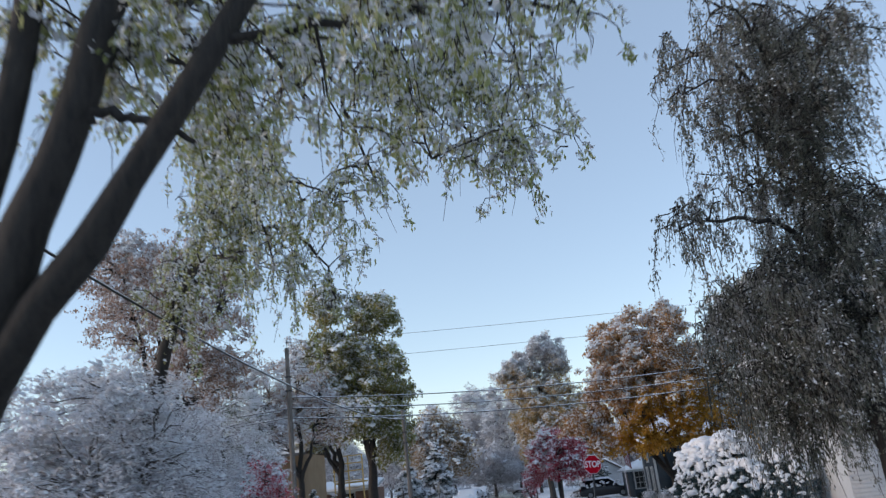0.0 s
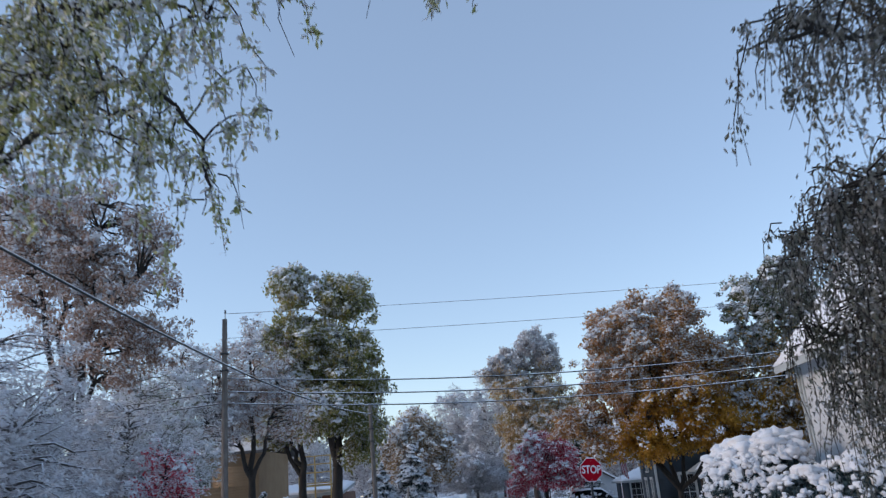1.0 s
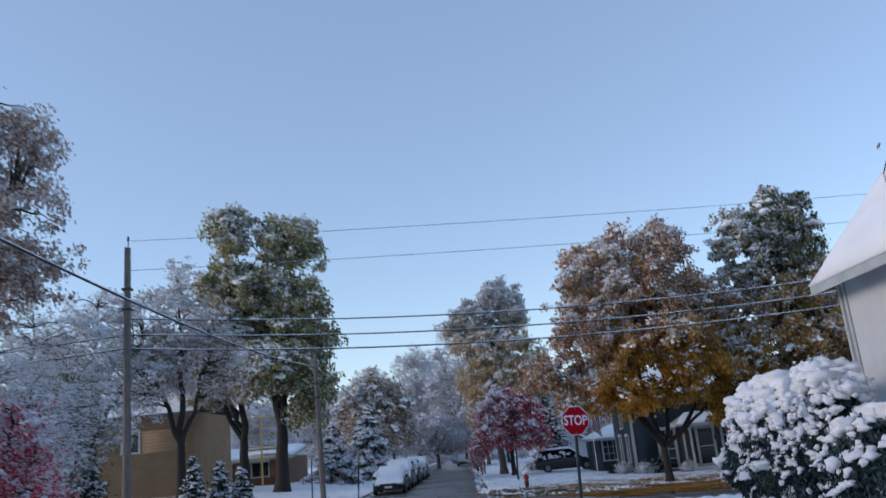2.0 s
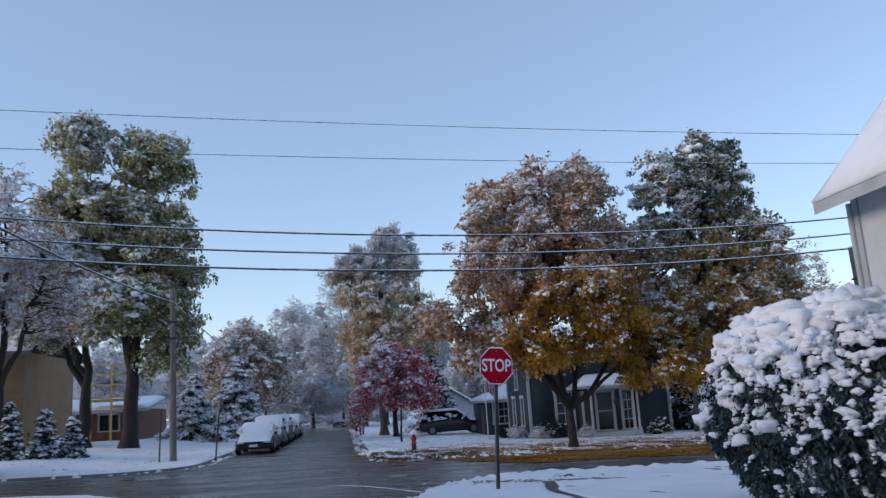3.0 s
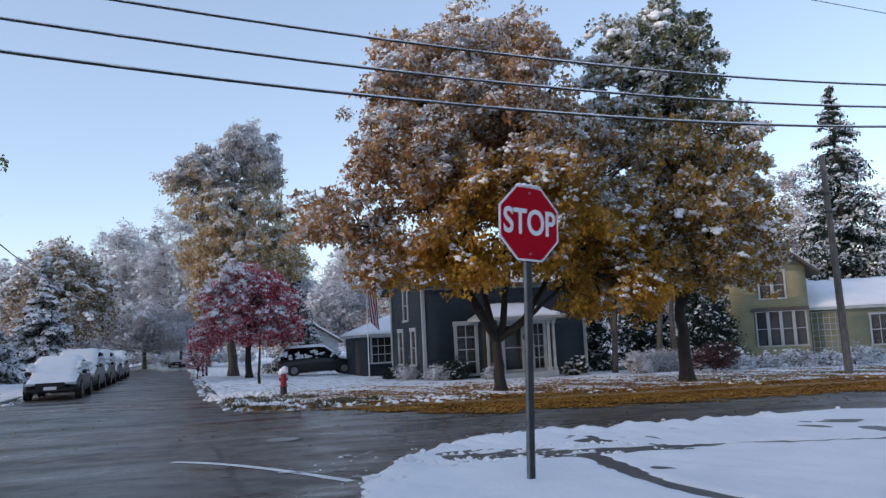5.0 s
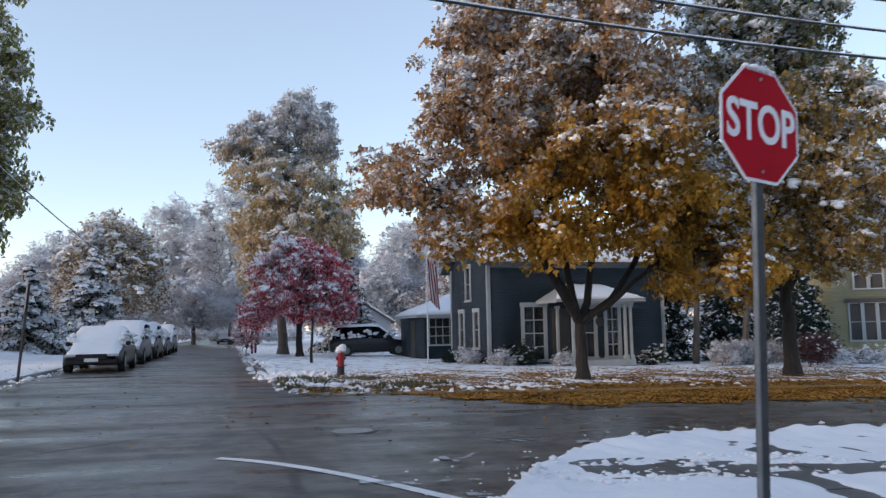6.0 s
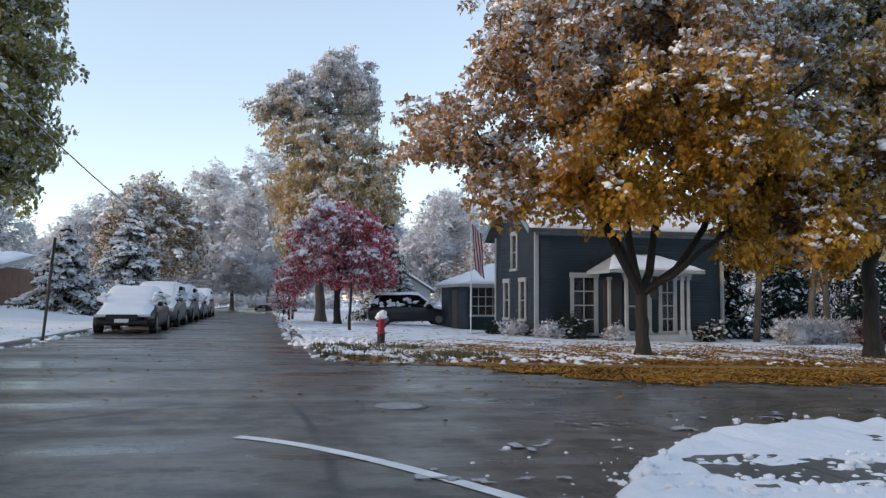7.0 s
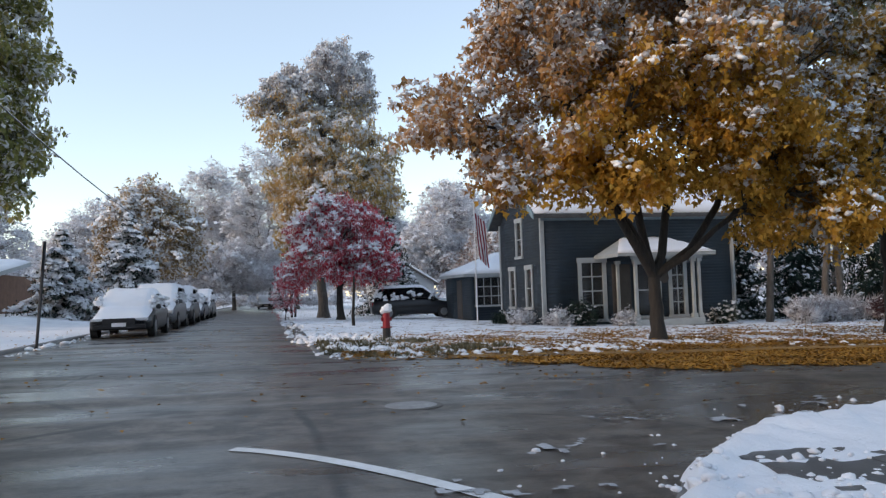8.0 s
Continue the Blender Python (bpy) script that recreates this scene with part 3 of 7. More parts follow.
def snow_pads(rng, cen, count, size, spread):
    """Thick pads of snow on the clusters that lie open to the sky, drooping outwards: verts and faces."""
    above = (np.hypot(cen[:, None, 0] - cen[None, :, 0], cen[:, None, 1] - cen[None, :, 1]) < 0.7) & (cen[None, :, 2] > cen[:, None, 2] + 0.25)
    open_sky = 1.0 / (1 + above.sum(1)) ** 1.3
    mid = cen[:, :2].mean(0)
    rim = np.hypot(*(cen[:, :2] - mid).T)
    w = open_sky * (0.25 + (rim / rim.max()) ** 1.5) * (0.2 + np.clip(0.4 + fbm(cen[:, 0] + 0.3 * cen[:, 2], cen[:, 1] - 0.5 * cen[:, 2], 0.9, 3), 0, 1))
    k = min(count, len(cen) // 2)
    pick = rng.choice(len(cen), k, replace=False, p=w / w.sum())
    out = cen[pick, :2] - mid
    out /= np.linalg.norm(out, axis=1, keepdims=True) + 1e-6
    m = 13
    along, across = rng.normal(0.25, 0.5, (k, m)), rng.normal(0, 0.34, (k, m))
    sc = rng.uniform(0.6, 1.35, (k, 1))
    dx = (out[:, None, :] * along[..., None] + np.stack([-out[:, 1], out[:, 0]], 1)[:, None, :] * across[..., None]) * spread * sc[..., None]
    dz = (0.42 - 0.5 * np.maximum(along, 0) - 0.25 * np.abs(across)) * spread * sc + rng.normal(0, 0.03, (k, m))
    c = np.concatenate([cen[pick][:, None, :2] + dx, (cen[pick, 2][:, None] + dz)[..., None]], 2).reshape(-1, 3)
    r = (size * rng.uniform(0.45, 1.25, (k, m)) * sc).ravel()
    return lumps_np(c, r, rng, 1, 0.28, 0.62)


def tree(name, x, y, fork, lobes, r0, clusters, per, leaf, mat, bark, snow, label, seed, spread=0.42, snow_size=0.13, z=None, droop=0.5, flat=0.75, ratio=0.55, group="", upper=None, gaps=0.0, pads=0, pad_size=0.11, lobed=False, low=0.0, limbs=()):
    rng = np.random.default_rng(seed)
    z = on_lawn(x, y) - 0.04 if z is None else z
    thing = empty(name, pose(x, y, z), label, "tree", group)
    paths, cen = grow(rng, fork, lobes, r0, clusters, gaps, low, limbs)
    thick = [p for p in paths if p[1][0] > 0.07]
    thin = [p for p in paths if p[1][0] <= 0.07]
    if not thick:
        thick, thin = paths[:4], paths[4:]
    V, F = tubes(thick, 9)
    part("trunk", mesh_np("trunk", V, [F], bark, True), None, thing, "dark trunk and limbs with snow along their tops")
    if thin:
        V, F = tubes(thin, 4)
        part("fine_branching", mesh_np("fine_branching", V, [F], bark, True), None, thing)["kind"] = "stuff"
    # each cluster is a handful of sprays, and each spray a tuft of leaves
    sprays = 6
    sz = rng.uniform(0.65, 1.35, len(cen))
    sp = np.repeat(cen, sprays, 0) + rng.normal(0, 0.62, (len(cen) * sprays, 3)) * np.repeat(sz, sprays)[:, None] * np.array([spread, spread, spread * flat])
    each = max(3, per // sprays)
    tuft = np.repeat(rng.uniform(0.7, 1.3, len(sp)), each)[:, None] * spread * 0.36
    pts = np.repeat(sp, each, 0) + np.clip(rng.normal(0, 1, (len(sp) * each, 3)), -1.8, 1.8) * tuft * np.array([1, 1, 0.8])
    V, F = leaves_np(pts, leaf, rng, droop, ratio, lobed)
    if upper:
        # the upper crown has leaves of another colour; F lists the first halves of all leaves, then the second
        side = np.maximum(0, -1.8 - pts[:, 0]) * (upper[3] if len(upper) > 3 else 0)
        high = np.tile(pts[:, 2] + side + rng.normal(0, 0.9, len(pts)) > upper[0], 2)
        part("upper_crown", mesh_np("upper_crown", V, [F[high]], upper[1]), None, thing, upper[2])["kind"] = "stuff"
        F = F[~high]
    part("crown", mesh_np("crown", V, [F], mat), None, thing)["kind"] = "stuff"
    if snow:
        m = int(len(cen) * snow)
        lo, hi = cen[:, 2].min(), cen[:, 2].max()
        patch = fbm(cen[:, 0] + 0.25 * cen[:, 2], 0.6 * cen[:, 1] + 0.55 * cen[:, 2], 0.7, seed % 7)
        w = np.clip(0.12 + patch, 0.04, 1) ** 1.4 * (1 + 1.5 * (cen[:, 0] < -0.25 * np.abs(cen[:, 0]).max())) * (0.4 + (cen[:, 2] - lo) / (hi - lo + 1e-6)) * (0.35 + rng.uniform(0, 1, len(cen)) ** 2)
        m = max(1, m // 7) * 7
        own = np.repeat(rng.choice(len(cen), m // 7, p=w / w.sum()) * sprays + rng.integers(0, sprays, m // 7), 7)
        q = np.repeat(rng.normal(0, 1, (m // 7, 3)) * spread * 0.3, 7, 0) + rng.normal(0, 1, (m, 3)) * spread * 0.16
        q[:, 2] = q[:, 2] * 0.6 + spread * 0.15
        V, F = blobs_np(sp[own] + q, snow_size * 0.72, rng)
        if pads:
            V1, F1 = snow_pads(rng, cen, pads, pad_size, spread)
            V, F = np.concatenate([V, V1]), np.concatenate([F, F1 + len(V)])
        part("snow", mesh_np("snow", V, [F], SNOW, True), None, thing, "white clumps of fresh snow on the leaves")["kind"] = "stuff"
    return thing


def conifer(name, x, y, height, radius, label, seed, tiers=16, z=None, snow=1.0, bare=0.08, group=""):
    """A spruce: a straight trunk with tiers of drooping boughs, snow lying on each."""
    rng = np.random.default_rng(seed)
    z = on_lawn(x, y) - 0.04 if z is None else z
    thing = empty(name, pose(x, y, z), label, "tree", group)
    V, F = tubes([(curve_pts((0, 0, 0), (0, 0, height), 0, 6, 0.02, rng), np.linspace(0.02 * height, 0.01, 6))], 8)
    part("trunk", mesh_np("trunk", V, [F], BARK, True), None, thing)
    lv, boughs, sn = [], [], []
    for k in range(tiers):
        s = (k + 0.5) / tiers
        zz = height * (bare + (1 - bare) * s)
        R = radius * (1 - s) ** 0.8 + 0.08
        for j in range(int(6 + 7 * (1 - s))):
            a = rng.uniform(0, 6.283)
            r = R * rng.uniform(0.75, 1.12)
            zj = zz + rng.uniform(-0.55, 0.55) * height / tiers
            end = np.array([math.cos(a) * r, math.sin(a) * r, zj - rng.uniform(0.2, 0.5) * r])
            p = curve_pts((0, 0, zj), end, 0.05 * r, 5)
            boughs.append((p, np.linspace(0.02, 0.006, 5)))
            m = int(14 + 42 * r)
            q = rng.uniform(0.15, 1.02, m)
            c = np.array((0, 0, zj)) * (1 - q)[:, None] + end * q[:, None]
            c += rng.normal(0, 0.11, (m, 3)) * np.array([1, 1, 0.5]) * (0.4 + 0.8 * r)
            lv.append(c)
            ms = int((3 + 9 * r) * snow)
            q = rng.uniform(0.25, 1.0, ms)
            c = np.array((0, 0, zj + 0.05)) * (1 - q)[:, None] + (end + (0, 0, 0.07)) * q[:, None] + rng.normal(0, 0.07, (ms, 3)) * (0.5 + r)* np.array([1, 1, .3])
            sn.append(c)
    V, F = tubes(boughs, 4)
    part("fine_branching", mesh_np("fine_branching", V, [F], BARK, True), None, thing)["kind"] = "stuff"
    V, F = leaves_np(np.concatenate(lv), 0.24 * (0.6 + 0.1 * radius), rng, 0.7, 0.35)
    part("needles", mesh_np("needles", V, [F], NEEDLE), None, thing)["kind"] = "stuff"
    V, F = blobs_np(np.concatenate(sn), 0.15 * (0.6 + 0.12 * radius), rng, 0.4)
    part("snow", mesh_np("snow", V, [F], SNOW, True), None, thing, "snow lying on the boughs")["kind"] = "stuff"
    return thing


# the big orange maple at the corner house
tree("maple_tree", 13.1, 48.7, 1.55,
     [(-0.2, -0.4, 9.4, 2.9, 2.8, 2.3), (-2.6, 0, 9.6, 1.4, 1.8, 1.5), (-2.7, 0, 7.2, 1.7, 2.2, 1.7), (2.4, 0.2, 7.6, 2.3, 2.5, 2.1), (0.4, -1.4, 6.2, 2.6, 2.0, 1.3), (2.4, -1.6, 4.2, 1.9, 1.5, 1.0), (-1.7, -1.6, 4.4, 1.9, 1.4, 0.9), (0.3, -1.5, 5.1, 1.8, 1.3, 0.9), (1.6, -1.9, 4.6, 1.5, 1.2, 0.9),
      (4.2, -0.6, 4.3, 1.6, 2.0, 1.5), (4.0, 0, 5.9, 1.4, 1.6, 1.1), (-4.4, 0.2, 5.4, 1.2, 1.5, 1.0), (-5.7, 0.4, 5.3, 1.0, 1.0, 0.7), (-3.4, -0.3, 4.3, 1.2, 1.3, 1.0), (-3.9, -0.2, 3.5, 0.5, 0.6, 0.9), (-2.3, -0.9, 4.0, 1.1, 1.0, 0.6), (-0.5, -1.5, 3.8, 1.1, 0.9, 0.6), (3.4, -1.0, 3.1, 1.5, 1.6, 0.9), (5.0, -0.6, 3.1, 1.0, 1.2, 0.9), (0, 2.0, 7.4, 2.4, 1.8, 1.6),
      (-0.1, -1.6, 9.4, 1.2, 1.0, 1.1), (0.0, -1.4, 8.0, 1.3, 1.0, 1.0), (-1.1, -0.3, 11.6, 0.7, 0.9, 0.8), (1.2, 0, 11.5, 0.8, 0.9, 0.7), (-2.9, 0, 10.9, 0.7, 0.8, 0.6), (2.4, 0, 9.6, 0.8, 1.0, 0.8), (-4.0, 0, 7.0, 0.5, 0.8, 0.6)],
     0.195, 1080, 120, 0.15, MAPLE, BARK, 30, "spreading maple with orange-brown leaves and clumps of snow", 11, spread=0.40, snow_size=0.085, droop=0.9, ratio=0.75,
     gaps=0.72, pads=270, pad_size=0.078, lobed=True, low=2.4, upper=(6.4, MAPLE_RUST, "snow-dusted rusty brown upper leaves", 1.3),
     limbs=[([(-0.75, -0.2, 2.5), (-1.7, -0.3, 4.0), (-2.5, -0.2, 6.0), (-2.7, 0, 8.6)], 0.105), ([(-0.3, 0.1, 2.8), (-0.7, 0.1, 5.2), (-0.6, -0.1, 8.0), (-0.9, -0.3, 11.0)], 0.11), ([(0.35, -0.1, 2.4), (0.6, 0.2, 4.6), (0.6, 0.2, 7.4), (1.2, 0, 10.6)], 0.105),
            ([(0.8, -0.3, 2.15), (1.7, -0.5, 3.3), (2.3, 0, 5.2), (2.6, 0.2, 8.4)], 0.1), ([(0.9, -0.6, 2.3), (2.1, -1.0, 3.35), (3.6, -1.0, 4.0), (5.0, -0.8, 4.3)], 0.08), ([(-1.0, -0.3, 3.2), (-2.6, -0.2, 4.6), (-4.2, 0.1, 5.3), (-5.4, 0.3, 5.2)], 0.07)])
tree("maple_tree", 20.0, 48.2, 2.6,
     [(0.2, 0, 11.4, 1.2, 1.5, 2.2), (-1.6, 0, 10.4, 1.2, 1.4, 1.9), (1.2, 0, 10.6, 1.0, 1.4, 2.2), (1.6, 0, 8.0, 1.8, 1.9, 1.9), (-0.6, 0, 7.6, 1.9, 2.0, 1.7), (0.6, -0.6, 5.4, 2.6, 2.2, 1.6), (2.9, 0, 6.4, 1.4, 1.6, 1.9), (3.2, 0, 4.4, 1.1, 1.4, 1.1), (-2.2, 0, 4.2, 1.5, 1.6, 1.5), (-2.5, 0.2, 6.4, 1.4, 1.5, 1.3), (0.4, -1.2, 3.9, 1.6, 1.3, 0.9), (0.2, 0, 13.2, 0.5, 0.6, 0.6), (1.3, 0, 12.6, 0.5, 0.6, 0.6), (-2.0, 0, 11.9, 0.6, 0.7, 0.6)],
     0.24, 620, 132, 0.165, MAPLE_DULL, BARK, 40, "tall maple with rusty leaves below and snowy green top", 12, spread=0.36, snow_size=0.085, droop=0.9, ratio=0.75,
     gaps=0.45, pads=150, pad_size=0.11, lobed=True, upper=(9.0, TOP_GREEN, "snowy green upper leaves"))
# the tall oak on the far corner and the stems beside it
tree("oak_tree", -6.6, 63.5, 3.9,
     [(0.9, 0, 16.2, 2.0, 2.0, 1.7), (-2.8, 0, 17.2, 1.6, 1.7, 1.8), (2.4, 0, 15.0, 1.0, 1.3, 1.2), (1.4, 0, 12.0, 2.2, 2.3, 1.6), (-1.8, 0, 13.4, 2.6, 2.4, 1.6), (-3.9, 0, 13.6, 1.3, 1.5, 1.1), (-2.6, 0, 10.8, 2.4, 2.2, 1.5), (0.1, -1, 7.6, 3.3, 2.7, 1.7), (2.1, 0, 6.6, 1.4, 1.9, 1.9), (-3.6, 0, 8.2, 2.0, 2, 1.8), (2.4, 0, 9.6, 1.3, 1.3, 1.2), (0.2, 0, 10.0, 2.5, 2.4, 1.4), (1.9, -0.4, 4.6, 1.2, 1.2, 0.9)],
     0.46, 760, 120, 0.24, OAK, BARK, 36, "tall oak with olive-green leaves dusted with snow", 13, spread=0.5, snow_size=0.13, droop=0.8, ratio=0.6, gaps=0.4, pads=170, pad_size=0.15)
tree("oak_tree", -9.3, 65.5, 3.4,
     [(-0.5, 0, 10.5, 2.6, 2.4, 2.6), (-1.5, 0, 7.4, 2.8, 2.6, 2.0), (-3.5, 0, 9.0, 2.0, 2.0, 2.0)],
     0.36, 260, 96, 0.24, OAK, BARK, 28, "leaning oak with olive leaves dusted with snow", 14, spread=0.5, snow_size=0.12, gaps=0.3, pads=60, pad_size=0.14)
# along the street ahead, right-hand side
tree("ash_tree", 8.8, 74.5, 3.2,
     [(0.5, 0, 13.4, 2.0, 1.6, 1.6), (-1.5, 0, 12.4, 1.5, 1.4, 1.4), (2.0, 0, 12.4, 1.1, 1.3, 2.0), (-3.2, 0, 11.6, 0.9, 0.9, 0.6), (-2.4, 0, 10.4, 0.9, 1.0, 0.9), (2.4, 0, 14.4, 0.3, 0.3, 0.9), (0.3, 0, 9.8, 2.6, 2.0, 1.8), (1.2, -0.5, 6.8, 2.8, 2.1, 1.9), (3.0, 0, 8.6, 1.3, 1.5, 1.6), (3.6, 0, 6.8, 1.0, 1.2, 1.2), (-1.7, 0, 7.2, 1.2, 1.4, 1.6), (-1.9, 0, 4.8, 0.8, 1.0, 1.2), (0.6, 0, 15.0, 1.0, 0.7, 0.5)],
     0.3, 620, 96, 0.19, TAN_LEAF, BARK_GREY, 50, "tall tree with green and tan leaves, whitened at the top", 15, spread=0.38, snow_size=0.09, droop=1.0, ratio=0.5, gaps=0.35, pads=90, pad_size=0.1, upper=(11.6, FROST, "thin snow-whitened top leaves"))
tree("cherry_tree", 9.0, 70.2, 1.5,
     [(0.1, 0, 5.0, 1.6, 1.6, 1.5), (-1.1, -0.1, 3.4, 1.4, 1.5, 1.3), (1.2, 0, 3.5, 1.3, 1.4, 1.3), (0, -0.8, 3.2, 1.7, 1.2, 1.2), (-2.2, 0, 2.3, 0.7, 0.8, 0.7), (1.9, 0, 2.6, .9, .9, .8), (2.3, 0, 3.6, 0.8, 0.9, 0.8), (1.2, 0, 4.8, 0.9, 1.0, 0.8), (-1.4, 0, 4.5, 0.9, 1.0, 0.8)],
     0.2, 330, 120, 0.15, RED, BARK, 60, "small ornamental tree with crimson leaves bowed by snow", 16, spread=0.34, snow_size=0.085, droop=1.0, ratio=0.5, gaps=0.25, pads=110, pad_size=0.09)
conifer("spruce_tree", 13.0, 77.0, 7.4, 1.9, "dark spruce with snow on its boughs behind the red tree", 17)
# along the street ahead, left-hand side
conifer("spruce_tree", -4.4, 76.0, 4.6, 2.3, "young spruce bowed under heavy snow on the lawn", 18, tiers=12, snow=4.5, group="snowy spruces on the left verge")
conifer("spruce_tree", -1.9, 84.0, 6.6, 2.7, "broad spruce with thick snow on its boughs", 19, tiers=14, snow=3.6, group="snowy spruces on the left verge")
tree("maple_tree", -2.0, 106.0, 3.0, [(0, 0, 9.2, 3.0, 3, 2.6), (-2.4, 0, 7.4, 2.2, 2.6, 2.2), (2.4, 0, 7.2, 2.2, 2.6, 2.2), (0, 0, 6.0, 3.6, 3, 2.2), (-2.6, 0, 4.6, 2.4, 2.4, 2.0), (2.4, 0, 4.8, 2.4, 2.4, 2.0)],
     0.3, 420, 60, 0.34, BROWN_LEAF, BARK, 14, "round tree with brownish leaves and snow far down the street", 20, spread=0.6, snow_size=0.22, gaps=0.2, pads=60, pad_size=0.2)
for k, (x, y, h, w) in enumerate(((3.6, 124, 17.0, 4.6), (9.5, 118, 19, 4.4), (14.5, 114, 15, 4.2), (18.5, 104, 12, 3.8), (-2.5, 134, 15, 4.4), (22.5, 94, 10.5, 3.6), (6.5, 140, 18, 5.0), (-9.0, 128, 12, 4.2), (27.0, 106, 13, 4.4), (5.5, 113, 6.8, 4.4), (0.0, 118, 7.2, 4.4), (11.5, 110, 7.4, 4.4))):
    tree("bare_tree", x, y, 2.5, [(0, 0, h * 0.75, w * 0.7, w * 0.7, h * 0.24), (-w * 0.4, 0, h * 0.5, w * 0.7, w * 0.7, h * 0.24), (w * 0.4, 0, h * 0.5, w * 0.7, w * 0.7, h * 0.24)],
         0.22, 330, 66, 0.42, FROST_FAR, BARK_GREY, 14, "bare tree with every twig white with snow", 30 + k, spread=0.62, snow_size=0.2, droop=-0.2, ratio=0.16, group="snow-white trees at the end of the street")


def strands(rng, starts, lengths, out, droop, per, leaf):
    """Hanging twigs from the given places: paths and leaf places."""
    paths, pts = [], []
    for a, L in zip(starts, lengths):
        yaw = rng.uniform(0, 6.283)
        s = np.linspace(0, 1, 6)
        reach = out * L * rng.uniform(0.3, 1.0)
        p = np.stack([a[0] + math.cos(yaw) * reach * s ** 0.7, a[1] + math.sin(yaw) * reach * s ** 0.7, a[2] + 0.12 * L * np.sin(np.pi * s * 0.8) - droop * L * s ** 1.6], 1)
        p[1:] += rng.normal(0, 0.03 * L, (5, 3))
        paths.append((p, np.linspace(0.016, 0.004, 6)))
        k = max(4, int(per * L))
        tufts = rng.uniform(0.15, 1, max(3, int(4 * L)))
        q = np.clip(tufts[rng.integers(0, len(tufts), k)] + rng.normal(0, 0.03, k), 0, 1.03)
        c = np.stack([np.interp(q, s, p[:, i]) for i in range(3)], 1) + rng.normal(0, 0.055, (k, 3))
        pts.append(c)
    return paths, np.concatenate(pts)


def weeping(name, stems, limbs, mat, bark, count, length, out, droop, per, leaf, label, seed, ratio=0.4, lean=0.9, snow=0.1, side=2, shoot=0.9):
    """A near tree: thick stems, limbs along given lines, side shoots and hanging twigs with single leaves."""
    rng = np.random.default_rng(seed)
    base = np.array(stems[0][0][0], float)
    thing = empty(name, pose(*base), label, "tree")

    def rel(pts, n):
        p = np.array(pts, float) - base
        d = np.concatenate([[0], np.cumsum(np.linalg.norm(np.diff(p, axis=0), axis=1))])
        s = np.linspace(0, d[-1], n)
        q = np.stack([np.interp(s, d, p[:, i]) for i in range(3)], 1)
        for _ in range(3):
            q[1:-1] = (q[:-2] + 2 * q[1:-1] + q[2:]) / 4
        return q

    for pts, r0, r1 in stems:
        q = rel(pts, 16)
        q[2:-1] += rng.normal(0, 0.02, (13, 3))
        V, F = tubes([(q, np.linspace(r0, r1, 16) * (1 + 0.05 * rng.normal(0, 1, 16)))], 12)
        part("stem", mesh_np("stem", V, [F], bark, True), None, thing, "rough dark stem with snow on its upper side")
    heads, shoots = [], []
    for pts, r0, r1 in limbs:
        q = rel(pts, 16)
        q[1:-1] += rng.normal(0, 0.04, (14, 3))
        V, F = tubes([(q, np.linspace(r0, r1, 16))], 8)
        part("limb", mesh_np("limb", V, [F], bark, True), None, thing)
        for k in range(side * 8):
            a = q[rng.integers(3, 16)]
            e = a + np.array([rng.normal(0, shoot), rng.normal(0, shoot), rng.normal(0.1, 0.35)])
            p = curve_pts(a, e, 0.15, 6, 0.04, rng)
            shoots.append((p, np.linspace(0.022, 0.008, 6)))
            heads.append(p[2:])
        heads.append(q[3:])
    heads = np.concatenate(heads)
    st = heads[rng.integers(0, len(heads), count)] + rng.normal(0, 0.1, (count, 3))
    paths, pts = strands(rng, st, rng.uniform(*length, count), out, droop, per, leaf)
    V, F = tubes(paths + shoots, 3)
    part("fine_branching", mesh_np("fine_branching", V, [F], bark, True), None, thing)["kind"] = "stuff"
    V, F = leaves_np(pts, leaf, rng, lean, ratio)
    part("crown", mesh_np("crown", V, [F], mat), None, thing)["kind"] = "stuff"
    if snow:
        pk = pts[rng.uniform(0, 1, len(pts)) < snow] + (0, 0, 0.01)
        V, F = blobs_np(pk, leaf * 0.36, rng, 0.5)
        part("snow", mesh_np("snow", V, [F], SNOW, True), None, thing)["kind"] = "stuff"
    return thing


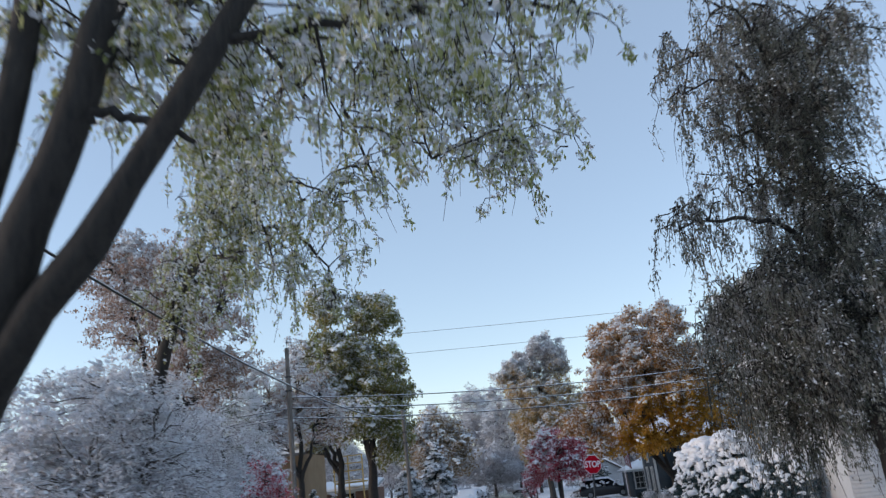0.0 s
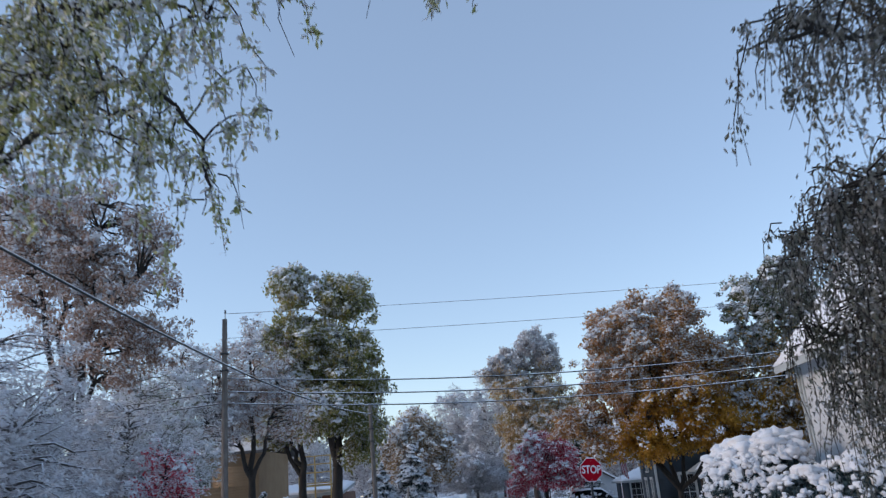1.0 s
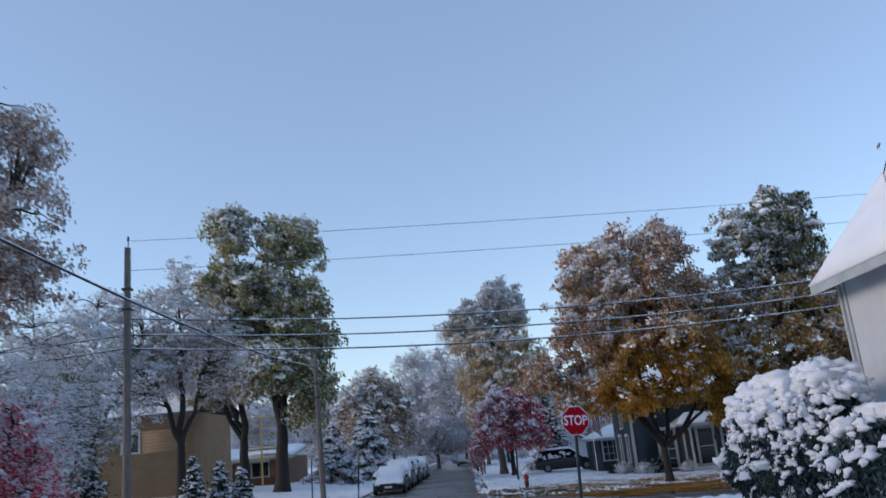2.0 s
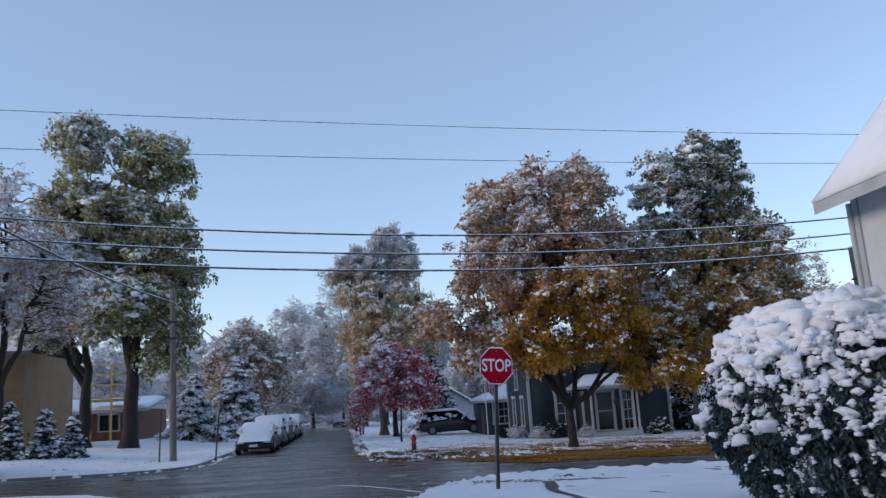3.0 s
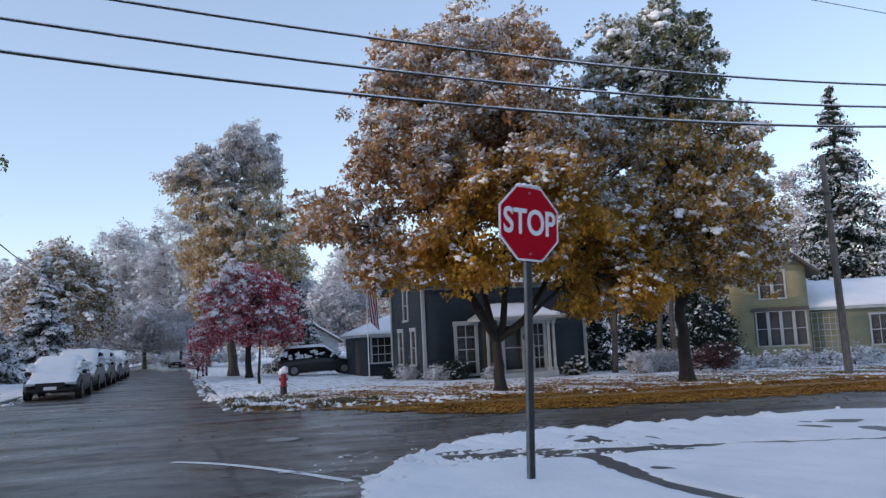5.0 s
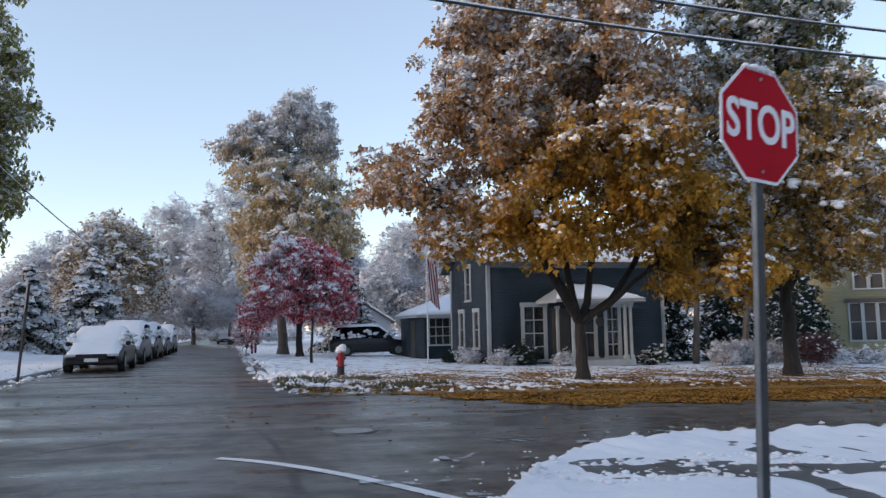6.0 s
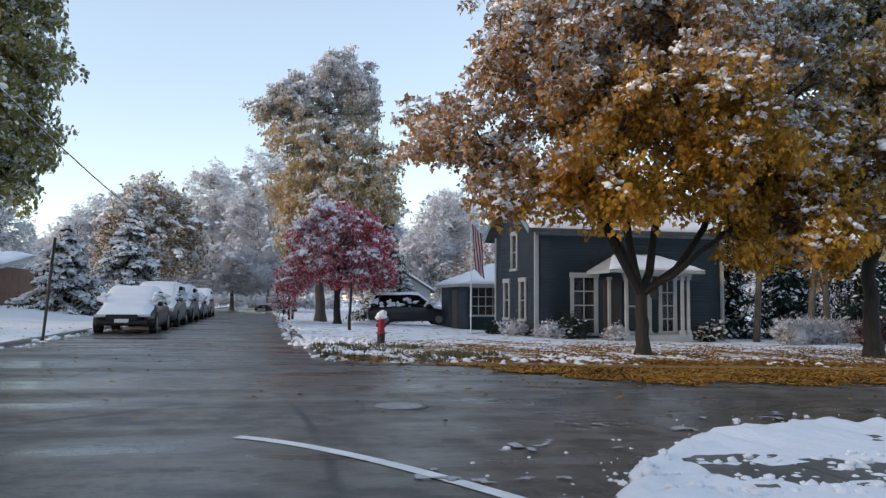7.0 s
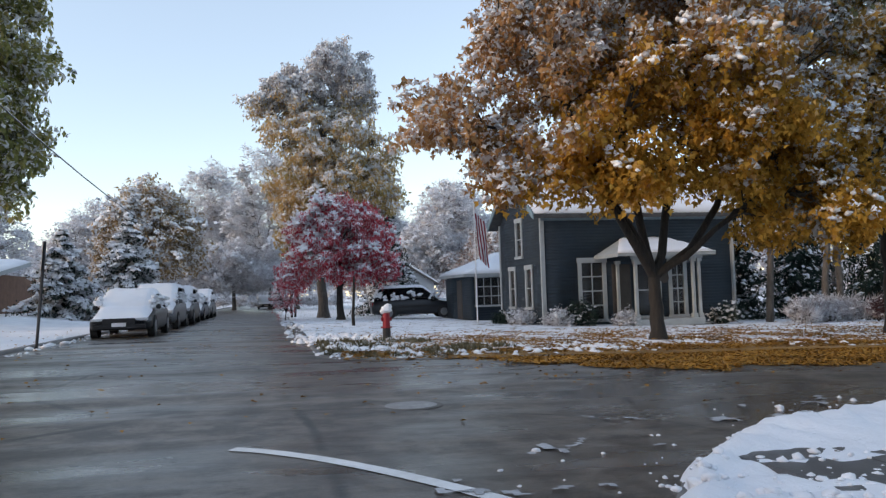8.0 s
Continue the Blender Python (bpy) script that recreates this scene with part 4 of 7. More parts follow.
g0 = on_lawn(-5.0, 7.6) - 0.05
weeping("willow_tree",
        [([(-5.0, 7.5, g0), (-4.4, 6.9, 3.2), (-3.8, 6.6, 4.0), (-3.2, 6.6, 4.65), (-2.57, 6.6, 5.55), (-2.15, 6.6, 6.4), (-1.63, 6.6, 7.3), (-0.9, 6.9, 8.6), (-0.2, 8.5, 9.8)], 0.22, 0.07),
         ([(-5.15, 7.6, g0), (-4.3, 6.9, 3.6), (-3.75, 6.6, 4.6), (-3.25, 6.6, 6.2), (-2.98, 6.6, 7.45), (-2.3, 7.0, 9.2), (-2.0, 8.5, 10.5)], 0.27, 0.09),
         ([(-5.3, 7.4, g0), (-4.5, 6.8, 4.4), (-3.95, 6.6, 5.7), (-3.68, 6.6, 7.4), (-3.3, 6.5, 9.2)], 0.24, 0.11),
         ([(-3.24, 6.6, 6.1), (-2.9, 6.62, 6.25), (-2.55, 6.65, 6.1), (-2.1, 6.7, 5.85)], 0.065, 0.025)],
        [([(-1.9, 6.6, 6.85), (-0.6, 6.7, 7.0), (0.6, 7.2, 7.4), (1.4, 7.8, 7.7), (2.4, 8.8, 8.1)], 0.055, 0.02),
         ([(-0.2, 8.5, 9.8), (0.3, 11.0, 9.6), (0.8, 13.0, 9.0), (1.1, 14.2, 8.4)], 0.07, 0.015),
         ([(-2.9, 6.7, 7.6), (-2.4, 7.6, 8.1), (-1.9, 8.6, 8.2), (-1.4, 9.6, 7.7)], 0.05, 0.015),
         ([(-3.2, 6.6, 6.5), (-3.0, 7.4, 7.4), (-2.7, 8.4, 7.7), (-2.5, 9.2, 7.3)], 0.045, 0.015),
         ([(0.2, 10.6, 9.65), (1.0, 11.9, 9.0), (1.5, 12.6, 8.3), (1.7, 12.9, 7.7)], 0.04, 0.012),
         ([(-2.0, 8.5, 10.5), (-1.6, 11.0, 10.0), (-1.2, 13.5, 9.2), (-0.9, 15.0, 8.4)], 0.08, 0.015),
         ([(-1.0, 6.6, 8.2), (-0.4, 9.0, 8.6), (0.0, 11.0, 8.5), (0.2, 12.6, 8.0)], 0.05, 0.015),
         ([(-2.3, 6.6, 9.0), (-2.6, 9.5, 9.6), (-2.8, 12.0, 9.2), (-2.8, 14.0, 8.4)], 0.07, 0.015)],
        GREEN, BARK, 640, (0.5, 1.5), 0.8, 0.8, 38, 0.11, "leaning multi-stemmed willow with thin green leaves, dusted with snow", 51, lean=0.9, snow=0.3)
g1 = on_lawn(-7.4, 18.5) - 0.05
weeping("willow_tree",
        [([(-7.4, 18.5, g1), (-7.0, 18.3, 4.5), (-6.2, 18.2, 7.4), (-5.2, 18.0, 9.6)], 0.24, 0.08)],
        [([(-6.3, 18.2, 7.2), (-4.6, 18.0, 8.9), (-3.5, 17.9, 9.1), (-2.6, 17.6, 8.1), (-2.3, 17.45, 6.9)], 0.08, 0.015),
         ([(-5.6, 18.1, 8.8), (-4.9, 17.6, 10.2), (-4.2, 17.2, 10.0), (-3.8, 17.0, 8.6), (-3.6, 17.0, 7.6)], 0.06, 0.015),
         ([(-5.6, 18.1, 8.8), (-4.0, 17.2, 9.8), (-2.8, 16.6, 9.6), (-2.0, 16.2, 8.8)], 0.07, 0.015),
         ([(-5.2, 18.0, 9.6), (-4.4, 16.2, 10.4), (-3.8, 14.6, 10.0), (-3.4, 13.6, 9.2)], 0.06, 0.015),
         ([(-6.6, 18.2, 6.4), (-5.6, 17.0, 7.6), (-4.6, 15.8, 7.8), (-3.9, 15.0, 7.2)], 0.06, 0.015)],
        GREEN, BARK, 280, (0.9, 2.2), 0.45, 0.9, 32, 0.11, "willow with hanging green twigs dusted with snow", 52, lean=1.0, snow=0.28, shoot=0.5)
g2 = on_lawn(9.2, 17.0) - 0.05
birch_limbs = []
for k in range(18):
    z = 3.0 + 0.48 * k
    a, r = (radians(150 + (k * 37) % 120), 2.4 + 0.35 * ((k * 5) % 4)) if z < 6.2 else (radians(205 + (k * 37) % 66), 2.2 + 0.3 * ((k * 5) % 4))
    birch_limbs.append(([(9.0, 16.8, z), (9.0 + 0.4 * r * math.cos(a), 16.8 + 0.4 * r * math.sin(a), z + 0.75), (9.0 + 0.75 * r * math.cos(a), 16.8 + 0.75 * r * math.sin(a), z + 0.85), (9.0 + r * math.cos(a), 16.8 + r * math.sin(a), z + 0.45)], 0.05, 0.012))
for k in range(7):
    z, a, r = 2.5 + 0.55 * k, radians(126 + (k * 11) % 26), 2.7 + 0.2 * (k % 3)
    birch_limbs.append(([(9.0, 16.9, z), (9.0 + 0.5 * r * math.cos(a), 16.9 + 0.5 * r * math.sin(a), z + 0.7), (9.0 + r * math.cos(a), 16.9 + r * math.sin(a), z + 0.4)], 0.045, 0.012))
weeping("weeping_birch_tree",
        [([(9.2, 17.0, g2), (9.1, 16.9, 5.0), (8.9, 16.8, 9.0), (8.6, 16.6, 12.5)], 0.26, 0.09)],
        [([(9.0, 16.9, 6.0), (7.6, 15.6, 6.9), (6.0, 14.6, 7.0), (4.8, 14.2, 6.7)], 0.09, 0.02),
         ([(9.0, 16.9, 7.5), (7.6, 15.5, 9.6), (6.5, 14.6, 10.2), (5.5, 14.3, 9.6)], 0.08, 0.015),
         ([(8.9, 16.8, 9.0), (7.6, 15.0, 11.0), (6.8, 14.0, 11.4), (6.0, 13.4, 10.8)], 0.07, 0.015),
         ([(8.8, 16.8, 9.5), (7.8, 16.8, 11.6), (6.8, 16.6, 11.8), (5.6, 16.2, 11.0)], 0.07, 0.015),
         ([(9.0, 16.9, 5.0), (8.0, 15.4, 5.6), (7.2, 14.6, 5.7), (6.4, 14.0, 5.2)], 0.06, 0.015),
         ([(8.9, 16.8, 8.5), (8.4, 14.8, 9.8), (8.0, 13.2, 10.0), (7.6, 11.8, 9.4)], 0.07, 0.015),
         ([(9.0, 16.9, 4.5), (8.2, 16.6, 5.6), (7.2, 16.2, 6.0), (6.1, 15.8, 5.6)], 0.06, 0.015),
         ([(9.1, 16.9, 4.2), (8.8, 15.2, 5.0), (8.5, 13.6, 5.2), (8.0, 12.4, 4.8)], 0.06, 0.015)] + birch_limbs,
        WEEP, BARK, 2200, (0.7, 2.3), 0.42, 0.9, 36, 0.085, "weeping birch hung with grey-green leaves and wet snow", 53, ratio=0.36, lean=1.25, snow=0.05, shoot=0.42)

# the snow-white thicket and trees on the left of the hill
for k, (x, y, h, w, mat, lab) in enumerate((
    (-9.6, 23.6, 5.8, 2.7, FROST, "dense small tree completely white with snow"), (-10.4, 27.5, 5.0, 2.0, FROST, "low snow-white tree beside the street"),
    (-12.4, 29.5, 8.0, 3.0, FROST, "dense tree completely white with snow"), (-9.8, 34.0, 6.2, 2.0, FROST, "snow-white tree by the utility pole"),
    (-7.4, 17.0, 5.0, 1.9, FROST, "small tree with every twig white with snow"), (-15.5, 24.0, 7.5, 3.2, FROST, "dense tree completely white with snow"), (-13.2, 44.0, 9.5, 2.8, TOP_GREEN, "dark green tree whitened with snow"))):
    tree("frosted_tree", x, y, h * 0.2, [(0, 0, h * 0.68, w, w, h * 0.28), (-w * 0.5, 0, h * 0.42, w * 0.8, w, h * 0.24), (w * 0.5, 0, h * 0.42, w * 0.8, w, h * 0.24), (0, -w * 0.4, h * 0.3, w, w * 0.8, h * 0.2)],
         0.16, 330, 66, 0.17, mat, BARK_GREY, 18, lab, 60 + k, spread=0.36, snow_size=0.075, droop=0.1, ratio=0.22, group="snow-white trees on the hill")
tree("russet_tree", -12.6, 36.5, 3.6, [(0.6, 0, 12.4, 2.6, 2.4, 2.6), (-1.4, 0, 11.4, 2.8, 2.6, 2.6), (2.0, 0, 9.6, 1.9, 2.0, 2.0), (-3.0, 0, 13.6, 2.0, 2.0, 2.2), (0.6, 0, 8.0, 2.6, 2.4, 1.6)],
     0.3, 330, 114, 0.15, RUSSET, BARK, 26, "tall tree with rusty leaves greyed by snow", 70, spread=0.42, snow_size=0.09, droop=0.9)
tree("bare_tree", -10.6, 55.5, 3.0, [(0, 0, 9.6, 2.6, 2.6, 3.2), (-2.0, 0, 7.4, 2.2, 2.4, 2.6), (1.8, 0, 7.0, 1.8, 2.2, 2.4)],
     0.28, 260, 66, 0.2, RUSSET, BARK, 22, "grey-brown tree with snow on its twigs behind the pole", 71, spread=0.45, snow_size=0.10, ratio=0.3)
tree("bare_tree", -14.5, 54.0, 3.0, [(0, 0, 8.6, 2.8, 2.6, 3.0), (-2.0, 0, 6.4, 2.4, 2.4, 2.6), (1.8, 0, 6.0, 2.0, 2.2, 2.4)],
     0.28, 260, 66, 0.2, FROST, BARK, 22, "grey tree with snow on its twigs before the brown house", 72, spread=0.45, snow_size=0.10, ratio=0.3)
tree("red_shrub", -6.9, 29.3, 1.0, [(0, 0, 2.7, 0.8, 0.8, 0.9), (-0.4, 0, 1.9, 0.7, 0.8, 0.8), (0.4, 0, 1.7, 0.7, 0.8, 0.8)],
     0.08, 90, 60, 0.10, RED, BARK, 12, "crimson shrub touched with snow", 73, spread=0.28, snow_size=0.06)
conifer("spruce_tree", -12.6, 46.5, 6.0, 1.7, "dark snowy spruce near the utility pole", 74, tiers=13)
for k, (x, y) in enumerate(((-9.4, 53.2), (-8.2, 53.8), (-7.3, 54.6))):
    conifer("arborvitae_shrub", x, y, 2.3 - 0.3 * k, 0.6, "small conical evergreen with snow by the brown house", 75 + k, tiers=9, group="evergreens by the brown house")


BUSH = leaf_mat("frosted_evergreen", [(0.0, (0.012, 0.028, 0.03)), (0.35, (0.03, 0.06, 0.064)), (0.6, (0.09, 0.135, 0.145)), (0.82, (0.24, 0.3, 0.33)), (1.0, (0.5, 0.55, 0.6))], 0.2, dust=0.3)


# the big snow-laden evergreen bush on the corner, and its neighbour
def snow_bush(x, y, lobes, label, seed, nlump, nspray):
    rng = np.random.default_rng(seed)
    z = on_lawn(x, y) - 0.05
    thing = empty("evergreen_bush", pose(x, y, z), label, "bush")
    L = np.array(lobes, float)
    area = (L[:, 3] * L[:, 4] * L[:, 5]) ** 0.66
    V, F = tubes([(curve_pts((0.1 * k, 0.08 * k, 0), (L[k % len(L), 0], L[k % len(L), 1], L[k % len(L), 2]), 0.1, 6, 0.03, rng), np.linspace(0.05, 0.012, 6)) for k in range(len(L))], 6)
    part("stem", mesh_np("stem", V, [F], BARK, True), None, thing)

    def shell(n, low=-0.9, inside=0.0):
        pk = rng.choice(len(L), n, p=area / area.sum())
        d = rng.normal(0, 1, (n, 3))
        d /= np.linalg.norm(d, axis=1, keepdims=True)
        r = 1 - inside * rng.uniform(0, 1, n) ** 1.5
        p = L[pk, :3] + d * L[pk, 3:] * r[:, None]
        deep = np.zeros(n, bool)
        for l in L:
            deep |= (((p - l[:3]) / l[3:]) ** 2).sum(1) < 0.55
        ok = ~deep & (p[:, 2] > 0.12)
        return p[ok], d[ok]

    p, d = shell(nspray, inside=0.35)
    V, F = leaves_np(p, 0.11, rng, 0.9, 0.34)
    part("foliage", mesh_np("foliage", V, [F], BUSH), None, thing, "dark green scale-like sprays")["kind"] = "stuff"
    # drooping runs of lumps that follow the sprays outwards and down
    p, d = shell(nlump, inside=0.1)
    hi = p[:, 2] / p[:, 2].max()
    keep = rng.uniform(0, 1, len(p)) < np.clip(0.14 + 0.5 * hi ** 1.5 * (d[:, 2] * 0.7 + 0.6), 0.1, 1) * (fbm(p[:, 0] * 1.3 + p[:, 1], p[:, 2] * 1.6, 2.4, seed % 5) > -0.2)
    p, d, hi = p[keep], d[keep], hi[keep]
    run = d * np.array([1, 1, 0.2]) + rng.normal(0, 0.35, d.shape)
    run[:, 2] -= 0.75
    run /= np.linalg.norm(run, axis=1, keepdims=True)
    size = rng.uniform(0.042, 0.1, len(p)) * (0.7 + 0.7 * hi * np.clip(d[:, 2] + 0.5, 0, 1.2))
    steps = np.arange(4)
    cc = (p[:, None] + run[:, None] * (steps[None, :, None] * size[:, None, None] * 0.95)).reshape(-1, 3) + rng.normal(0, 0.012, (len(p) * 4, 3))
    rr = (size[:, None] * (1.0 - 0.17 * steps[None]) * rng.uniform(0.75, 1.2, (len(p), 4))).ravel()
    V, F = lumps_np(cc, rr, rng, 1, 0.3, 0.75)
    # broad cushions over the crown and on the shoulders
    p, d = shell(nlump, inside=0.04)
    hi = p[:, 2] / p[:, 2].max()
    keep = rng.uniform(0, 1, len(p)) < np.clip(1.15 * hi ** 1.2 * (d[:, 2] + 0.5), 0, 1) * 0.85
    p, d, hi = p[keep], d[keep], hi[keep]
    rr = rng.uniform(0.05, 0.13, len(p)) * (0.5 + 0.6 * hi ** 2) * np.where(rng.uniform(0, 1, len(p)) < 0.2, 1.8, 1.0)
    V1, F1 = lumps_np(p + (0, 0, 0.02), rr, rng, 2, 0.34, 0.75)
    # each cushion is pulled out along the bough under it
    c = np.repeat(p, len(ico(2)[0]), 0)
    ax = np.repeat(np.cross(d, rng.normal(0, 1, d.shape)) * rng.uniform(0.1, 0.45, (len(d), 1)), len(ico(2)[0]), 0)
    V1 = V1 + ax * ((V1 - c) * ax).sum(1, keepdims=True)
    V, F = np.concatenate([V, V1]), np.concatenate([F, F1 + len(V)])
    part("snow", mesh_np("snow", V, [F], SNOW, True), None, thing, "thick drooping pads of fresh snow")["kind"] = "stuff"
    return thing


snow_bush(9.1, 28.5, [(0, 0, 1.6, 1.0, 1.0, 1.25), (-0.45, 0.1, 1.75, 0.75, 0.8, 0.85), (-0.5, 0.2, 1.0, 0.7, 0.8, 0.95), (0.55, -0.4, 1.85, 0.9, 0.9, 1.15), (0.1, -0.7, 1.0, 0.9, 0.8, 0.95), (-1.05, 0.5, 1.15, 0.35, 0.4, 0.42), (0.9, 0.5, 1.6, 0.9, 0.9, 1.25), (0.0, -0.1, 0.5, 0.9, 0.9, 0.5), (-0.35, 0.3, 2.1, 0.75, 0.7, 0.7)],
          "big rounded evergreen bush laden with drooping pads of snow", 81, 4600, 80000)
snow_bush(9.3, 25.6, [(0, 0, 1.0, 1.2, 1.0, 0.95), (0.8, -0.5, 1.1, 1.0, 1.0, 1.0), (-0.5, -0.4, 0.7, 0.8, 0.8, 0.7), (0.4, 0.7, 1.0, 0.9, 0.8, 0.9)],
          "second evergreen bush laden with snow", 82, 1300, 36000)

# ---- houses ----
SLATE = rough_paint("slate_blue_paint", (0.017, 0.031, 0.045), (0.029, 0.050, 0.068), 1.2, 0.65, 0.15, 0, 18)
TRIM = rough_paint("grey_white_trim_paint", (0.30, 0.33, 0.34), (0.44, 0.47, 0.47), 2.0, 0.55, 0.1)
TEAL_TRIM = rough_paint("blue_grey_trim_paint", (0.16, 0.24, 0.27), (0.24, 0.33, 0.36), 2.0, 0.55, 0.1)
OLIVE = rough_paint("olive_cream_paint", (0.27, 0.255, 0.155), (0.36, 0.34, 0.21), 1.2, 0.7, 0.12, 0, 18)
DARK_TRIM = rough_paint("dark_brown_trim_paint", (0.05, 0.04, 0.035), (0.09, 0.075, 0.065), 2.0, 0.6, 0.1)
TAN = rough_paint("tan_stucco", (0.25, 0.155, 0.085), (0.34, 0.22, 0.125), 0.8, 0.85, 0.3)
BRICK_TONE = rough_paint("brown_brick", (0.14, 0.07, 0.045), (0.24, 0.125, 0.08), 2.5, 0.85, 0.4)
WHITE_WALL = rough_paint("white_siding_paint", (0.46, 0.475, 0.49), (0.58, 0.6, 0.615), 1.0, 0.6, 0.1, 0, 14)
# near-black paint that stands in for the shade of unlit rooms
ROOM_SHADE = rough_paint("painted_room_shade", (0.008, 0.009, 0.01), (0.02, 0.021, 0.023), 2.0, 0.8, 0.0)
CURTAIN = rough_paint("pale_curtain", (0.35, 0.34, 0.32), (0.55, 0.54, 0.5), 6.0, 0.9, 0.1)
SHINGLE = rough_paint("grey_shingles", (0.05, 0.05, 0.052), (0.11, 0.108, 0.105), 4.0, 0.85, 0.5)
YELLOW_WOOD = rough_paint("new_yellow_timber", (0.42, 0.29, 0.1), (0.55, 0.4, 0.16), 3.0, 0.7, 0.2)


def glass_mat():
    m, nt, b = shader("window_glass")
    b.inputs["Base Color"].default_value = (0.03, 0.035, 0.04, 1)
    b.inputs["Roughness"].default_value = 0.06
    b.inputs["Specular IOR Level"].default_value = 0.6
    b.inputs["Alpha"].default_value = 0.55
    return m


GLASS = glass_mat()


def siding(x0, x1, z0, z1, gap=0.115, lap=0.022, holes=(), top=None):
    """Lapped boards on the plane y = 0, facing -y; top(x) cuts them under a gable; holes are (x0, x1, z0, z1)."""
    V, F = [], []
    z = z0
    while z < z1 - 0.01:
        zt = min(z + gap, z1)
        spans = [(x0, x1)]
        if top is not None:
            xs = [x for x in np.linspace(x0, x1, 60) if top(x) > (z + zt) / 2]
            spans = [(xs[0], xs[-1])] if len(xs) > 1 else []
        for hx0, hx1, hz0, hz1 in holes:
            if hz0 < (z + zt) / 2 < hz1:
                spans = [s for a, b in spans for s in ((a, min(b, hx0)), (max(a, hx1), b)) if s[1] - s[0] > 0.02]
        cuts = sorted({(x0 + x1) / 2, *(x for h in holes for x in h[:2])})
        for a, b in [pq for a, b in spans for pq in zip([a] + [x for x in cuts if a < x < b], [x for x in cuts if a < x < b] + [b])]:
            n = len(V)
            V += [(a, -lap, z), (b, -lap, z), (b, -0.003, zt), (a, -0.003, zt), (a, 0.02, z), (b, 0.02, z), (b, 0.02, zt), (a, 0.02, zt)]
            F += [(n, n + 1, n + 2, n + 3), (n + 4, n + 5, n + 1, n), (n, n + 3, n + 7, n + 4), (n + 1, n + 5, n + 6, n + 2)]
        z = zt
    return V, F


def wall(name, parent, m, x0, x1, z0, z1, mat, holes=(), top=None, lap=0.022, gap=0.115):
    """A boarded wall with its openings cut through."""
    V, F = siding(x0, x1, z0, z1, gap, lap, holes, top)
    me = mesh_np(name, V, [F], mat)
    bm = bmesh.new()
    bm.from_mesh(me)
    bmesh.ops.remove_doubles(bm, verts=bm.verts, dist=0.0008)
    bm.to_mesh(me)
    bm.free()
    return part(name, me, None, parent, m=m)


def window(parent, m, w, h, frame_mat, cols=1, rows=2, curtain=None, cas=0.10, name="window"):
    """A framed window in the plane y = 0 facing -y, centred on x, sill at z = 0."""
    bm = bmesh.new()
    box(-w / 2 - cas, -w / 2 + 0.03, -0.05, 0.06, -cas * 0.4, h + cas, bm=bm)
    box(w / 2 - 0.03, w / 2 + cas, -0.05, 0.06, -cas * 0.4, h + cas, bm=bm)
    box(-w / 2 - cas - 0.03, w / 2 + cas + 0.03, -0.065, 0.06, h - 0.02, h + cas + 0.05, bm=bm)
    box(-w / 2 - cas - 0.03, w / 2 + cas + 0.03, -0.09, 0.06, -cas * 0.7, 0.03, bm=bm)
    fr = part(name, bm, frame_mat, parent, m=m)
    # the lining of the opening through the wall
    bm = bmesh.new()
    rings = [[bm.verts.new((x, y, z)) for x, z in ((-w / 2, 0), (w / 2, 0), (w / 2, h), (-w / 2, h))] for y in (0.055, 0.18)]
    for k in range(4):
        bm.faces.new((rings[0][k], rings[0][(k + 1) % 4], rings[1][(k + 1) % 4], rings[1][k]))
    part("lining", bm, frame_mat, fr)
    bm = bmesh.new()
    for k in range(1, cols):
        x = -w / 2 + w * k / cols
        box(x - 0.018, x + 0.018, -0.012, 0.03, 0.03, h - 0.03, bm=bm)
    for k in range(1, rows):
        z = h * k / rows
        box(-w / 2 + 0.03, w / 2 - 0.03, -0.014, 0.032, z - 0.022, z + 0.022, bm=bm)
    if cols > 1 or rows > 1:
        part("glazing_grid", bm, frame_mat, fr)
    else:
        bm.free()
    g = part("pane", box(-w / 2 + 0.02, w / 2 - 0.02, 0.010, 0.016, 0.02, h - 0.02), GLASS, fr)
    g.visible_shadow = False
    # without a curtain, a near-black sheet behind the pane imitates the room's shade
    part("curtain" if curtain else "room_shade_panel", box(-w / 2 + 0.0, w / 2 - 0.0, 0.13, 0.15, 0.0, h), curtain or ROOM_SHADE, fr)
    return fr


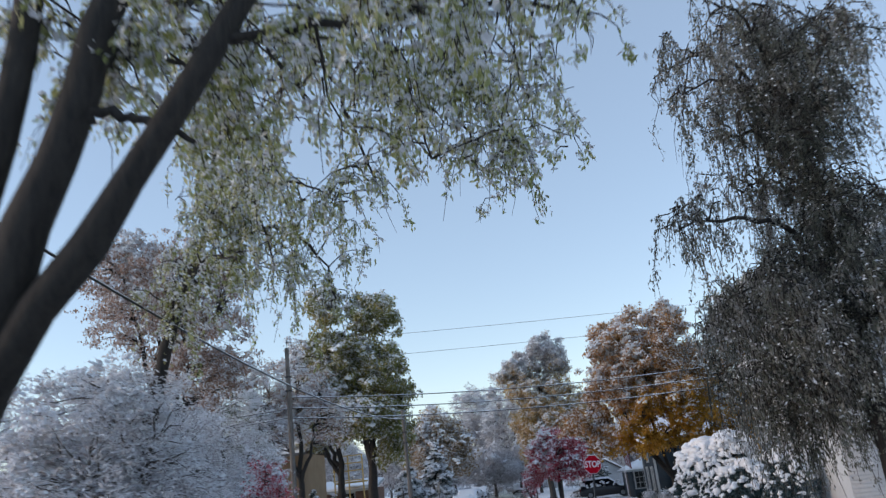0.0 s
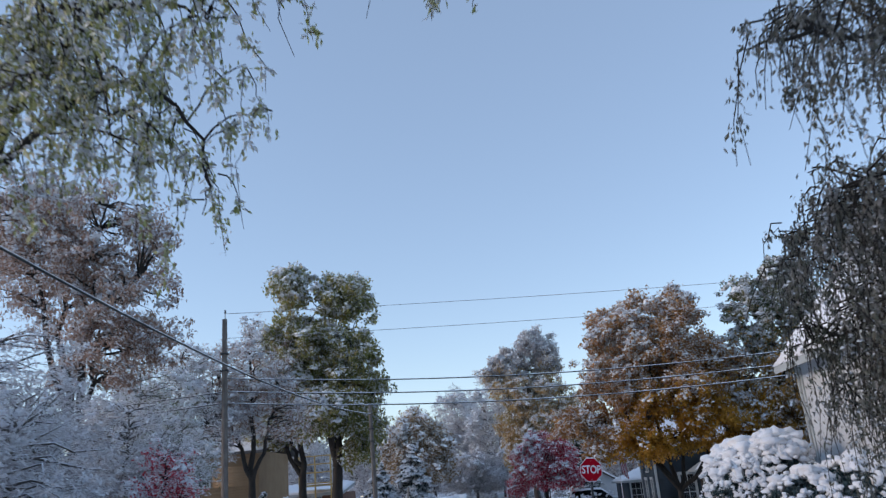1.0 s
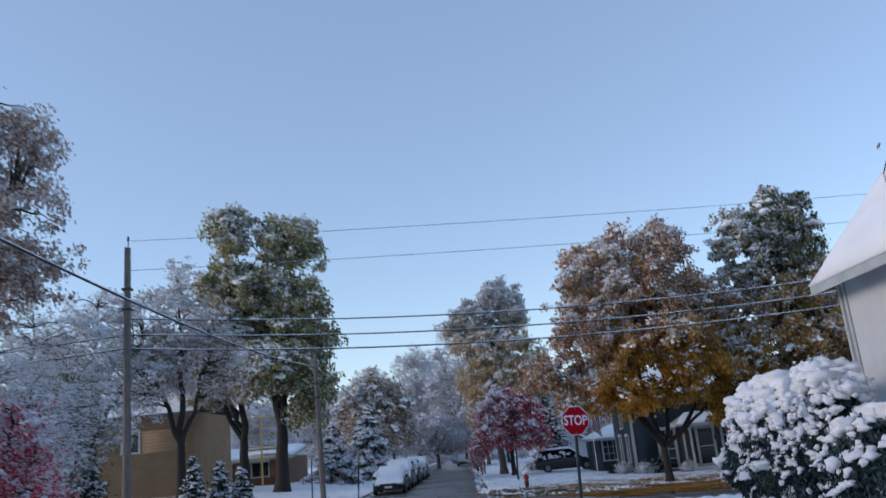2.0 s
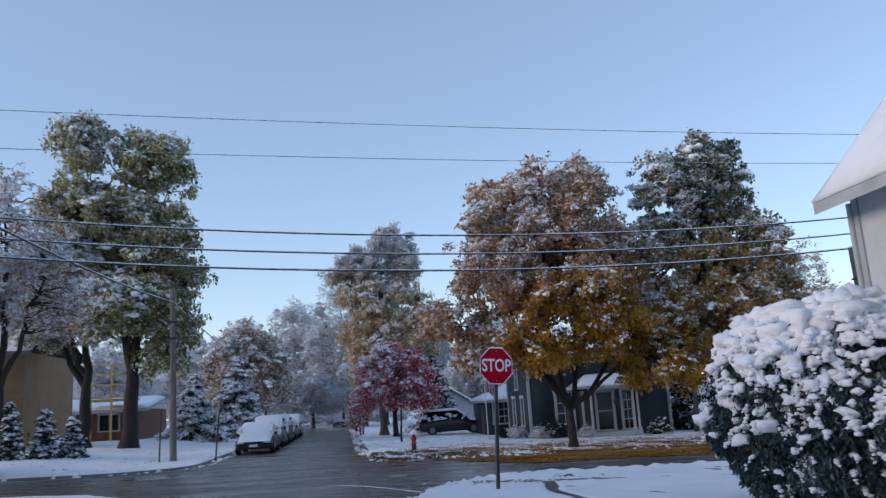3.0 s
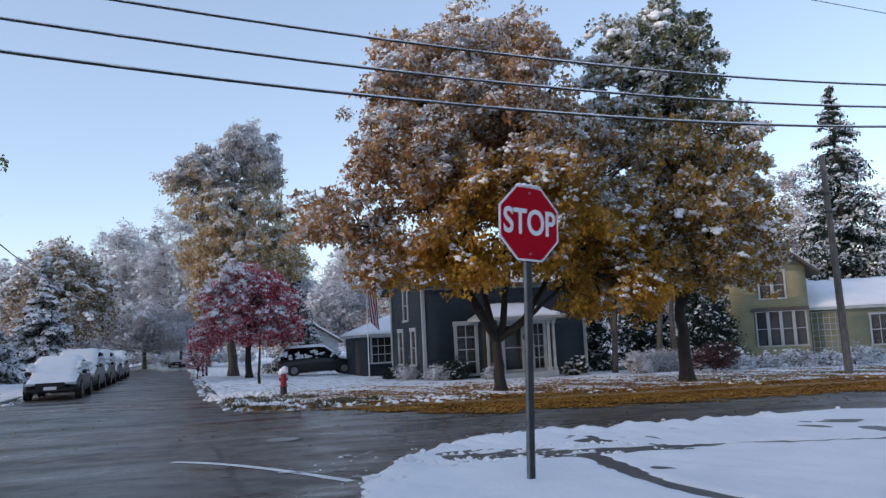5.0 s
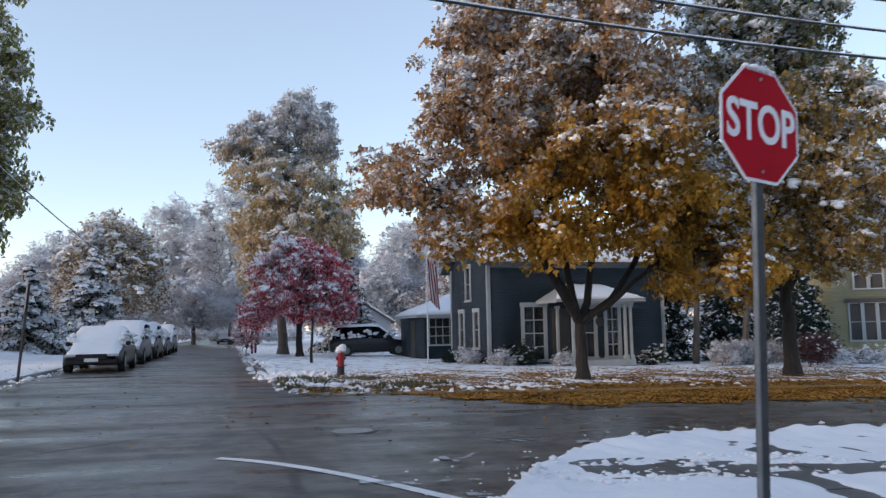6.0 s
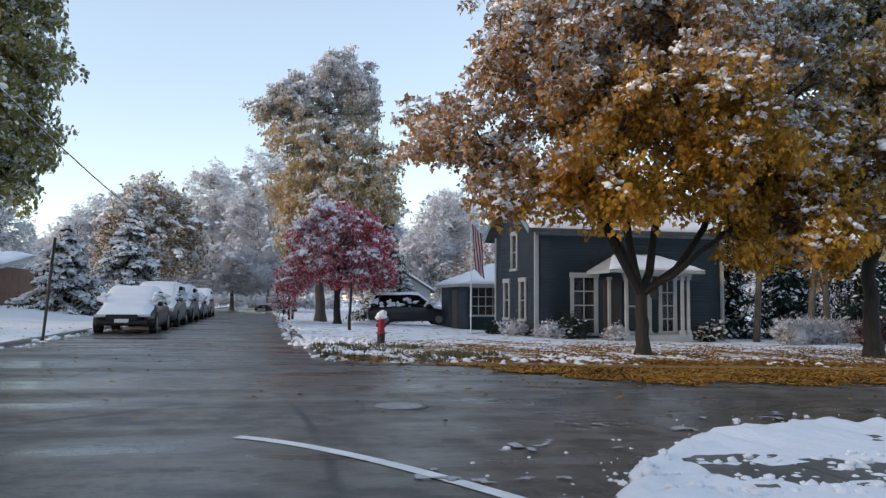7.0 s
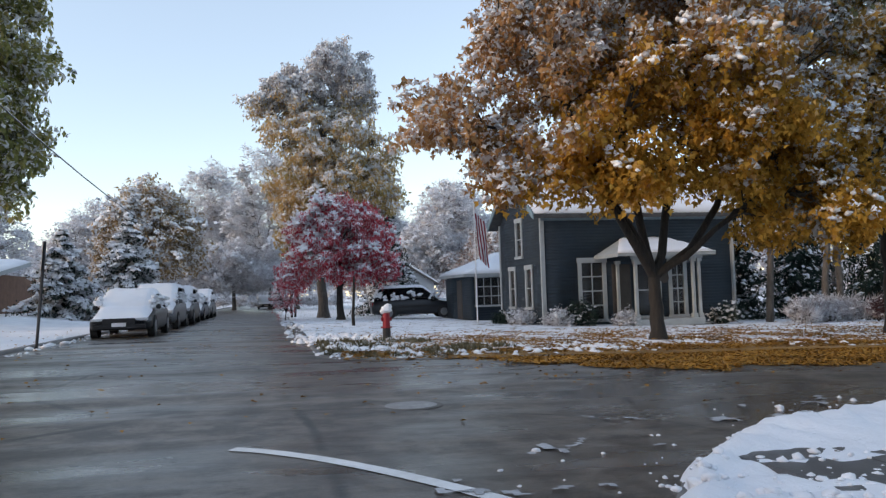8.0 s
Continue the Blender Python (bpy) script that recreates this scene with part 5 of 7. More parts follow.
def snow_slab(parent, pts, thick=0.12, seed=0, name="snow"):
    """Snow on a roof slope given by four corners (eave a, eave b, ridge b, ridge a), with a soft edge."""
    rng = np.random.default_rng(seed)
    a, b, c, d = [np.array(p, float) for p in pts]
    nrm = np.cross(b - a, d - a)
    nrm /= np.linalg.norm(nrm)
    if nrm[2] < 0:
        nrm = -nrm
    nu, nv = 24, 9
    s, t = np.meshgrid(np.linspace(0, 1, nu), np.linspace(0, 1, nv))
    P = (a + (b - a) * s[..., None]) * (1 - t[..., None]) + (d + (c - d) * s[..., None]) * t[..., None]
    edge = np.minimum(np.minimum(s, 1 - s) * 12, np.minimum(t * 6 + 0.15, 1 + 0 * t)).clip(0, 1)
    h = thick * (0.25 + 0.75 * edge ** 0.5) * (1 + 0.15 * rng.normal(0, 1, s.shape))
    top = P + nrm * h[..., None]
    V = np.concatenate([top.reshape(-1, 3), (P + nrm * 0.004).reshape(-1, 3)])
    i = (np.arange(nv - 1)[:, None] * nu + np.arange(nu - 1)[None]).ravel()
    q = [np.stack([i, i + 1, i + nu + 1, i + nu], 1)]
    n = nu * nv
    rim = list(range(nu)) + [nu * k + nu - 1 for k in range(1, nv)] + [n - 2 - k for k in range(nu - 1)] + [nu * k for k in range(nv - 2, 0, -1)]
    rim = np.array(rim)
    nx = np.roll(rim, -1)
    q.append(np.stack([rim + n, nx + n, nx, rim], 1))
    return part(name, mesh_np(name, V, [np.concatenate(q)], SNOW, True), None, parent, "even layer of fresh snow")


def roof_slope(parent, pts, thick=0.14, mat=None, name="roof"):
    bm = bmesh.new()
    top = [bm.verts.new(p) for p in pts]
    low = [bm.verts.new((p[0], p[1], p[2] - thick)) for p in pts]
    bm.faces.new(top)
    bm.faces.new(low[::-1])
    for k in range(4):
        bm.faces.new((top[k], low[k], low[(k + 1) % 4], top[(k + 1) % 4]))
    bmesh.ops.recalc_face_normals(bm, faces=bm.faces)
    return part(name, bm, mat or SHINGLE, parent)



# the slate-blue corner house: local x along its street front, y to the back, front wall at y = 0, gable wall at x = 0
HX, HY = 14.45, 58.2
house = empty("corner_house", pose(HX, HY, on_lawn(HX, HY) - 0.12, 0, 0, -4.0), "slate-blue clapboard house with pale trim and snow on its roofs", "house")
FW, FD, EV, RG = 7.9, 5.0, 4.2, 5.95
front_holes = [(1.5, 2.4, 0.25, 2.4), (3.75, 4.65, 0.3, 2.3), (5.2, 5.75, 0.3, 2.35)]
wall("front_wall", house, pose(0, 0, 0), 0, FW, 0.0, EV, SLATE, front_holes)
gable_holes = [(-3.75, -3.1, 0.75, 2.25), (-1.75, -1.1, 0.75, 2.25), (-2.75, -2.15, 2.75, 4.15)]
wall("gable_wall", house, pose(0, 0, 0, 0, 0, -90), -FD, 0, 0.0, RG, SLATE, gable_holes, top=lambda x: EV + (RG - EV) * (1 - abs(x + FD / 2) / (FD / 2)) - 0.05)
part("back_wall", box(0.02, FW, FD - 0.15, FD, 0, EV), SLATE, house)
part("side_wall", box(FW - 0.15, FW - 0.02, 0.03, FD - 0.16, 0, EV), SLATE, house)
part("foundation", box(-0.01, FW + 0.01, -0.015, FD, -0.5, 0.06), CONCRETE, house)
for x0, x1, y0, y1 in ((-0.05, 0.10, -0.05, 0.06), (FW - 0.1, FW + 0.05, -0.05, 0.06), (-0.05, 0.06, FD - 0.1, FD + 0.05)):
    part("corner_board", box(x0, x1, y0, y1, 0.0, EV + 0.02), TRIM, house)
part("frieze", box(-0.03, FW + 0.05, -0.06, 0.03, EV - 0.22, EV), TEAL_TRIM, house)
ov = 0.42
roof_slope(house, [(-ov, -ov, EV - 0.02), (FW + ov, -ov, EV - 0.02), (FW + ov, FD / 2, RG + 0.12), (-ov, FD / 2, RG + 0.12)])
roof_slope(house, [(FW + ov, FD + ov, EV - 0.02), (-ov, FD + ov, EV - 0.02), (-ov, FD / 2, RG + 0.12), (FW + ov, FD / 2, RG + 0.12)])
snow_slab(house, [(-ov + 0.05, -ov + 0.05, EV), (FW + ov, -ov + 0.05, EV), (FW + ov, FD / 2, RG + 0.13), (-ov + 0.05, FD / 2, RG + 0.13)], 0.12, 1)
snow_slab(house, [(FW + ov, FD + ov, EV), (-ov + 0.05, FD + ov, EV), (-ov + 0.05, FD / 2, RG + 0.13), (FW + ov, FD / 2, RG + 0.13)], 0.12, 2)
for sgn in (-1, 1):
    y1 = FD / 2 + sgn * (FD / 2 + ov)
    bm = bmesh.new()
    a = [(-ov - 0.04, y1, EV - 0.20), (-ov - 0.04, y1, EV + 0.02), (-ov - 0.04, FD / 2, RG + 0.16), (-ov - 0.04, FD / 2, RG - 0.10)]
    va = [bm.verts.new(p) for p in a]
    vb = [bm.verts.new((p[0] + 0.05, p[1], p[2])) for p in a]
    bm.faces.new(va)
    bm.faces.new(vb[::-1])
    for k in range(4):
        bm.faces.new((va[k], vb[k], vb[(k + 1) % 4], va[(k + 1) % 4]))
    bmesh.ops.recalc_face_normals(bm, faces=bm.faces)
    part("bargeboard", bm, TEAL_TRIM, house)
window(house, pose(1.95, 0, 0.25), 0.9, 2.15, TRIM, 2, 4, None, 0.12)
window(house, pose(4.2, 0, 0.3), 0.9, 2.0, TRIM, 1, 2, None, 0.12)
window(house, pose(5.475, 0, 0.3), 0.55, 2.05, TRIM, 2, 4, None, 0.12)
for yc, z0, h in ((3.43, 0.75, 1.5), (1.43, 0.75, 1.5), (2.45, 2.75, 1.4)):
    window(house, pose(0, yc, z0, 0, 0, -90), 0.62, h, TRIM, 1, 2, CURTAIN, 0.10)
# porch
PX0, PX1, PY = 2.8, 5.55, -1.7
part("porch_floor", box(PX0, PX1, PY, -0.03, 0.0, 0.26, 0.02), TRIM, house, "pale boarded porch floor")
for x, y in ((PX0 + 0.12, PY + 0.12), (PX1 - 0.12, PY + 0.12), (PX1 - 0.36, PY + 0.12), (PX0 + 0.12, -0.16)):
    bm = box(x - 0.055, x + 0.055, y - 0.055, y + 0.055, 0.26, 2.42, 0.01)
    box(x - 0.09, x + 0.09, y - 0.09, y + 0.09, 0.26, 0.42, bm=bm)
    box(x - 0.09, x + 0.09, y - 0.09, y + 0.09, 2.3, 2.42, bm=bm)
    part("porch_post", bm, TRIM, house)
part("porch_beam", box(PX0 - 0.02, PX1 + 0.02, PY + 0.04, PY + 0.2, 2.42, 2.62, 0.01), TRIM, house)
PR = [(PX0 - 0.75, PY - 0.3, 2.62), (PX1 + 0.35, PY - 0.3, 2.62), (PX1 - 0.5, -0.03, 3.22), (PX0 + 0.3, -0.03, 3.22)]
roof_slope(house, PR, 0.1, TRIM, "porch_roof")
snow_slab(house, [(p[0], p[1], p[2] + 0.01) for p in PR], 0.09, 3, "porch_snow")
for a, b in ((0, 3), (1, 2)):
    x0, x1 = (PX0 - 0.75, PX0 + 0.3) if a == 0 else (PX1 + 0.35, PX1 - 0.5)
    bm = bmesh.new()
    vs = [bm.verts.new(p) for p in ((x0, PY - 0.3, 2.62), (x1, -0.03, 3.22), (x0, -0.03, 2.62), (x0, PY - 0.3, 2.5), (x0, -0.03, 2.5))]
    bm.faces.new((vs[0], vs[1], vs[2]))
    bm.faces.new((vs[0], vs[2], vs[4], vs[3]))
    part("porch_gable", bm, TRIM, house)
part("front_door", box(2.75, 3.5, -0.04, 0.0, 0.3, 2.3, 0.01), DARK_TRIM, house, "dark panelled front door")
part("wall_wreath", rod((4.88, -0.07, 1.75), (4.88, -0.03, 1.75), 0.2, 0.2, 14), DARK_TRIM, house)
part("downpipe", rod((FW - 0.02, -0.09, 0.05), (FW - 0.02, -0.09, EV - 0.1), 0.045, 0.045, 8), TRIM, house)

# the low wing behind it
WX, WY = 14.15, 65.6
wing = empty("garage_wing", pose(WX, WY, on_lawn(WX, WY) - 0.1, 0, 0, -4.0), "low slate-blue wing with a glazed front and snowy roof", "garage")
wall("wing_wall", wing, pose(0, 0, 0), 0, 4.2, 0, 2.2, SLATE, [(0.35, 2.45, 0.75, 2.05)])
wall("end_wall", wing, pose(0, 0, 0, 0, 0, -90), -4.5, 0, 0, 2.2, SLATE)
part("back_wall", box(0.02, 4.2, 4.4, 4.5, 0, 2.18), SLATE, wing)
part("side_wall", box(4.1, 4.2, 0.03, 4.39, 0, 2.2), SLATE, wing)
part("wing_door", box(-0.05, 0.0, 1.2, 2.1, 0.02, 1.95, 0.01), DARK_TRIM, wing, "dark door of the wing")
window(wing, pose(1.4, 0, 0.75), 2.1, 1.3, TRIM, 6, 3, CURTAIN, 0.08)
part("white_gate", box(1.85, 2.0, -0.08, -0.04, 0.0, 0.75), TRIM, wing)
for k, WR in enumerate(([(-0.35, -0.4, 2.2), (4.4, -0.4, 2.2), (4.4, 2.6, 3.25), (2.6, 2.6, 3.25)], [(-0.35, 4.5, 2.2), (-0.35, -0.4, 2.2), (2.6, 2.6, 3.25), (2.6, 4.5, 3.25)])):
    roof_slope(wing, WR, 0.12, TRIM)
    snow_slab(wing, [(p[0], p[1], p[2] + 0.01) for p in WR], 0.12, 4 + 20 * k)
# a pale shed farther back
SX, SY = 13.3, 82.0
shed = empty("pale_shed", pose(SX, SY, on_lawn(SX, SY) - 0.1, 0, 0, -4), "small pale shed with a snowy gable roof", "shed")
wall("shed_wall", shed, pose(0, 0, 0), 0, 4.0, 0, 3.3, WHITE_WALL, (), top=lambda x: 2.1 + 1.2 * (1 - abs(x - 2) / 2))
part("side_wall", box(0.0, 0.08, 0.03, 4.0, 0, 2.1), WHITE_WALL, shed)
part("far_wall", box(3.92, 4.0, 0.03, 4.0, 0, 2.1), WHITE_WALL, shed)
for k in (0, 1):
    e = -0.25 if k == 0 else 4.25
    R = [(e, -0.3, 2.02), (e, 4.2, 2.02), (2.0, 4.2, 3.42), (2.0, -0.3, 3.42)]
    roof_slope(shed, R, 0.1)
    snow_slab(shed, [(p[0], p[1], p[2] + 0.01) for p in R], 0.14, 5 + k)

# the olive gabled house beyond the second maple
YX, YY = 32.9, 59.7
yz = float(gz(YX, YY)) + 0.2
yh = empty("gabled_house", pose(YX, YY, yz, 0, 0, -36.0), "olive-cream gabled house with banked windows", "house")
GW, GE, GR = 4.2, 5.0, 6.7
wall("gable_wall", yh, pose(0, 0, 0), 0, GW, 0, GR, OLIVE, [(1.45, 4.05, 0.75, 2.6), (1.75, 3.15, 3.3, 4.75)], top=lambda x: GE + (GR - GE) * (1 - abs(x - GW / 2) / (GW / 2)) - 0.05)
part("side_wall", box(0.02, 0.15, 0.03, 7, 0, GE), OLIVE, yh)
part("far_wall", box(GW - 0.15, GW - 0.02, 0.03, 7, 0, GE), OLIVE, yh)
part("foundation", box(0.0, GW, -0.02, 7, -0.9, 0.1), CONCRETE, yh)
for k in range(4):
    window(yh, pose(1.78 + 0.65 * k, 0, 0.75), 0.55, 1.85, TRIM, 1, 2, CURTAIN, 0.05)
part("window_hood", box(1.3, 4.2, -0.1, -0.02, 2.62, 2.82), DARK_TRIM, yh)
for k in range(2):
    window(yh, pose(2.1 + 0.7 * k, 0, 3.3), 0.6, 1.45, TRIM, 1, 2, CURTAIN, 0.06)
for k in (0, 1):
    e = -0.6 if k == 0 else GW + 0.6
    z0 = GE - (GR - GE) * 0.6 / (GW / 2)
    R = [(e, -0.6, z0 + 0.1), (e, 7.3, z0 + 0.1), (GW / 2, 7.3, GR + 0.15), (GW / 2, -0.6, GR + 0.15)]
    roof_slope(yh, R, 0.16, DARK_TRIM)
    snow_slab(yh, [(p[0], p[1], p[2] + 0.01) for p in R], 0.1, 7 + k)
# its low right wing with trellis
wall("wing_wall", yh, pose(0, 0.9, 0), GW, GW + 6.5, 0, 2.7, OLIVE, [(GW + 3.2, GW + 4.6, 0.6, 2.2)])
window(yh, pose(GW + 3.9, 0.9, 0.6), 1.4, 1.6, TRIM, 3, 2, CURTAIN, 0.06)
R = [(GW - 0.2, 0.5, 2.7), (GW + 6.8, 0.5, 2.7), (GW + 6.8, 4.5, 4.2), (GW - 0.2, 4.5, 4.2)]
roof_slope(yh, R, 0.14, TRIM, "wing_roof")
snow_slab(yh, [(p[0], p[1], p[2] + 0.01) for p in R], 0.16, 9, "wing_snow")
bm = bmesh.new()
for k in range(6):
    box(GW + 0.25 + 0.3 * k, GW + 0.29 + 0.3 * k, 0.80, 0.83, 0.1, 2.5, bm=bm)
for k in range(8):
    box(GW + 0.2, GW + 1.85, 0.82, 0.85, 0.2 + 0.32 * k, 0.24 + 0.32 * k, bm=bm)
part("trellis", bm, TRIM, yh, "white garden trellis against the wall")

# the white house behind the near bush: gable end towards the crossing, its steep roof edge seen from the hill
RX, RY = 11.48, 29.58
rz0 = on_lawn(RX, RY) - 0.1
rh = empty("white_house", pose(RX, RY, rz0, 0, 0, -4.7), "white house with a steep snow-covered roof", "house")
RE = 5.32
part("side_wall", box(0, 0.15, -7.0, 0.0, -0.3, RE), WHITE_WALL, rh)
wall("street_wall", rh, pose(0, -7.0, 0), 0, 6, -0.3, RE, WHITE_WALL, [(2.6, 3.4, 1.2, 2.8)])
part("back_wall", box(0.16, 6, -0.15, 0, -0.3, RE), WHITE_WALL, rh)
window(rh, pose(3.0, -7.0, 1.2), 0.8, 1.6, TRIM, 1, 2, None, 0.08)
part("corner_board", box(-0.04, 0.12, -0.12, 0.03, -0.3, RE), TRIM, rh)
R = [(-0.65, -7.5, RE - 0.25), (-0.65, 0.2, RE - 0.25), (3.0, 0.2, RE + 3.75), (3.0, -7.5, RE + 3.75)]
roof_slope(rh, R, 0.2, TRIM)
snow_slab(rh, [(p[0], p[1], p[2] + 0.01) for p in R], 0.16, 10)
R = [(6.65, 0.2, RE - 0.25), (6.65, -7.5, RE - 0.25), (3.0, -7.5, RE + 3.75), (3.0, 0.2, RE + 3.75)]
roof_slope(rh, R, 0.2, TRIM)
snow_slab(rh, [(p[0], p[1], p[2] + 0.01) for p in R], 0.16, 11)
part("downpipe", rod((-0.06, 0.06, 0.0), (-0.06, 0.06, RE - 0.3), 0.05, 0.05, 8), TRIM, rh)

# the brown house and the low brick building left of the street ahead
BX, BY = -24.8, 66.0
bh = empty("brown_house", pose(BX, BY, float(gz(BX, BY)) + 0.3, 0, 0, -4.7), "tan two-storey house among snowy trees", "house")
wall("front_wall", bh, pose(0, 0, 0), 0, 12.5, 0, 5.2, TAN, [(2.0, 3.1, 2.9, 4.2), (7.8, 8.9, 2.9, 4.2), (4.6, 5.7, 0.8, 2.3)], gap=0.2)
part("side_wall", box(12.35, 12.5, 0.03, 8, 0, 5.2), TAN, bh)
part("back_wall", box(0, 12.3, 7.85, 8, 0, 5.2), TAN, bh)
for x, z in ((2.55, 2.9), (8.35, 2.9)):
    window(bh, pose(x, 0, z), 1.1, 1.3, TRIM, 2, 1, CURTAIN, 0.1)
window(bh, pose(5.15, 0, 0.8), 1.1, 1.5, TRIM, 2, 1, CURTAIN, 0.1)
R = [(-0.5, -0.5, 5.2), (13, -0.5, 5.2), (13, 4, 7.4), (-0.5, 4, 7.4)]
roof_slope(bh, R, 0.2)
snow_slab(bh, [(p[0], p[1], p[2] + 0.01) for p in R], 0.15, 12)
R = [(13, 8.5, 5.2), (-0.5, 8.5, 5.2), (-0.5, 4, 7.4), (13, 4, 7.4)]
roof_slope(bh, R, 0.2)
snow_slab(bh, [(p[0], p[1], p[2] + 0.01) for p in R], 0.15, 13)
LX, LY = -16.6, 80.0
lb = empty("brick_building", pose(LX, LY, float(gz(LX, LY)) + 0.35, 0, 0, -4.7), "low brown brick building with a flat snowy roof", "building")
wall("front_wall", lb, pose(0, 0, 0), 0, 8.0, -0.4, 2.1, BRICK_TONE, [(1.5, 3.5, 0.6, 1.75), (5.2, 6.6, 0.6, 1.75)], gap=0.075, lap=0.008)
part("side_wall", box(7.85, 8.0, 0.03, 9, -0.4, 2.1), BRICK_TONE, lb)
part("back_wall", box(0, 7.84, 8.85, 9, -0.4, 2.1), BRICK_TONE, lb)
window(lb, pose(2.5, 0, 0.6), 2.0, 1.15, TRIM, 2, 1, None, 0.08)
window(lb, pose(5.9, 0, 0.6), 1.4, 1.15, TRIM, 2, 1, None, 0.08)
R = [(-0.7, -0.9, 2.1), (8.8, -0.9, 2.1), (8.8, 5, 2.9), (-0.7, 5, 2.9)]
roof_slope(lb, R, 0.22, TRIM)
snow_slab(lb, [(p[0], p[1], p[2] + 0.01) for p in R], 0.2, 14)
# open stair of new timber against it
PXW, PYW = -11.6, 77.6
stair = empty("timber_stair", pose(PXW, PYW, float(gz(PXW, PYW)) + 0.35, 0, 0, -4.7), "open stair and landing of yellow timber", "stairs")
for x in (0, 1.4, 2.8):
    part("post", box(x - 0.06, x + 0.06, -0.06, 0.06, 0, 5.4), YELLOW_WOOD, stair)
for z in (3.0, 3.9, 4.6, 5.3):
    part("rail", box(-0.1, 2.9, -0.09, -0.065, z, z + 0.1), YELLOW_WOOD, stair)
part("landing", box(-0.1, 2.9, 0.07, 1.8, 2.8, 2.95), YELLOW_WOOD, stair)

# ---- street furniture ----
STEEL = rough_paint("galvanised_steel", (0.16, 0.17, 0.18), (0.3, 0.31, 0.32), 6.0, 0.45, 0.1, 0.7)
DARK_STEEL = rough_paint("dark_weathered_steel", (0.02, 0.022, 0.025), (0.055, 0.055, 0.058), 6.0, 0.55, 0.15, 0.3)
SIGN_RED = rough_paint("sign_red", (0.42, 0.002, 0.012), (0.5, 0.004, 0.018), 2.0, 0.6, 0.0)
SIGN_RED.node_tree.nodes["Principled BSDF"].inputs["Specular IOR Level"].default_value = 0.08
SIGN_WHITE = rough_paint("sign_white", (0.72, 0.72, 0.74), (0.82, 0.82, 0.84), 3.0, 0.4, 0.0)
POLE_WOOD = bark_mat("weathered_pole_wood", (0.10, 0.085, 0.075), (0.22, 0.195, 0.175), 0.1)
WIRE = rough_paint("black_cable", (0.012, 0.012, 0.013), (0.03, 0.03, 0.032), 8.0, 0.5, 0.0)
HYD_RED = rough_paint("hydrant_red", (0.2, 0.004, 0.012), (0.3, 0.008, 0.02), 5.0, 0.6, 0.1)
BLACK = rough_paint("black_paint", (0.008, 0.008, 0.01), (0.02, 0.02, 0.023), 4.0, 0.7, 0.1)
RUBBER = rough_paint("tyre_rubber", (0.012, 0.012, 0.012), (0.03, 0.03, 0.03), 8.0, 0.85, 0.2)
IRON = rough_paint("cast_iron", (0.05, 0.045, 0.04), (0.12, 0.11, 0.10), 8.0, 0.5, 0.5, 0.4)


def octagon(r, y0, y1):
    return prism([(r * math.cos(math.pi / 8 + k * math.pi / 4), r * math.sin(math.pi / 8 + k * math.pi / 4)) for k in range(8)], y0, y1)


def letters(word, size, mat, parent, m, name="lettering"):
    cu = bpy.data.curves.new(name, "FONT")
    cu.body, cu.size, cu.align_x, cu.align_y, cu.extrude, cu.offset = word, size, "CENTER", "CENTER", 0.002, 0.007
    tmp = bpy.data.objects.new("tmp", cu)
    scene.collection.objects.link(tmp)
    me = bpy.data.meshes.new_from_object(tmp.evaluated_get(bpy.context.evaluated_depsgraph_get()))
    bpy.data.objects.remove(tmp)
    me.materials.clear()
    me.materials.append(mat)
    return part(name, me, None, parent, m=m)


# stop sign, leaning a little to the right
sx, sy = 5.66, 33.78
sz = on_lawn(sx, sy) + 0.06
stop = empty("stop_sign", pose(sx, sy, sz, 0, 3.2, 10), "red octagonal stop sign with white letters on a steel post", "road sign")
bm = bmesh.new()
for x0, x1, y0, y1 in ((-0.032, 0.032, -0.006, 0.0), (-0.032, -0.027, 0.0, 0.03), (0.027, 0.032, 0.0, 0.03), (-0.045, -0.032, 0.027, 0.032), (0.032, 0.045, 0.027, 0.032)):
    box(x0, x1, y0, y1, -0.3, 2.85, bm=bm)
part("post", bm, DARK_STEEL, stop, "dark weathered u-channel post")
part("post_edge", box(-0.046, -0.033, -0.004, 0.026, -0.3, 2.1), STEEL, stop, "bright galvanised edge of the post")
R8 = 0.381 / math.cos(math.pi / 8)
face = part("sign_plate", octagon(R8, -0.020, -0.012), SIGN_WHITE, stop, "white-rimmed octagonal plate", pose(0, 0, 2.42))
part("red_field", octagon(R8 * 0.945, -0.024, -0.0205), SIGN_RED, face, "deep red field")
letters("STOP", 0.36, SIGN_WHITE, face, Matrix.Translation((0, -0.0265, 0.0)) @ Euler((radians(90), 0, 0)).to_matrix().to_4x4() @ Matrix.Diagonal((0.78, 1.0, 1, 1)))
for z in (0.31, -0.31):
    part("bolt", rod((0, -0.033, z), (0, -0.024, z), 0.012, 0.012, 8), STEEL, face)
V, F = lumps_np(np.array([(-0.13 + 0.065 * k, -0.016, 2.42 + 0.383) for k in range(5)]), [0.028, 0.034, 0.036, 0.033, 0.026], np.random.default_rng(3), 2, 0.15, 0.6)
part("snow", mesh_np("snow", V, [F], SNOW, True), None, stop, "thin cap of snow on the top edge")


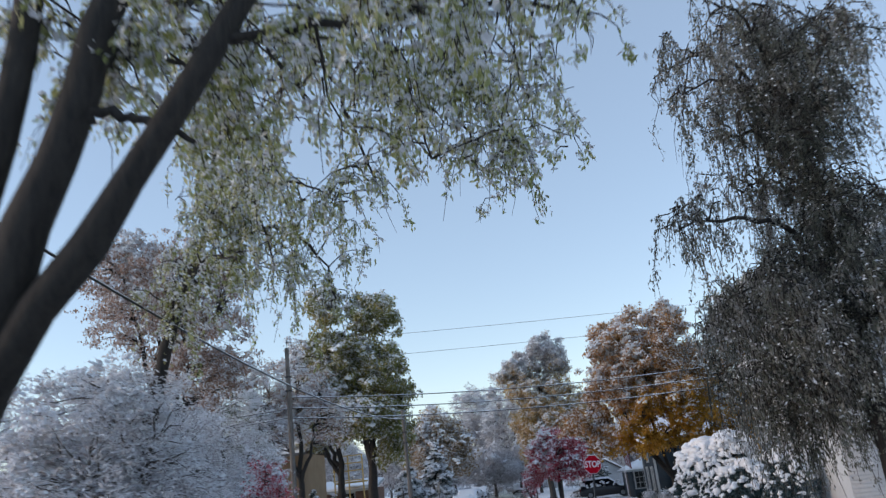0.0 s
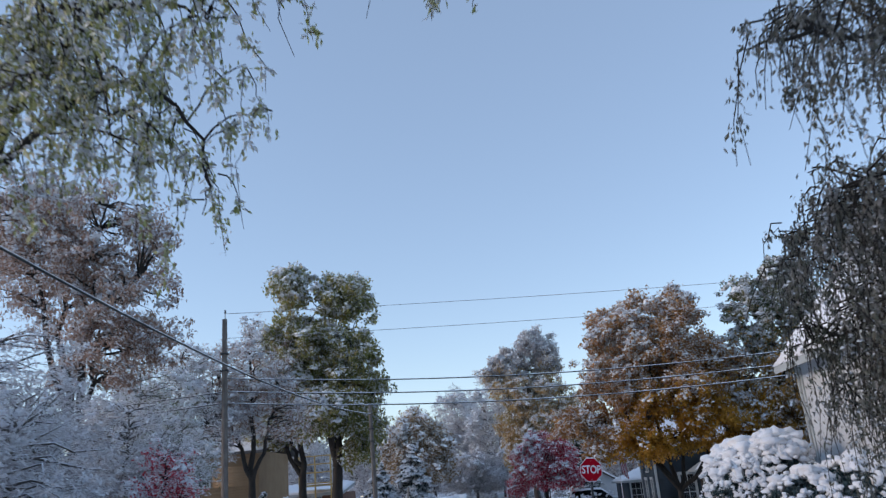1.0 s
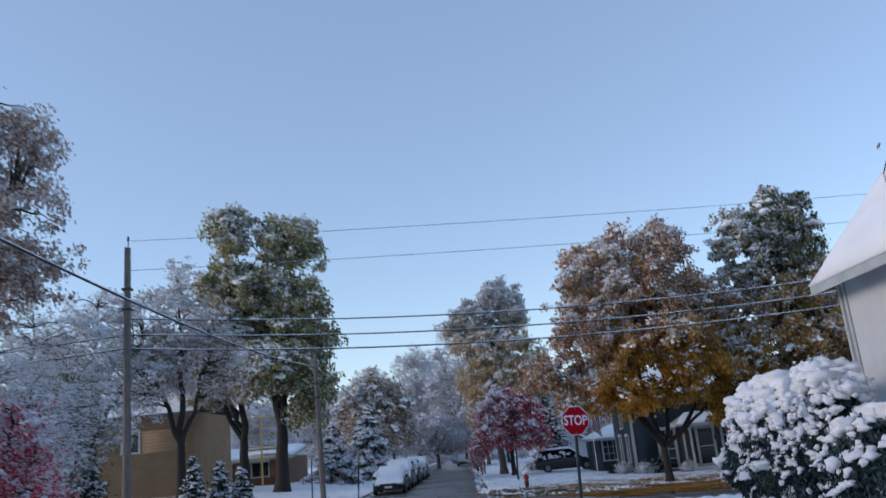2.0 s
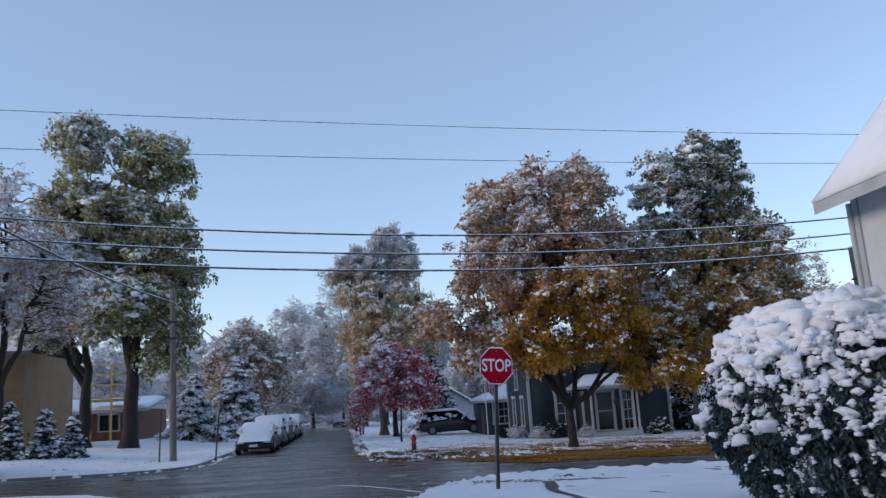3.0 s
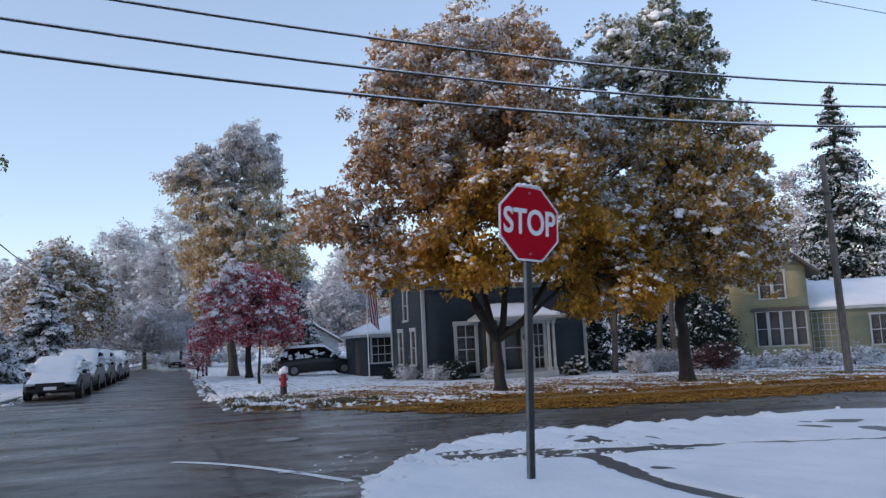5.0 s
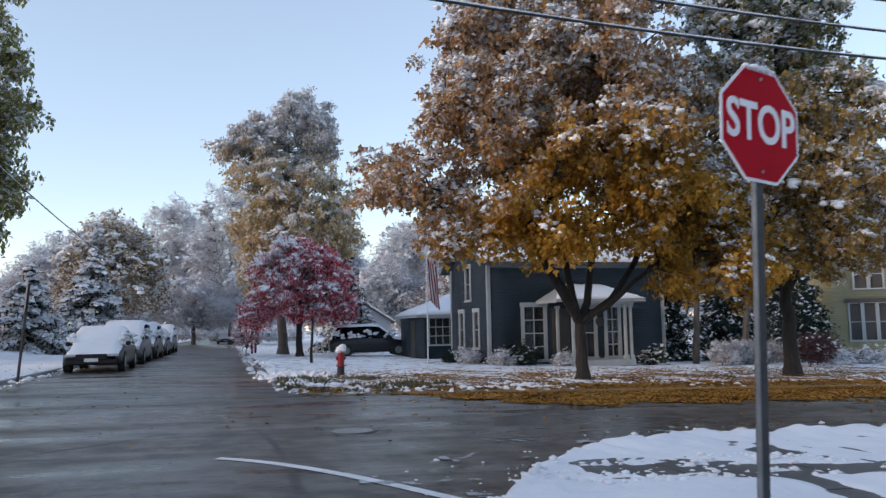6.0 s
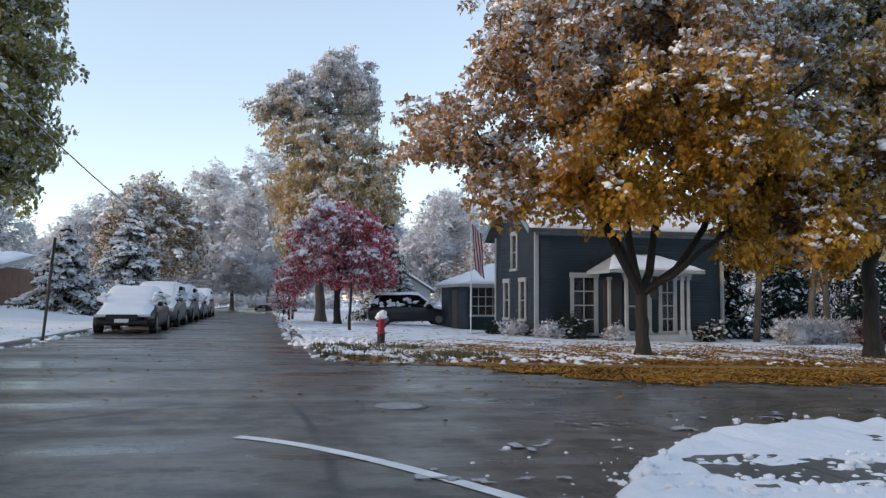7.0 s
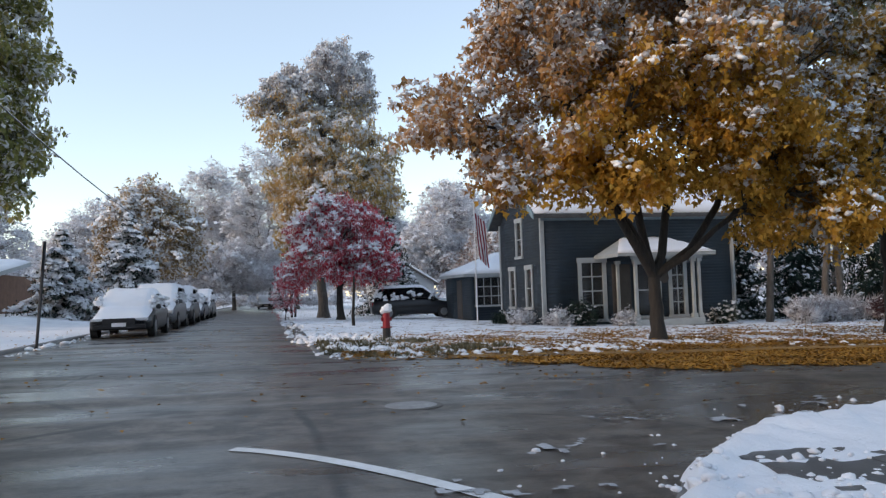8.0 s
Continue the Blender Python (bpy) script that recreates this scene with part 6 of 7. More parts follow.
def street_sign_back(x, y, h, label, plate, yaw=20, lean=1.2):
    z = on_lawn(x, y)
    th = empty("road_sign", pose(x, y, z, 0, lean, 0) @ pose(0, 0, 0, 0, 0, yaw), label, "road sign")
    part("post", rod((0, 0, -0.3), (0, 0, h), 0.035, 0.035, 8), DARK_STEEL, th)
    if plate:
        part("sign_plate", box(-0.3, 0.3, 0.035, 0.045, h - 0.72, h - 0.02, 0.004), STEEL, th, "bare grey back of the plate")
    return th


street_sign_back(-1.27, 52.6, 2.55, "thin leaning sign post with its plate edge-on", True, 101, 4.3)
street_sign_back(-3.5, 52.6, 2.1, "thin bare sign post in the snow", False)


# utility poles and wires
def pole(x, y, h, lean, label, arm=False):
    z = on_lawn(x, y) if road_sd(*UV(x, y)) > 0 else float(gz(x, y))
    th = empty("utility_pole", pose(x, y, z, 0, lean, 0), label, "utility pole")
    V, F = tubes([(np.array([(0, 0, s) for s in np.linspace(-0.3, h, 9)]), np.linspace(0.15, 0.105, 9))], 12)
    part("shaft", mesh_np("shaft", V, [F, np.array([[8 * 12 + k for k in range(12)]])], POLE_WOOD, True), None, th, "grey weathered timber shaft")
    if arm:
        part("pin", rod((0.02, 0, h), (0.02, 0, h + 0.28), 0.02, 0.02, 6), STEEL, th)
        part("insulator", rod((0.02, 0, h + 0.26), (0.02, 0, h + 0.4), 0.045, 0.03, 8), DARK_STEEL, th)
    for zz in (h - 1.5, h - 2.2):
        part("bracket", box(-0.16, 0.16, -0.13, 0.13, zz, zz + 0.07, 0.01), DARK_STEEL, th)
    return th


pole(-7.75, 38.8, 9.5, -0.3, "tall weathered utility pole on the near corner", True)
pole(-3.0, 53.0, 7.3, -0.6, "slim utility pole on the far corner")
pole(27.0, 47.6, 8.2, -1.5, "leaning utility pole on the far verge of the side street")
pole(47.0, 39.6, 12.5, 0.5, "utility pole down the side street", True)


def wire(name, a, b, sag, r, label, mat=None):
    p = curve_pts(a, b, -sag, 40)
    ob = empty(name, pose(*p[0]), label, "cable")
    V, F = tubes([(p - p[0], np.full(40, r))], 6)
    part("strand", mesh_np("strand", V, [F], mat or WIRE, True), None, ob)
    q = p.copy()
    q[:, 2] += r * 0.8
    rr = r * (0.85 + 0.2 * np.sin(np.arange(40) * 2.1))
    V, F = tubes([(q - p[0], rr)], 6)
    part("snow", mesh_np("snow", V, [F], SNOW, True), None, ob, "line of snow along the top")
    return ob


for dz, r in ((0.0, 0.022), (0.48, 0.020), (1.02, 0.020)):
    wire("overhead_cable", (-7.7, 38.9, 6.42 + dz), (47.0, 39.3, 10.65 + dz), 2.5, r, "thick black cable crossing the street, topped with snow")
for z0, z1 in ((10.15, 10.9), (9.1, 9.9)):
    wire("power_line", (-7.7, 38.8, z0), (47.0, 40.0, z1), 0.5, 0.008, "thin power line high over the street")
wire("overhead_cable", (-7.7, 38.8, 6.45), (-60, 42.0, 8.0), 1.2, 0.02, "thick black cable running on along the side street")
wire("overhead_cable", (-7.7, 38.8, 6.9), (-60, 42.0, 8.6), 1.2, 0.02, "thick black cable running on along the side street")
wire("overhead_cable", (-7.6, 2.0, 8.2), (-3.05, 53.0, 6.95), 1.25, 0.026, "heavy snow-topped cable strung along the hill")
wire("overhead_cable", (-3.05, 53.0, 6.95), (2.5, 112.0, 6.5), 1.1, 0.02, "cable running on along the street ahead")

# fire hydrant with a snow cap
hx, hy = 6.95, 51.4
hyd = empty("fire_hydrant", pose(hx, hy, on_lawn(hx, hy)), "red and black fire hydrant capped with snow", "hydrant")
part("base", rod((0, 0, -0.05), (0, 0, 0.32), 0.105, 0.10, 14), BLACK, hyd, "black lower barrel")
bm = rod((0, 0, 0.3), (0, 0, 0.68), 0.095, 0.09, 14)
rod((0, 0, 0.3), (0, 0, 0.33), 0.14, 0.14, 14, bm)
part("barrel", bm, HYD_RED, hyd, "red upper barrel")
bm = bmesh.new()
for s in (-1, 1):
    rod((0.07 * s, 0, 0.52), (0.13 * s, 0, 0.52), 0.045, 0.05, 10, bm)
part("outlet", bm, HYD_RED, hyd)
V, F = lumps_np(np.array([(0, 0, 0.76), (0.05, 0.02, 0.84), (-0.06, 0, 0.72)]), [0.13, 0.095, 0.09], np.random.default_rng(5), 3, 0.12, 0.8)
part("snow", mesh_np("snow", V, [F], SNOW, True), None, hyd, "round cap of snow")

# flagpole with a furled flag
fx, fy = 12.75, 60.7
flag = empty("flagpole", pose(fx, fy, on_lawn(fx, fy)), "slim white flagpole with a limp red and white striped flag", "flagpole")
part("pole", rod((0, 0, -0.1), (0, 0, 5.2), 0.028, 0.02, 8), SIGN_WHITE, flag)
FLAG_RED = rough_paint("flag_red_cloth", (0.24, 0.014, 0.03), (0.36, 0.024, 0.045), 6.0, 0.85, 0.1)
FLAG_PALE = rough_paint("damp_pale_cloth", (0.4, 0.36, 0.38), (0.6, 0.56, 0.58), 6.0, 0.85, 0.1)
for k in range(7):
    s = np.linspace(0, 1, 14)
    x0 = 0.03 + 0.055 * k
    pts = np.stack([x0 + 0.02 * np.sin(6 * s + k) + 0.16 * s, 0.03 * np.sin(5 * s + 0.9 * k), 4.35 - 1.85 * s - 0.05 * k], 1)
    a = np.concatenate([pts, pts + (0.062 if k % 2 == 0 else 0.05, 0.012 * (-1) ** k, -0.01)])
    i = np.arange(13)
    part("stripe", mesh_np("stripe", a, [np.stack([i, i + 1, i + 15, i + 14], 1)], FLAG_RED if k % 2 == 0 else FLAG_PALE, True), None, flag)

# manhole cover
mx, my = W(3.07, -1.95)
mz = float(gz(mx, my) + crown_h(*UV(mx, my)))
man = empty("manhole_cover", pose(mx, my, mz), "round cast-iron manhole cover set in the asphalt", "manhole cover")
bm = bmesh.new()
for k in range(24):
    a0, a1 = k * math.pi / 12, (k + 1) * math.pi / 12
    q = [bm.verts.new((r * math.cos(a), r * math.sin(a), z)) for r, a, z in ((0.33, a0, 0.0), (0.33, a1, 0.0), (0.315, a1, 0.006), (0.315, a0, 0.006), (0.262, a1, 0.006), (0.262, a0, 0.006))]
    bm.faces.new(q[:4])
    bm.faces.new((q[3], q[2], q[4], q[5]))
part("ring", bm, IRON, man, "iron frame ring")
part("lid", rod((0, 0, -0.02), (0, 0, 0.009), 0.265, 0.265, 28), rough_paint("wet_iron_lid", (0.16, 0.16, 0.16), (0.34, 0.34, 0.345), 9, 0.45, 0.6, 0.3), man, "wet pale lid")


# ---- parked vehicles ----
def car_paint(name, c):
    m, nt, b = shader(name)
    r = ramp(nt, noise_tex(nt, 3.0, 4), [(0.3, tuple(v * 0.85 for v in c)), (0.7, c)])
    nt.links.new(r.outputs[0], b.inputs["Base Color"])
    b.inputs["Roughness"].default_value = 0.4
    b.inputs["Coat Weight"].default_value = 0.15
    return m


CAR_BLACK = car_paint("black_car_paint", (0.012, 0.013, 0.016))
CAR_GREY = car_paint("grey_car_paint", (0.10, 0.105, 0.115))
CAR_BLUE = car_paint("dark_blue_car_paint", (0.02, 0.03, 0.055))
CAR_WHITE = car_paint("silver_car_paint", (0.45, 0.46, 0.48))
AUTO_GLASS = rough_paint("dark_car_glass", (0.008, 0.01, 0.012), (0.02, 0.022, 0.026), 4.0, 0.08, 0.0)
LAMP = rough_paint("clear_headlamp", (0.35, 0.36, 0.38), (0.6, 0.62, 0.64), 20.0, 0.12, 0.0)
TAIL = rough_paint("red_tail_lamp", (0.2, 0.008, 0.01), (0.32, 0.015, 0.02), 8.0, 0.2, 0.0)


def loft(rows):
    """Cross-sections (x, half width low, half width high, z low, z waist, z top) along the length into a closed body."""
    V, F = [], []
    for x, wl, wh, zl, zm, zt in rows:
        ring = [(x, -wl * 0.92, zl), (x, -wl, zl + 0.12), (x, -wl, zm), (x, -wh, zt - 0.05), (x, -wh * 0.8, zt), (x, wh * 0.8, zt), (x, wh, zt - 0.05), (x, wl, zm), (x, wl, zl + 0.12), (x, wl * 0.92, zl)]
        V += ring
    k = 10
    for r in range(len(rows) - 1):
        for j in range(k):
            a, b = r * k + j, r * k + (j + 1) % k
            F.append((a, b, b + k, a + k))
    n = len(rows)
    caps = [tuple(range(k))[::-1], tuple((n - 1) * k + j for j in range(k))]
    return V, F, caps


def lofted(name, rows, mat, parent, label=""):
    V, F, caps = loft(rows)
    me = mesh_np(name, V, [np.array(F), np.array(caps)], mat, False)
    ob = part(name, me, None, parent, label)
    return ob


def car(x, y, yaw, paint, label, suv=False, snow=1.0, seed=0, z=None, group="", length=4.5):
    """A parked car, nose along local +x."""
    rng = np.random.default_rng(seed)
    z = float(gz(x, y)) + 0.0 if z is None else z
    th = empty("parked_suv" if suv else "parked_car", pose(x, y, z, 0, 0, yaw), label, "car", group)
    h = 1.62 if suv else 1.34
    zw = 0.98 if suv else 0.84
    L = length / 2
    w = 0.9
    hood = zw - 0.02
    body = [(-L, w * 0.86, w * 0.8, 0.38, 0.6, zw - 0.12), (-L + 0.12, w * 0.95, w * 0.9, 0.27, 0.6, zw), (-L + 0.9, w, w * 0.95, 0.22, 0.62, zw + 0.03), (0.2, w, w * 0.95, 0.22, 0.62, zw + 0.02),
            (L - 1.25, w, w * 0.94, 0.22, 0.62, hood), (L - 0.35, w * 0.96, w * 0.86, 0.25, 0.58, hood - 0.16), (L - 0.06, w * 0.88, w * 0.78, 0.3, 0.52, hood - 0.27), (L, w * 0.8, w * 0.7, 0.4, 0.5, hood - 0.33)]
    bo = lofted("body", body, paint, th)
    rear = -L + (0.12 if suv else 0.75)
    cab = [(rear, w * 0.86, w * 0.78, zw - 0.02, zw + 0.03, zw + 0.1), (rear + (0.25 if suv else 0.55), w * 0.9, w * 0.72, zw - 0.02, zw + 0.05, h - 0.04), (-0.1, w * 0.92, w * 0.73, zw - 0.02, zw + 0.05, h), (0.35, w * 0.92, w * 0.72, zw - 0.02, zw + 0.05, h - 0.03), (L - 1.15, w * 0.88, w * 0.7, zw - 0.05, zw, zw + 0.06)]
    lofted("cabin_glass", cab, AUTO_GLASS, th, "dark side windows and windscreen")
    roof = [(rear + (0.2 if suv else 0.5), w * 0.74, w * 0.72, h - 0.1, h - 0.05, h + 0.005), (-0.1, w * 0.76, w * 0.74, h - 0.06, h - 0.03, h + 0.03), (0.4, w * 0.75, w * 0.72, h - 0.1, h - 0.06, h + 0.0)]
    lofted("roof", roof, paint, th)
    for s in (-1, 1):
        for xa, xb in ((0.35, L - 1.2), (-0.12, -0.1), (rear + 0.55, rear + 0.05)):
            part("pillar", rod((xa, s * w * 0.74, h - 0.07), (xb, s * w * 0.90, zw + 0.03), 0.035, 0.035, 6), paint, th)
        part("mirror", box(L - 1.45, L - 1.28, s * (w + 0.02) - 0.07, s * (w + 0.02) + 0.07, zw - 0.0, zw + 0.14, 0.03), paint, th)
        part("headlight", box(L - 0.32, L - 0.04, s * 0.62 - 0.17, s * 0.62 + 0.17, hood - 0.36, hood - 0.22, 0.03), LAMP, th)
        part("tail_light", box(-L - 0.015, -L + 0.12, s * 0.66 - 0.12, s * 0.66 + 0.12, zw - 0.3, zw - 0.1, 0.02), TAIL, th)
        for xx in (-L + 0.85, L - 0.85):
            wh = part("wheel", rod((xx, s * (w - 0.2), 0.33), (xx, s * (w + 0.005), 0.33), 0.33, 0.33, 20), RUBBER, th, "black tyre")
            bm = rod((xx, s * (w - 0.02), 0.33), (xx, s * (w + 0.012), 0.33), 0.2, 0.19, 14)
            part("rim", bm, STEEL, wh)
    part("grille", box(L - 0.03, L + 0.012, -0.45, 0.45, 0.42, 0.6, 0.01), BLACK, th, "dark front grille")
    part("bumper", box(L - 0.1, L + 0.02, -0.74, 0.74, 0.28, 0.42, 0.03), BLACK, th)
    part("number_plate", box(L + 0.013, L + 0.024, -0.2, 0.2, 0.36, 0.47), SIGN_WHITE, th, "pale blank plate")
    if snow > 0:
        def cover(name, x0, x1, wid, zf, t, n=26):
            us, vs = np.meshgrid(np.linspace(0, 1, n), np.linspace(-1, 1, 13))
            X = x0 + (x1 - x0) * us
            Y = vs * wid
            e = np.minimum(np.minimum(us, 1 - us) * 9, (1 - np.abs(vs)) * 5).clip(0, 1) ** 0.5
            Z = zf(X) + t * (0.1 + 0.9 * e) + 0.02 * fbm(X * 3, Y * 3, 2.0, seed) * e - 0.05 * (1 - e)
            i = (np.arange(12)[:, None] * n + np.arange(n - 1)[None]).ravel()
            part(name, mesh_np(name, np.stack([X, Y, Z], -1).reshape(-1, 3), [np.stack([i, i + 1, i + n + 1, i + n], 1)], SNOW, True), None, th, "thick blanket of snow")
        xs = [r[0] for r in body]
        tops = [r[5] for r in body]
        cx, ct = [r[0] for r in cab], [r[5] for r in cab]

        def ztop(X):
            return np.maximum(np.interp(X, xs, tops), np.interp(X, cx, ct, left=0, right=0)) + 0.012
        if snow >= 1:
            cover("snow_cover", -L + 0.02, L - 0.05, w * 0.86, ztop, 0.10 * snow, 60)
            for s in (-1, 1):
                rr = rng
                n = 60
                c = np.stack([rr.uniform(-L + 0.2, L - 1.0, n), np.full(n, s * w * 0.86) + rr.normal(0, 0.03, n), zw + rr.uniform(0.0, 0.4, n)], 1)
                V, F = lumps_np(c, rr.uniform(0.05, 0.13, n), rr, 1, 0.2, 0.7)
                part("clinging_snow", mesh_np("clinging_snow", V, [F], SNOW, True), None, th)["kind"] = "stuff"
        else:
            cover("roof_snow", rear + 0.3, 0.55, w * 0.72, ztop, 0.07, 26)
            cover("bonnet_snow", L - 1.15, L - 0.1, w * 0.8, ztop, 0.05, 16)
            for s in (-1, 1):
                n = 60
                c = np.stack([rng.uniform(-L + 0.1, L - 0.6, n), np.full(n, s * w * 0.93), rng.choice([zw + 0.05, zw - 0.02, 0.62, 0.3], n) + rng.normal(0, 0.03, n)], 1)
                V, F = lumps_np(c, rng.uniform(0.03, 0.08, n), rng, 1, 0.2, 0.6)
                part("clinging_snow", mesh_np("clinging_snow", V, [F], SNOW, True), None, th)["kind"] = "stuff"
    return th


for k, (v, paint, suv) in enumerate(((16.6, CAR_BLACK, False), (22.6, CAR_GREY, True), (28.6, CAR_BLACK, True), (34.4, CAR_BLUE, False), (40.2, CAR_GREY, True))):
    x, y = W(-2.62, v)
    car(x, y, -90 - 4.7, paint, "car parked at the kerb under a thick blanket of snow", suv, 1.5, 90 + k, group="snowed-in cars along the left kerb")
x, y = W(1.2, 78)
car(x, y, -90 - 4.7, CAR_WHITE, "car far down the street under snow", False, 1.5, 97)
car(13.0, 71.0, -8, CAR_BLACK, "dark sport utility car covered with snow in the drive", True, 1.0, 98, z=on_lawn(13.0, 71.0))

# ---- woods, shrubs, litter and snow bits ----
rng = np.random.default_rng(200)

# woods in the distance all round
ang = rng.uniform(0, 2 * np.pi, 120000)
rad = rng.uniform(150, 230, len(ang))
top = 13.5 + 3.5 * np.sin(ang * 7) + 2.5 * np.sin(ang * 23 + 1) + 1.5 * np.sin(ang * 61)
zz = rng.uniform(0, 1, len(ang)) ** 0.8 * top
wx, wy = 4 + rad * np.cos(ang), 50 + rad * np.sin(ang)
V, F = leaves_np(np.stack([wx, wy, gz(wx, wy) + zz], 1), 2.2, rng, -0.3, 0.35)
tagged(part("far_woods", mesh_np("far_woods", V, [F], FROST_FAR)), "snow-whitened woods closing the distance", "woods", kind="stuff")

# trees behind the houses
for k, (x, y, h, w, mat, lab) in enumerate((
    (19.5, 90.0, 7.6, 3.0, FROST, "bare white tree behind the corner house"), (24.0, 88.0, 6.6, 2.8, RUSSET, "russet tree under snow behind the corner house"),
    (16.0, 96.0, 6.8, 2.6, RUSSET, "low russet tree under snow"), (30.0, 80.0, 9.0, 3.4, FROST, "bare white tree behind the roofs"),
    (54.0, 73.0, 16.0, 5.0, RUSSET, "brown-grey tree with snow behind the gabled house"), (45.0, 76.0, 15.0, 4.6, BROWN_LEAF, "brown tree dusted with snow behind the gabled house"), (62.0, 68.0, 15.5, 5.0, BROWN_LEAF, "brown tree dusted with snow down the side street"), (38.0, 77.0, 13.0, 4.2, RUSSET, "brown-grey tree with snow behind the gabled house"),
    (-22.0, 92.0, 11.0, 4.0, FROST, "white tree behind the brick building"), (-14.0, 98.0, 10.0, 3.6, FROST, "white tree behind the brick building"), (-9.0, 112.0, 9.0, 3.4, FROST, "white tree far along the street"),
    (-28.0, 80.0, 13.0, 4.4, RUSSET, "tall brownish tree behind the brown house"))):
    tree("bare_tree", x, y, 2.0, [(0, 0, h * 0.72, w * 0.7, w * 0.7, h * 0.26), (-w * 0.5, 0, h * 0.48, w * 0.7, w * 0.7, h * 0.26), (w * 0.5, 0, h * 0.48, w * 0.7, w * 0.7, h * 0.26)],
         0.18, 300, 54, 0.3, mat, BARK_GREY, 14, lab, 210 + k, spread=0.5, snow_size=0.13, droop=0.0, ratio=0.3, z=float(gz(x, y)))
conifer("pine_tree", 47.5, 63.5, 18.5, 4.2, "tall dark pine with snow beyond the gabled house", 230, tiers=34, z=float(gz(47.5, 63.5)), snow=0.7)
for k, (x, y, h, r) in enumerate(((24.6, 60.2, 4.6, 1.7), (27.0, 59.6, 5.2, 1.8), (29.6, 61.5, 4.8, 1.8), (22.9, 62.5, 5.0, 1.5), (29.2, 57.8, 5.6, 1.9), (31.2, 58.6, 4.8, 1.6), (25.4, 64.5, 6.4, 2.0))):
    conifer("yew_tree", x, y, h, r, "dark dense evergreen in shade beside the house", 231 + k, tiers=12, z=float(gz(x, y)), snow=0.25, bare=0.02, group="dark evergreens between the houses")
for k, (x, y) in enumerate(((25.6, 56.4), (27.2, 57.4), (23.4, 57.0))):
    z = float(gz(x, y))
    th = empty("garden_tree", pose(x, y, z), "bare dark trunk among evergreens", "tree", "dark trunks between the houses")
    V, F = tubes([(curve_pts((0, 0, -0.1), (0.2, 0, 5.5), 0, 7, 0.06, rng), np.linspace(0.15, 0.08, 7))], 8)
    part("trunk", mesh_np("trunk", V, [F], BARK_GREY, True), None, th)


def shrub(x, y, r, h, mat, snow, label, seed, name="shrub", leaf=0.09, n=60, ratio=0.45, group="", droop=0.2):
    return tree(name, x, y, h * 0.15, [(0, 0, h * 0.55, r, r, h * 0.42), (-r * 0.4, 0, h * 0.4, r * 0.6, r * 0.7, h * 0.32), (r * 0.4, -r * 0.2, h * 0.4, r * 0.6, r * 0.7, h * 0.32)],
                0.03, n, 36, leaf, mat, BARK, snow * 0.8, label, seed, spread=0.17, snow_size=0.055, ratio=ratio, group=group, droop=droop)


def at_house(u, v):
    p = house.matrix_basis @ Vector((u, v, 0))
    return p.x, p.y


for k, (u, v, r, h, mat, sn, lab) in enumerate((
    (1.15, -0.75, 0.55, 0.95, NEEDLE, 6, "dark evergreen shrub under the tall window"), (0.35, -0.6, 0.5, 0.6, FROST, 16, "small shrub buried in snow by the wall"),
    (2.6, -1.3, 0.35, 0.5, FROST, 14, "small snowy shrub beside the porch"), (-0.5, 0.9, 0.5, 0.55, FROST, 12, "small shrub buried in snow by the wall"),
    (6.6, -1.2, 0.5, 0.75, NEEDLE, 16, "dark shrub with a cap of snow at the porch end"), (-0.6, 2.6, 0.5, 0.5, NEEDLE, 12, "low evergreen by the gable wall"))):
    shrub(*at_house(u, v), r, h, mat, sn, lab, 240 + k)
for k in range(6):
    shrub(23.0 + 0.75 * k + rng.uniform(-0.2, 0.2), 55.4 + rng.uniform(-0.5, 0.5), 0.5, 0.9, FROST, 12, "clump of frosted ornamental grass", 250 + k, "ornamental_grass", 0.22, 50, 0.1, "frosted grasses beside the house", -0.9)
shrub(26.4, 53.8, 1.0, 1.5, leaf_mat("maroon_leaves", [(0.0, (0.035, 0.02, 0.022)), (0.5, (0.10, 0.05, 0.055)), (1.0, (0.24, 0.16, 0.17))], 0.2, dust=0.4), 3, "round maroon shrub beyond the second maple", 260, n=120)
for k, (x, y) in enumerate(((30.2, 54.6), (31.6, 53.9), (33.0, 53.6), (34.6, 53.4), (28.6, 54.8), (36.2, 53.8))):
    shrub(x, y, 0.7, 0.75 + 0.2 * (k % 2), FROST, 14, "low snowy shrub before the gabled house", 262 + k, group="snowy shrubs before the gabled house")
# saplings and small stems by the red tree
for k, (x, y, h) in enumerate(((8.0, 61.5, 0.7), (7.2, 75.5, 1.5), (7.6, 77.5, 1.6))):
    z = on_lawn(x, y)
    th = empty("sapling", pose(x, y, z), "thin young trunk on the verge", "tree", "young trunks on the verge")
    V, F = tubes([(curve_pts((0, 0, -0.05), (0.05, 0, h + 1.2), 0, 5, 0.02, rng), np.linspace(0.07, 0.04, 5))], 7)
    part("trunk", mesh_np("trunk", V, [F], BARK, True), None, th)
shrub(6.6, 73.0, 0.8, 2.6, RED, 4, "small bright red shrub behind the verge", 270, n=70)
# snow heaps and low shrubs at the street's end
for k in range(9):
    x, y = W(-6 + 1.9 * k + rng.uniform(-0.5, 0.5), 92 + rng.uniform(-4, 6))
    shrub(x, y, 1.1, 1.6, FROST, 20, "low thicket white with snow at the street's end", 280 + k, leaf=0.16, group="white thicket at the street's end")


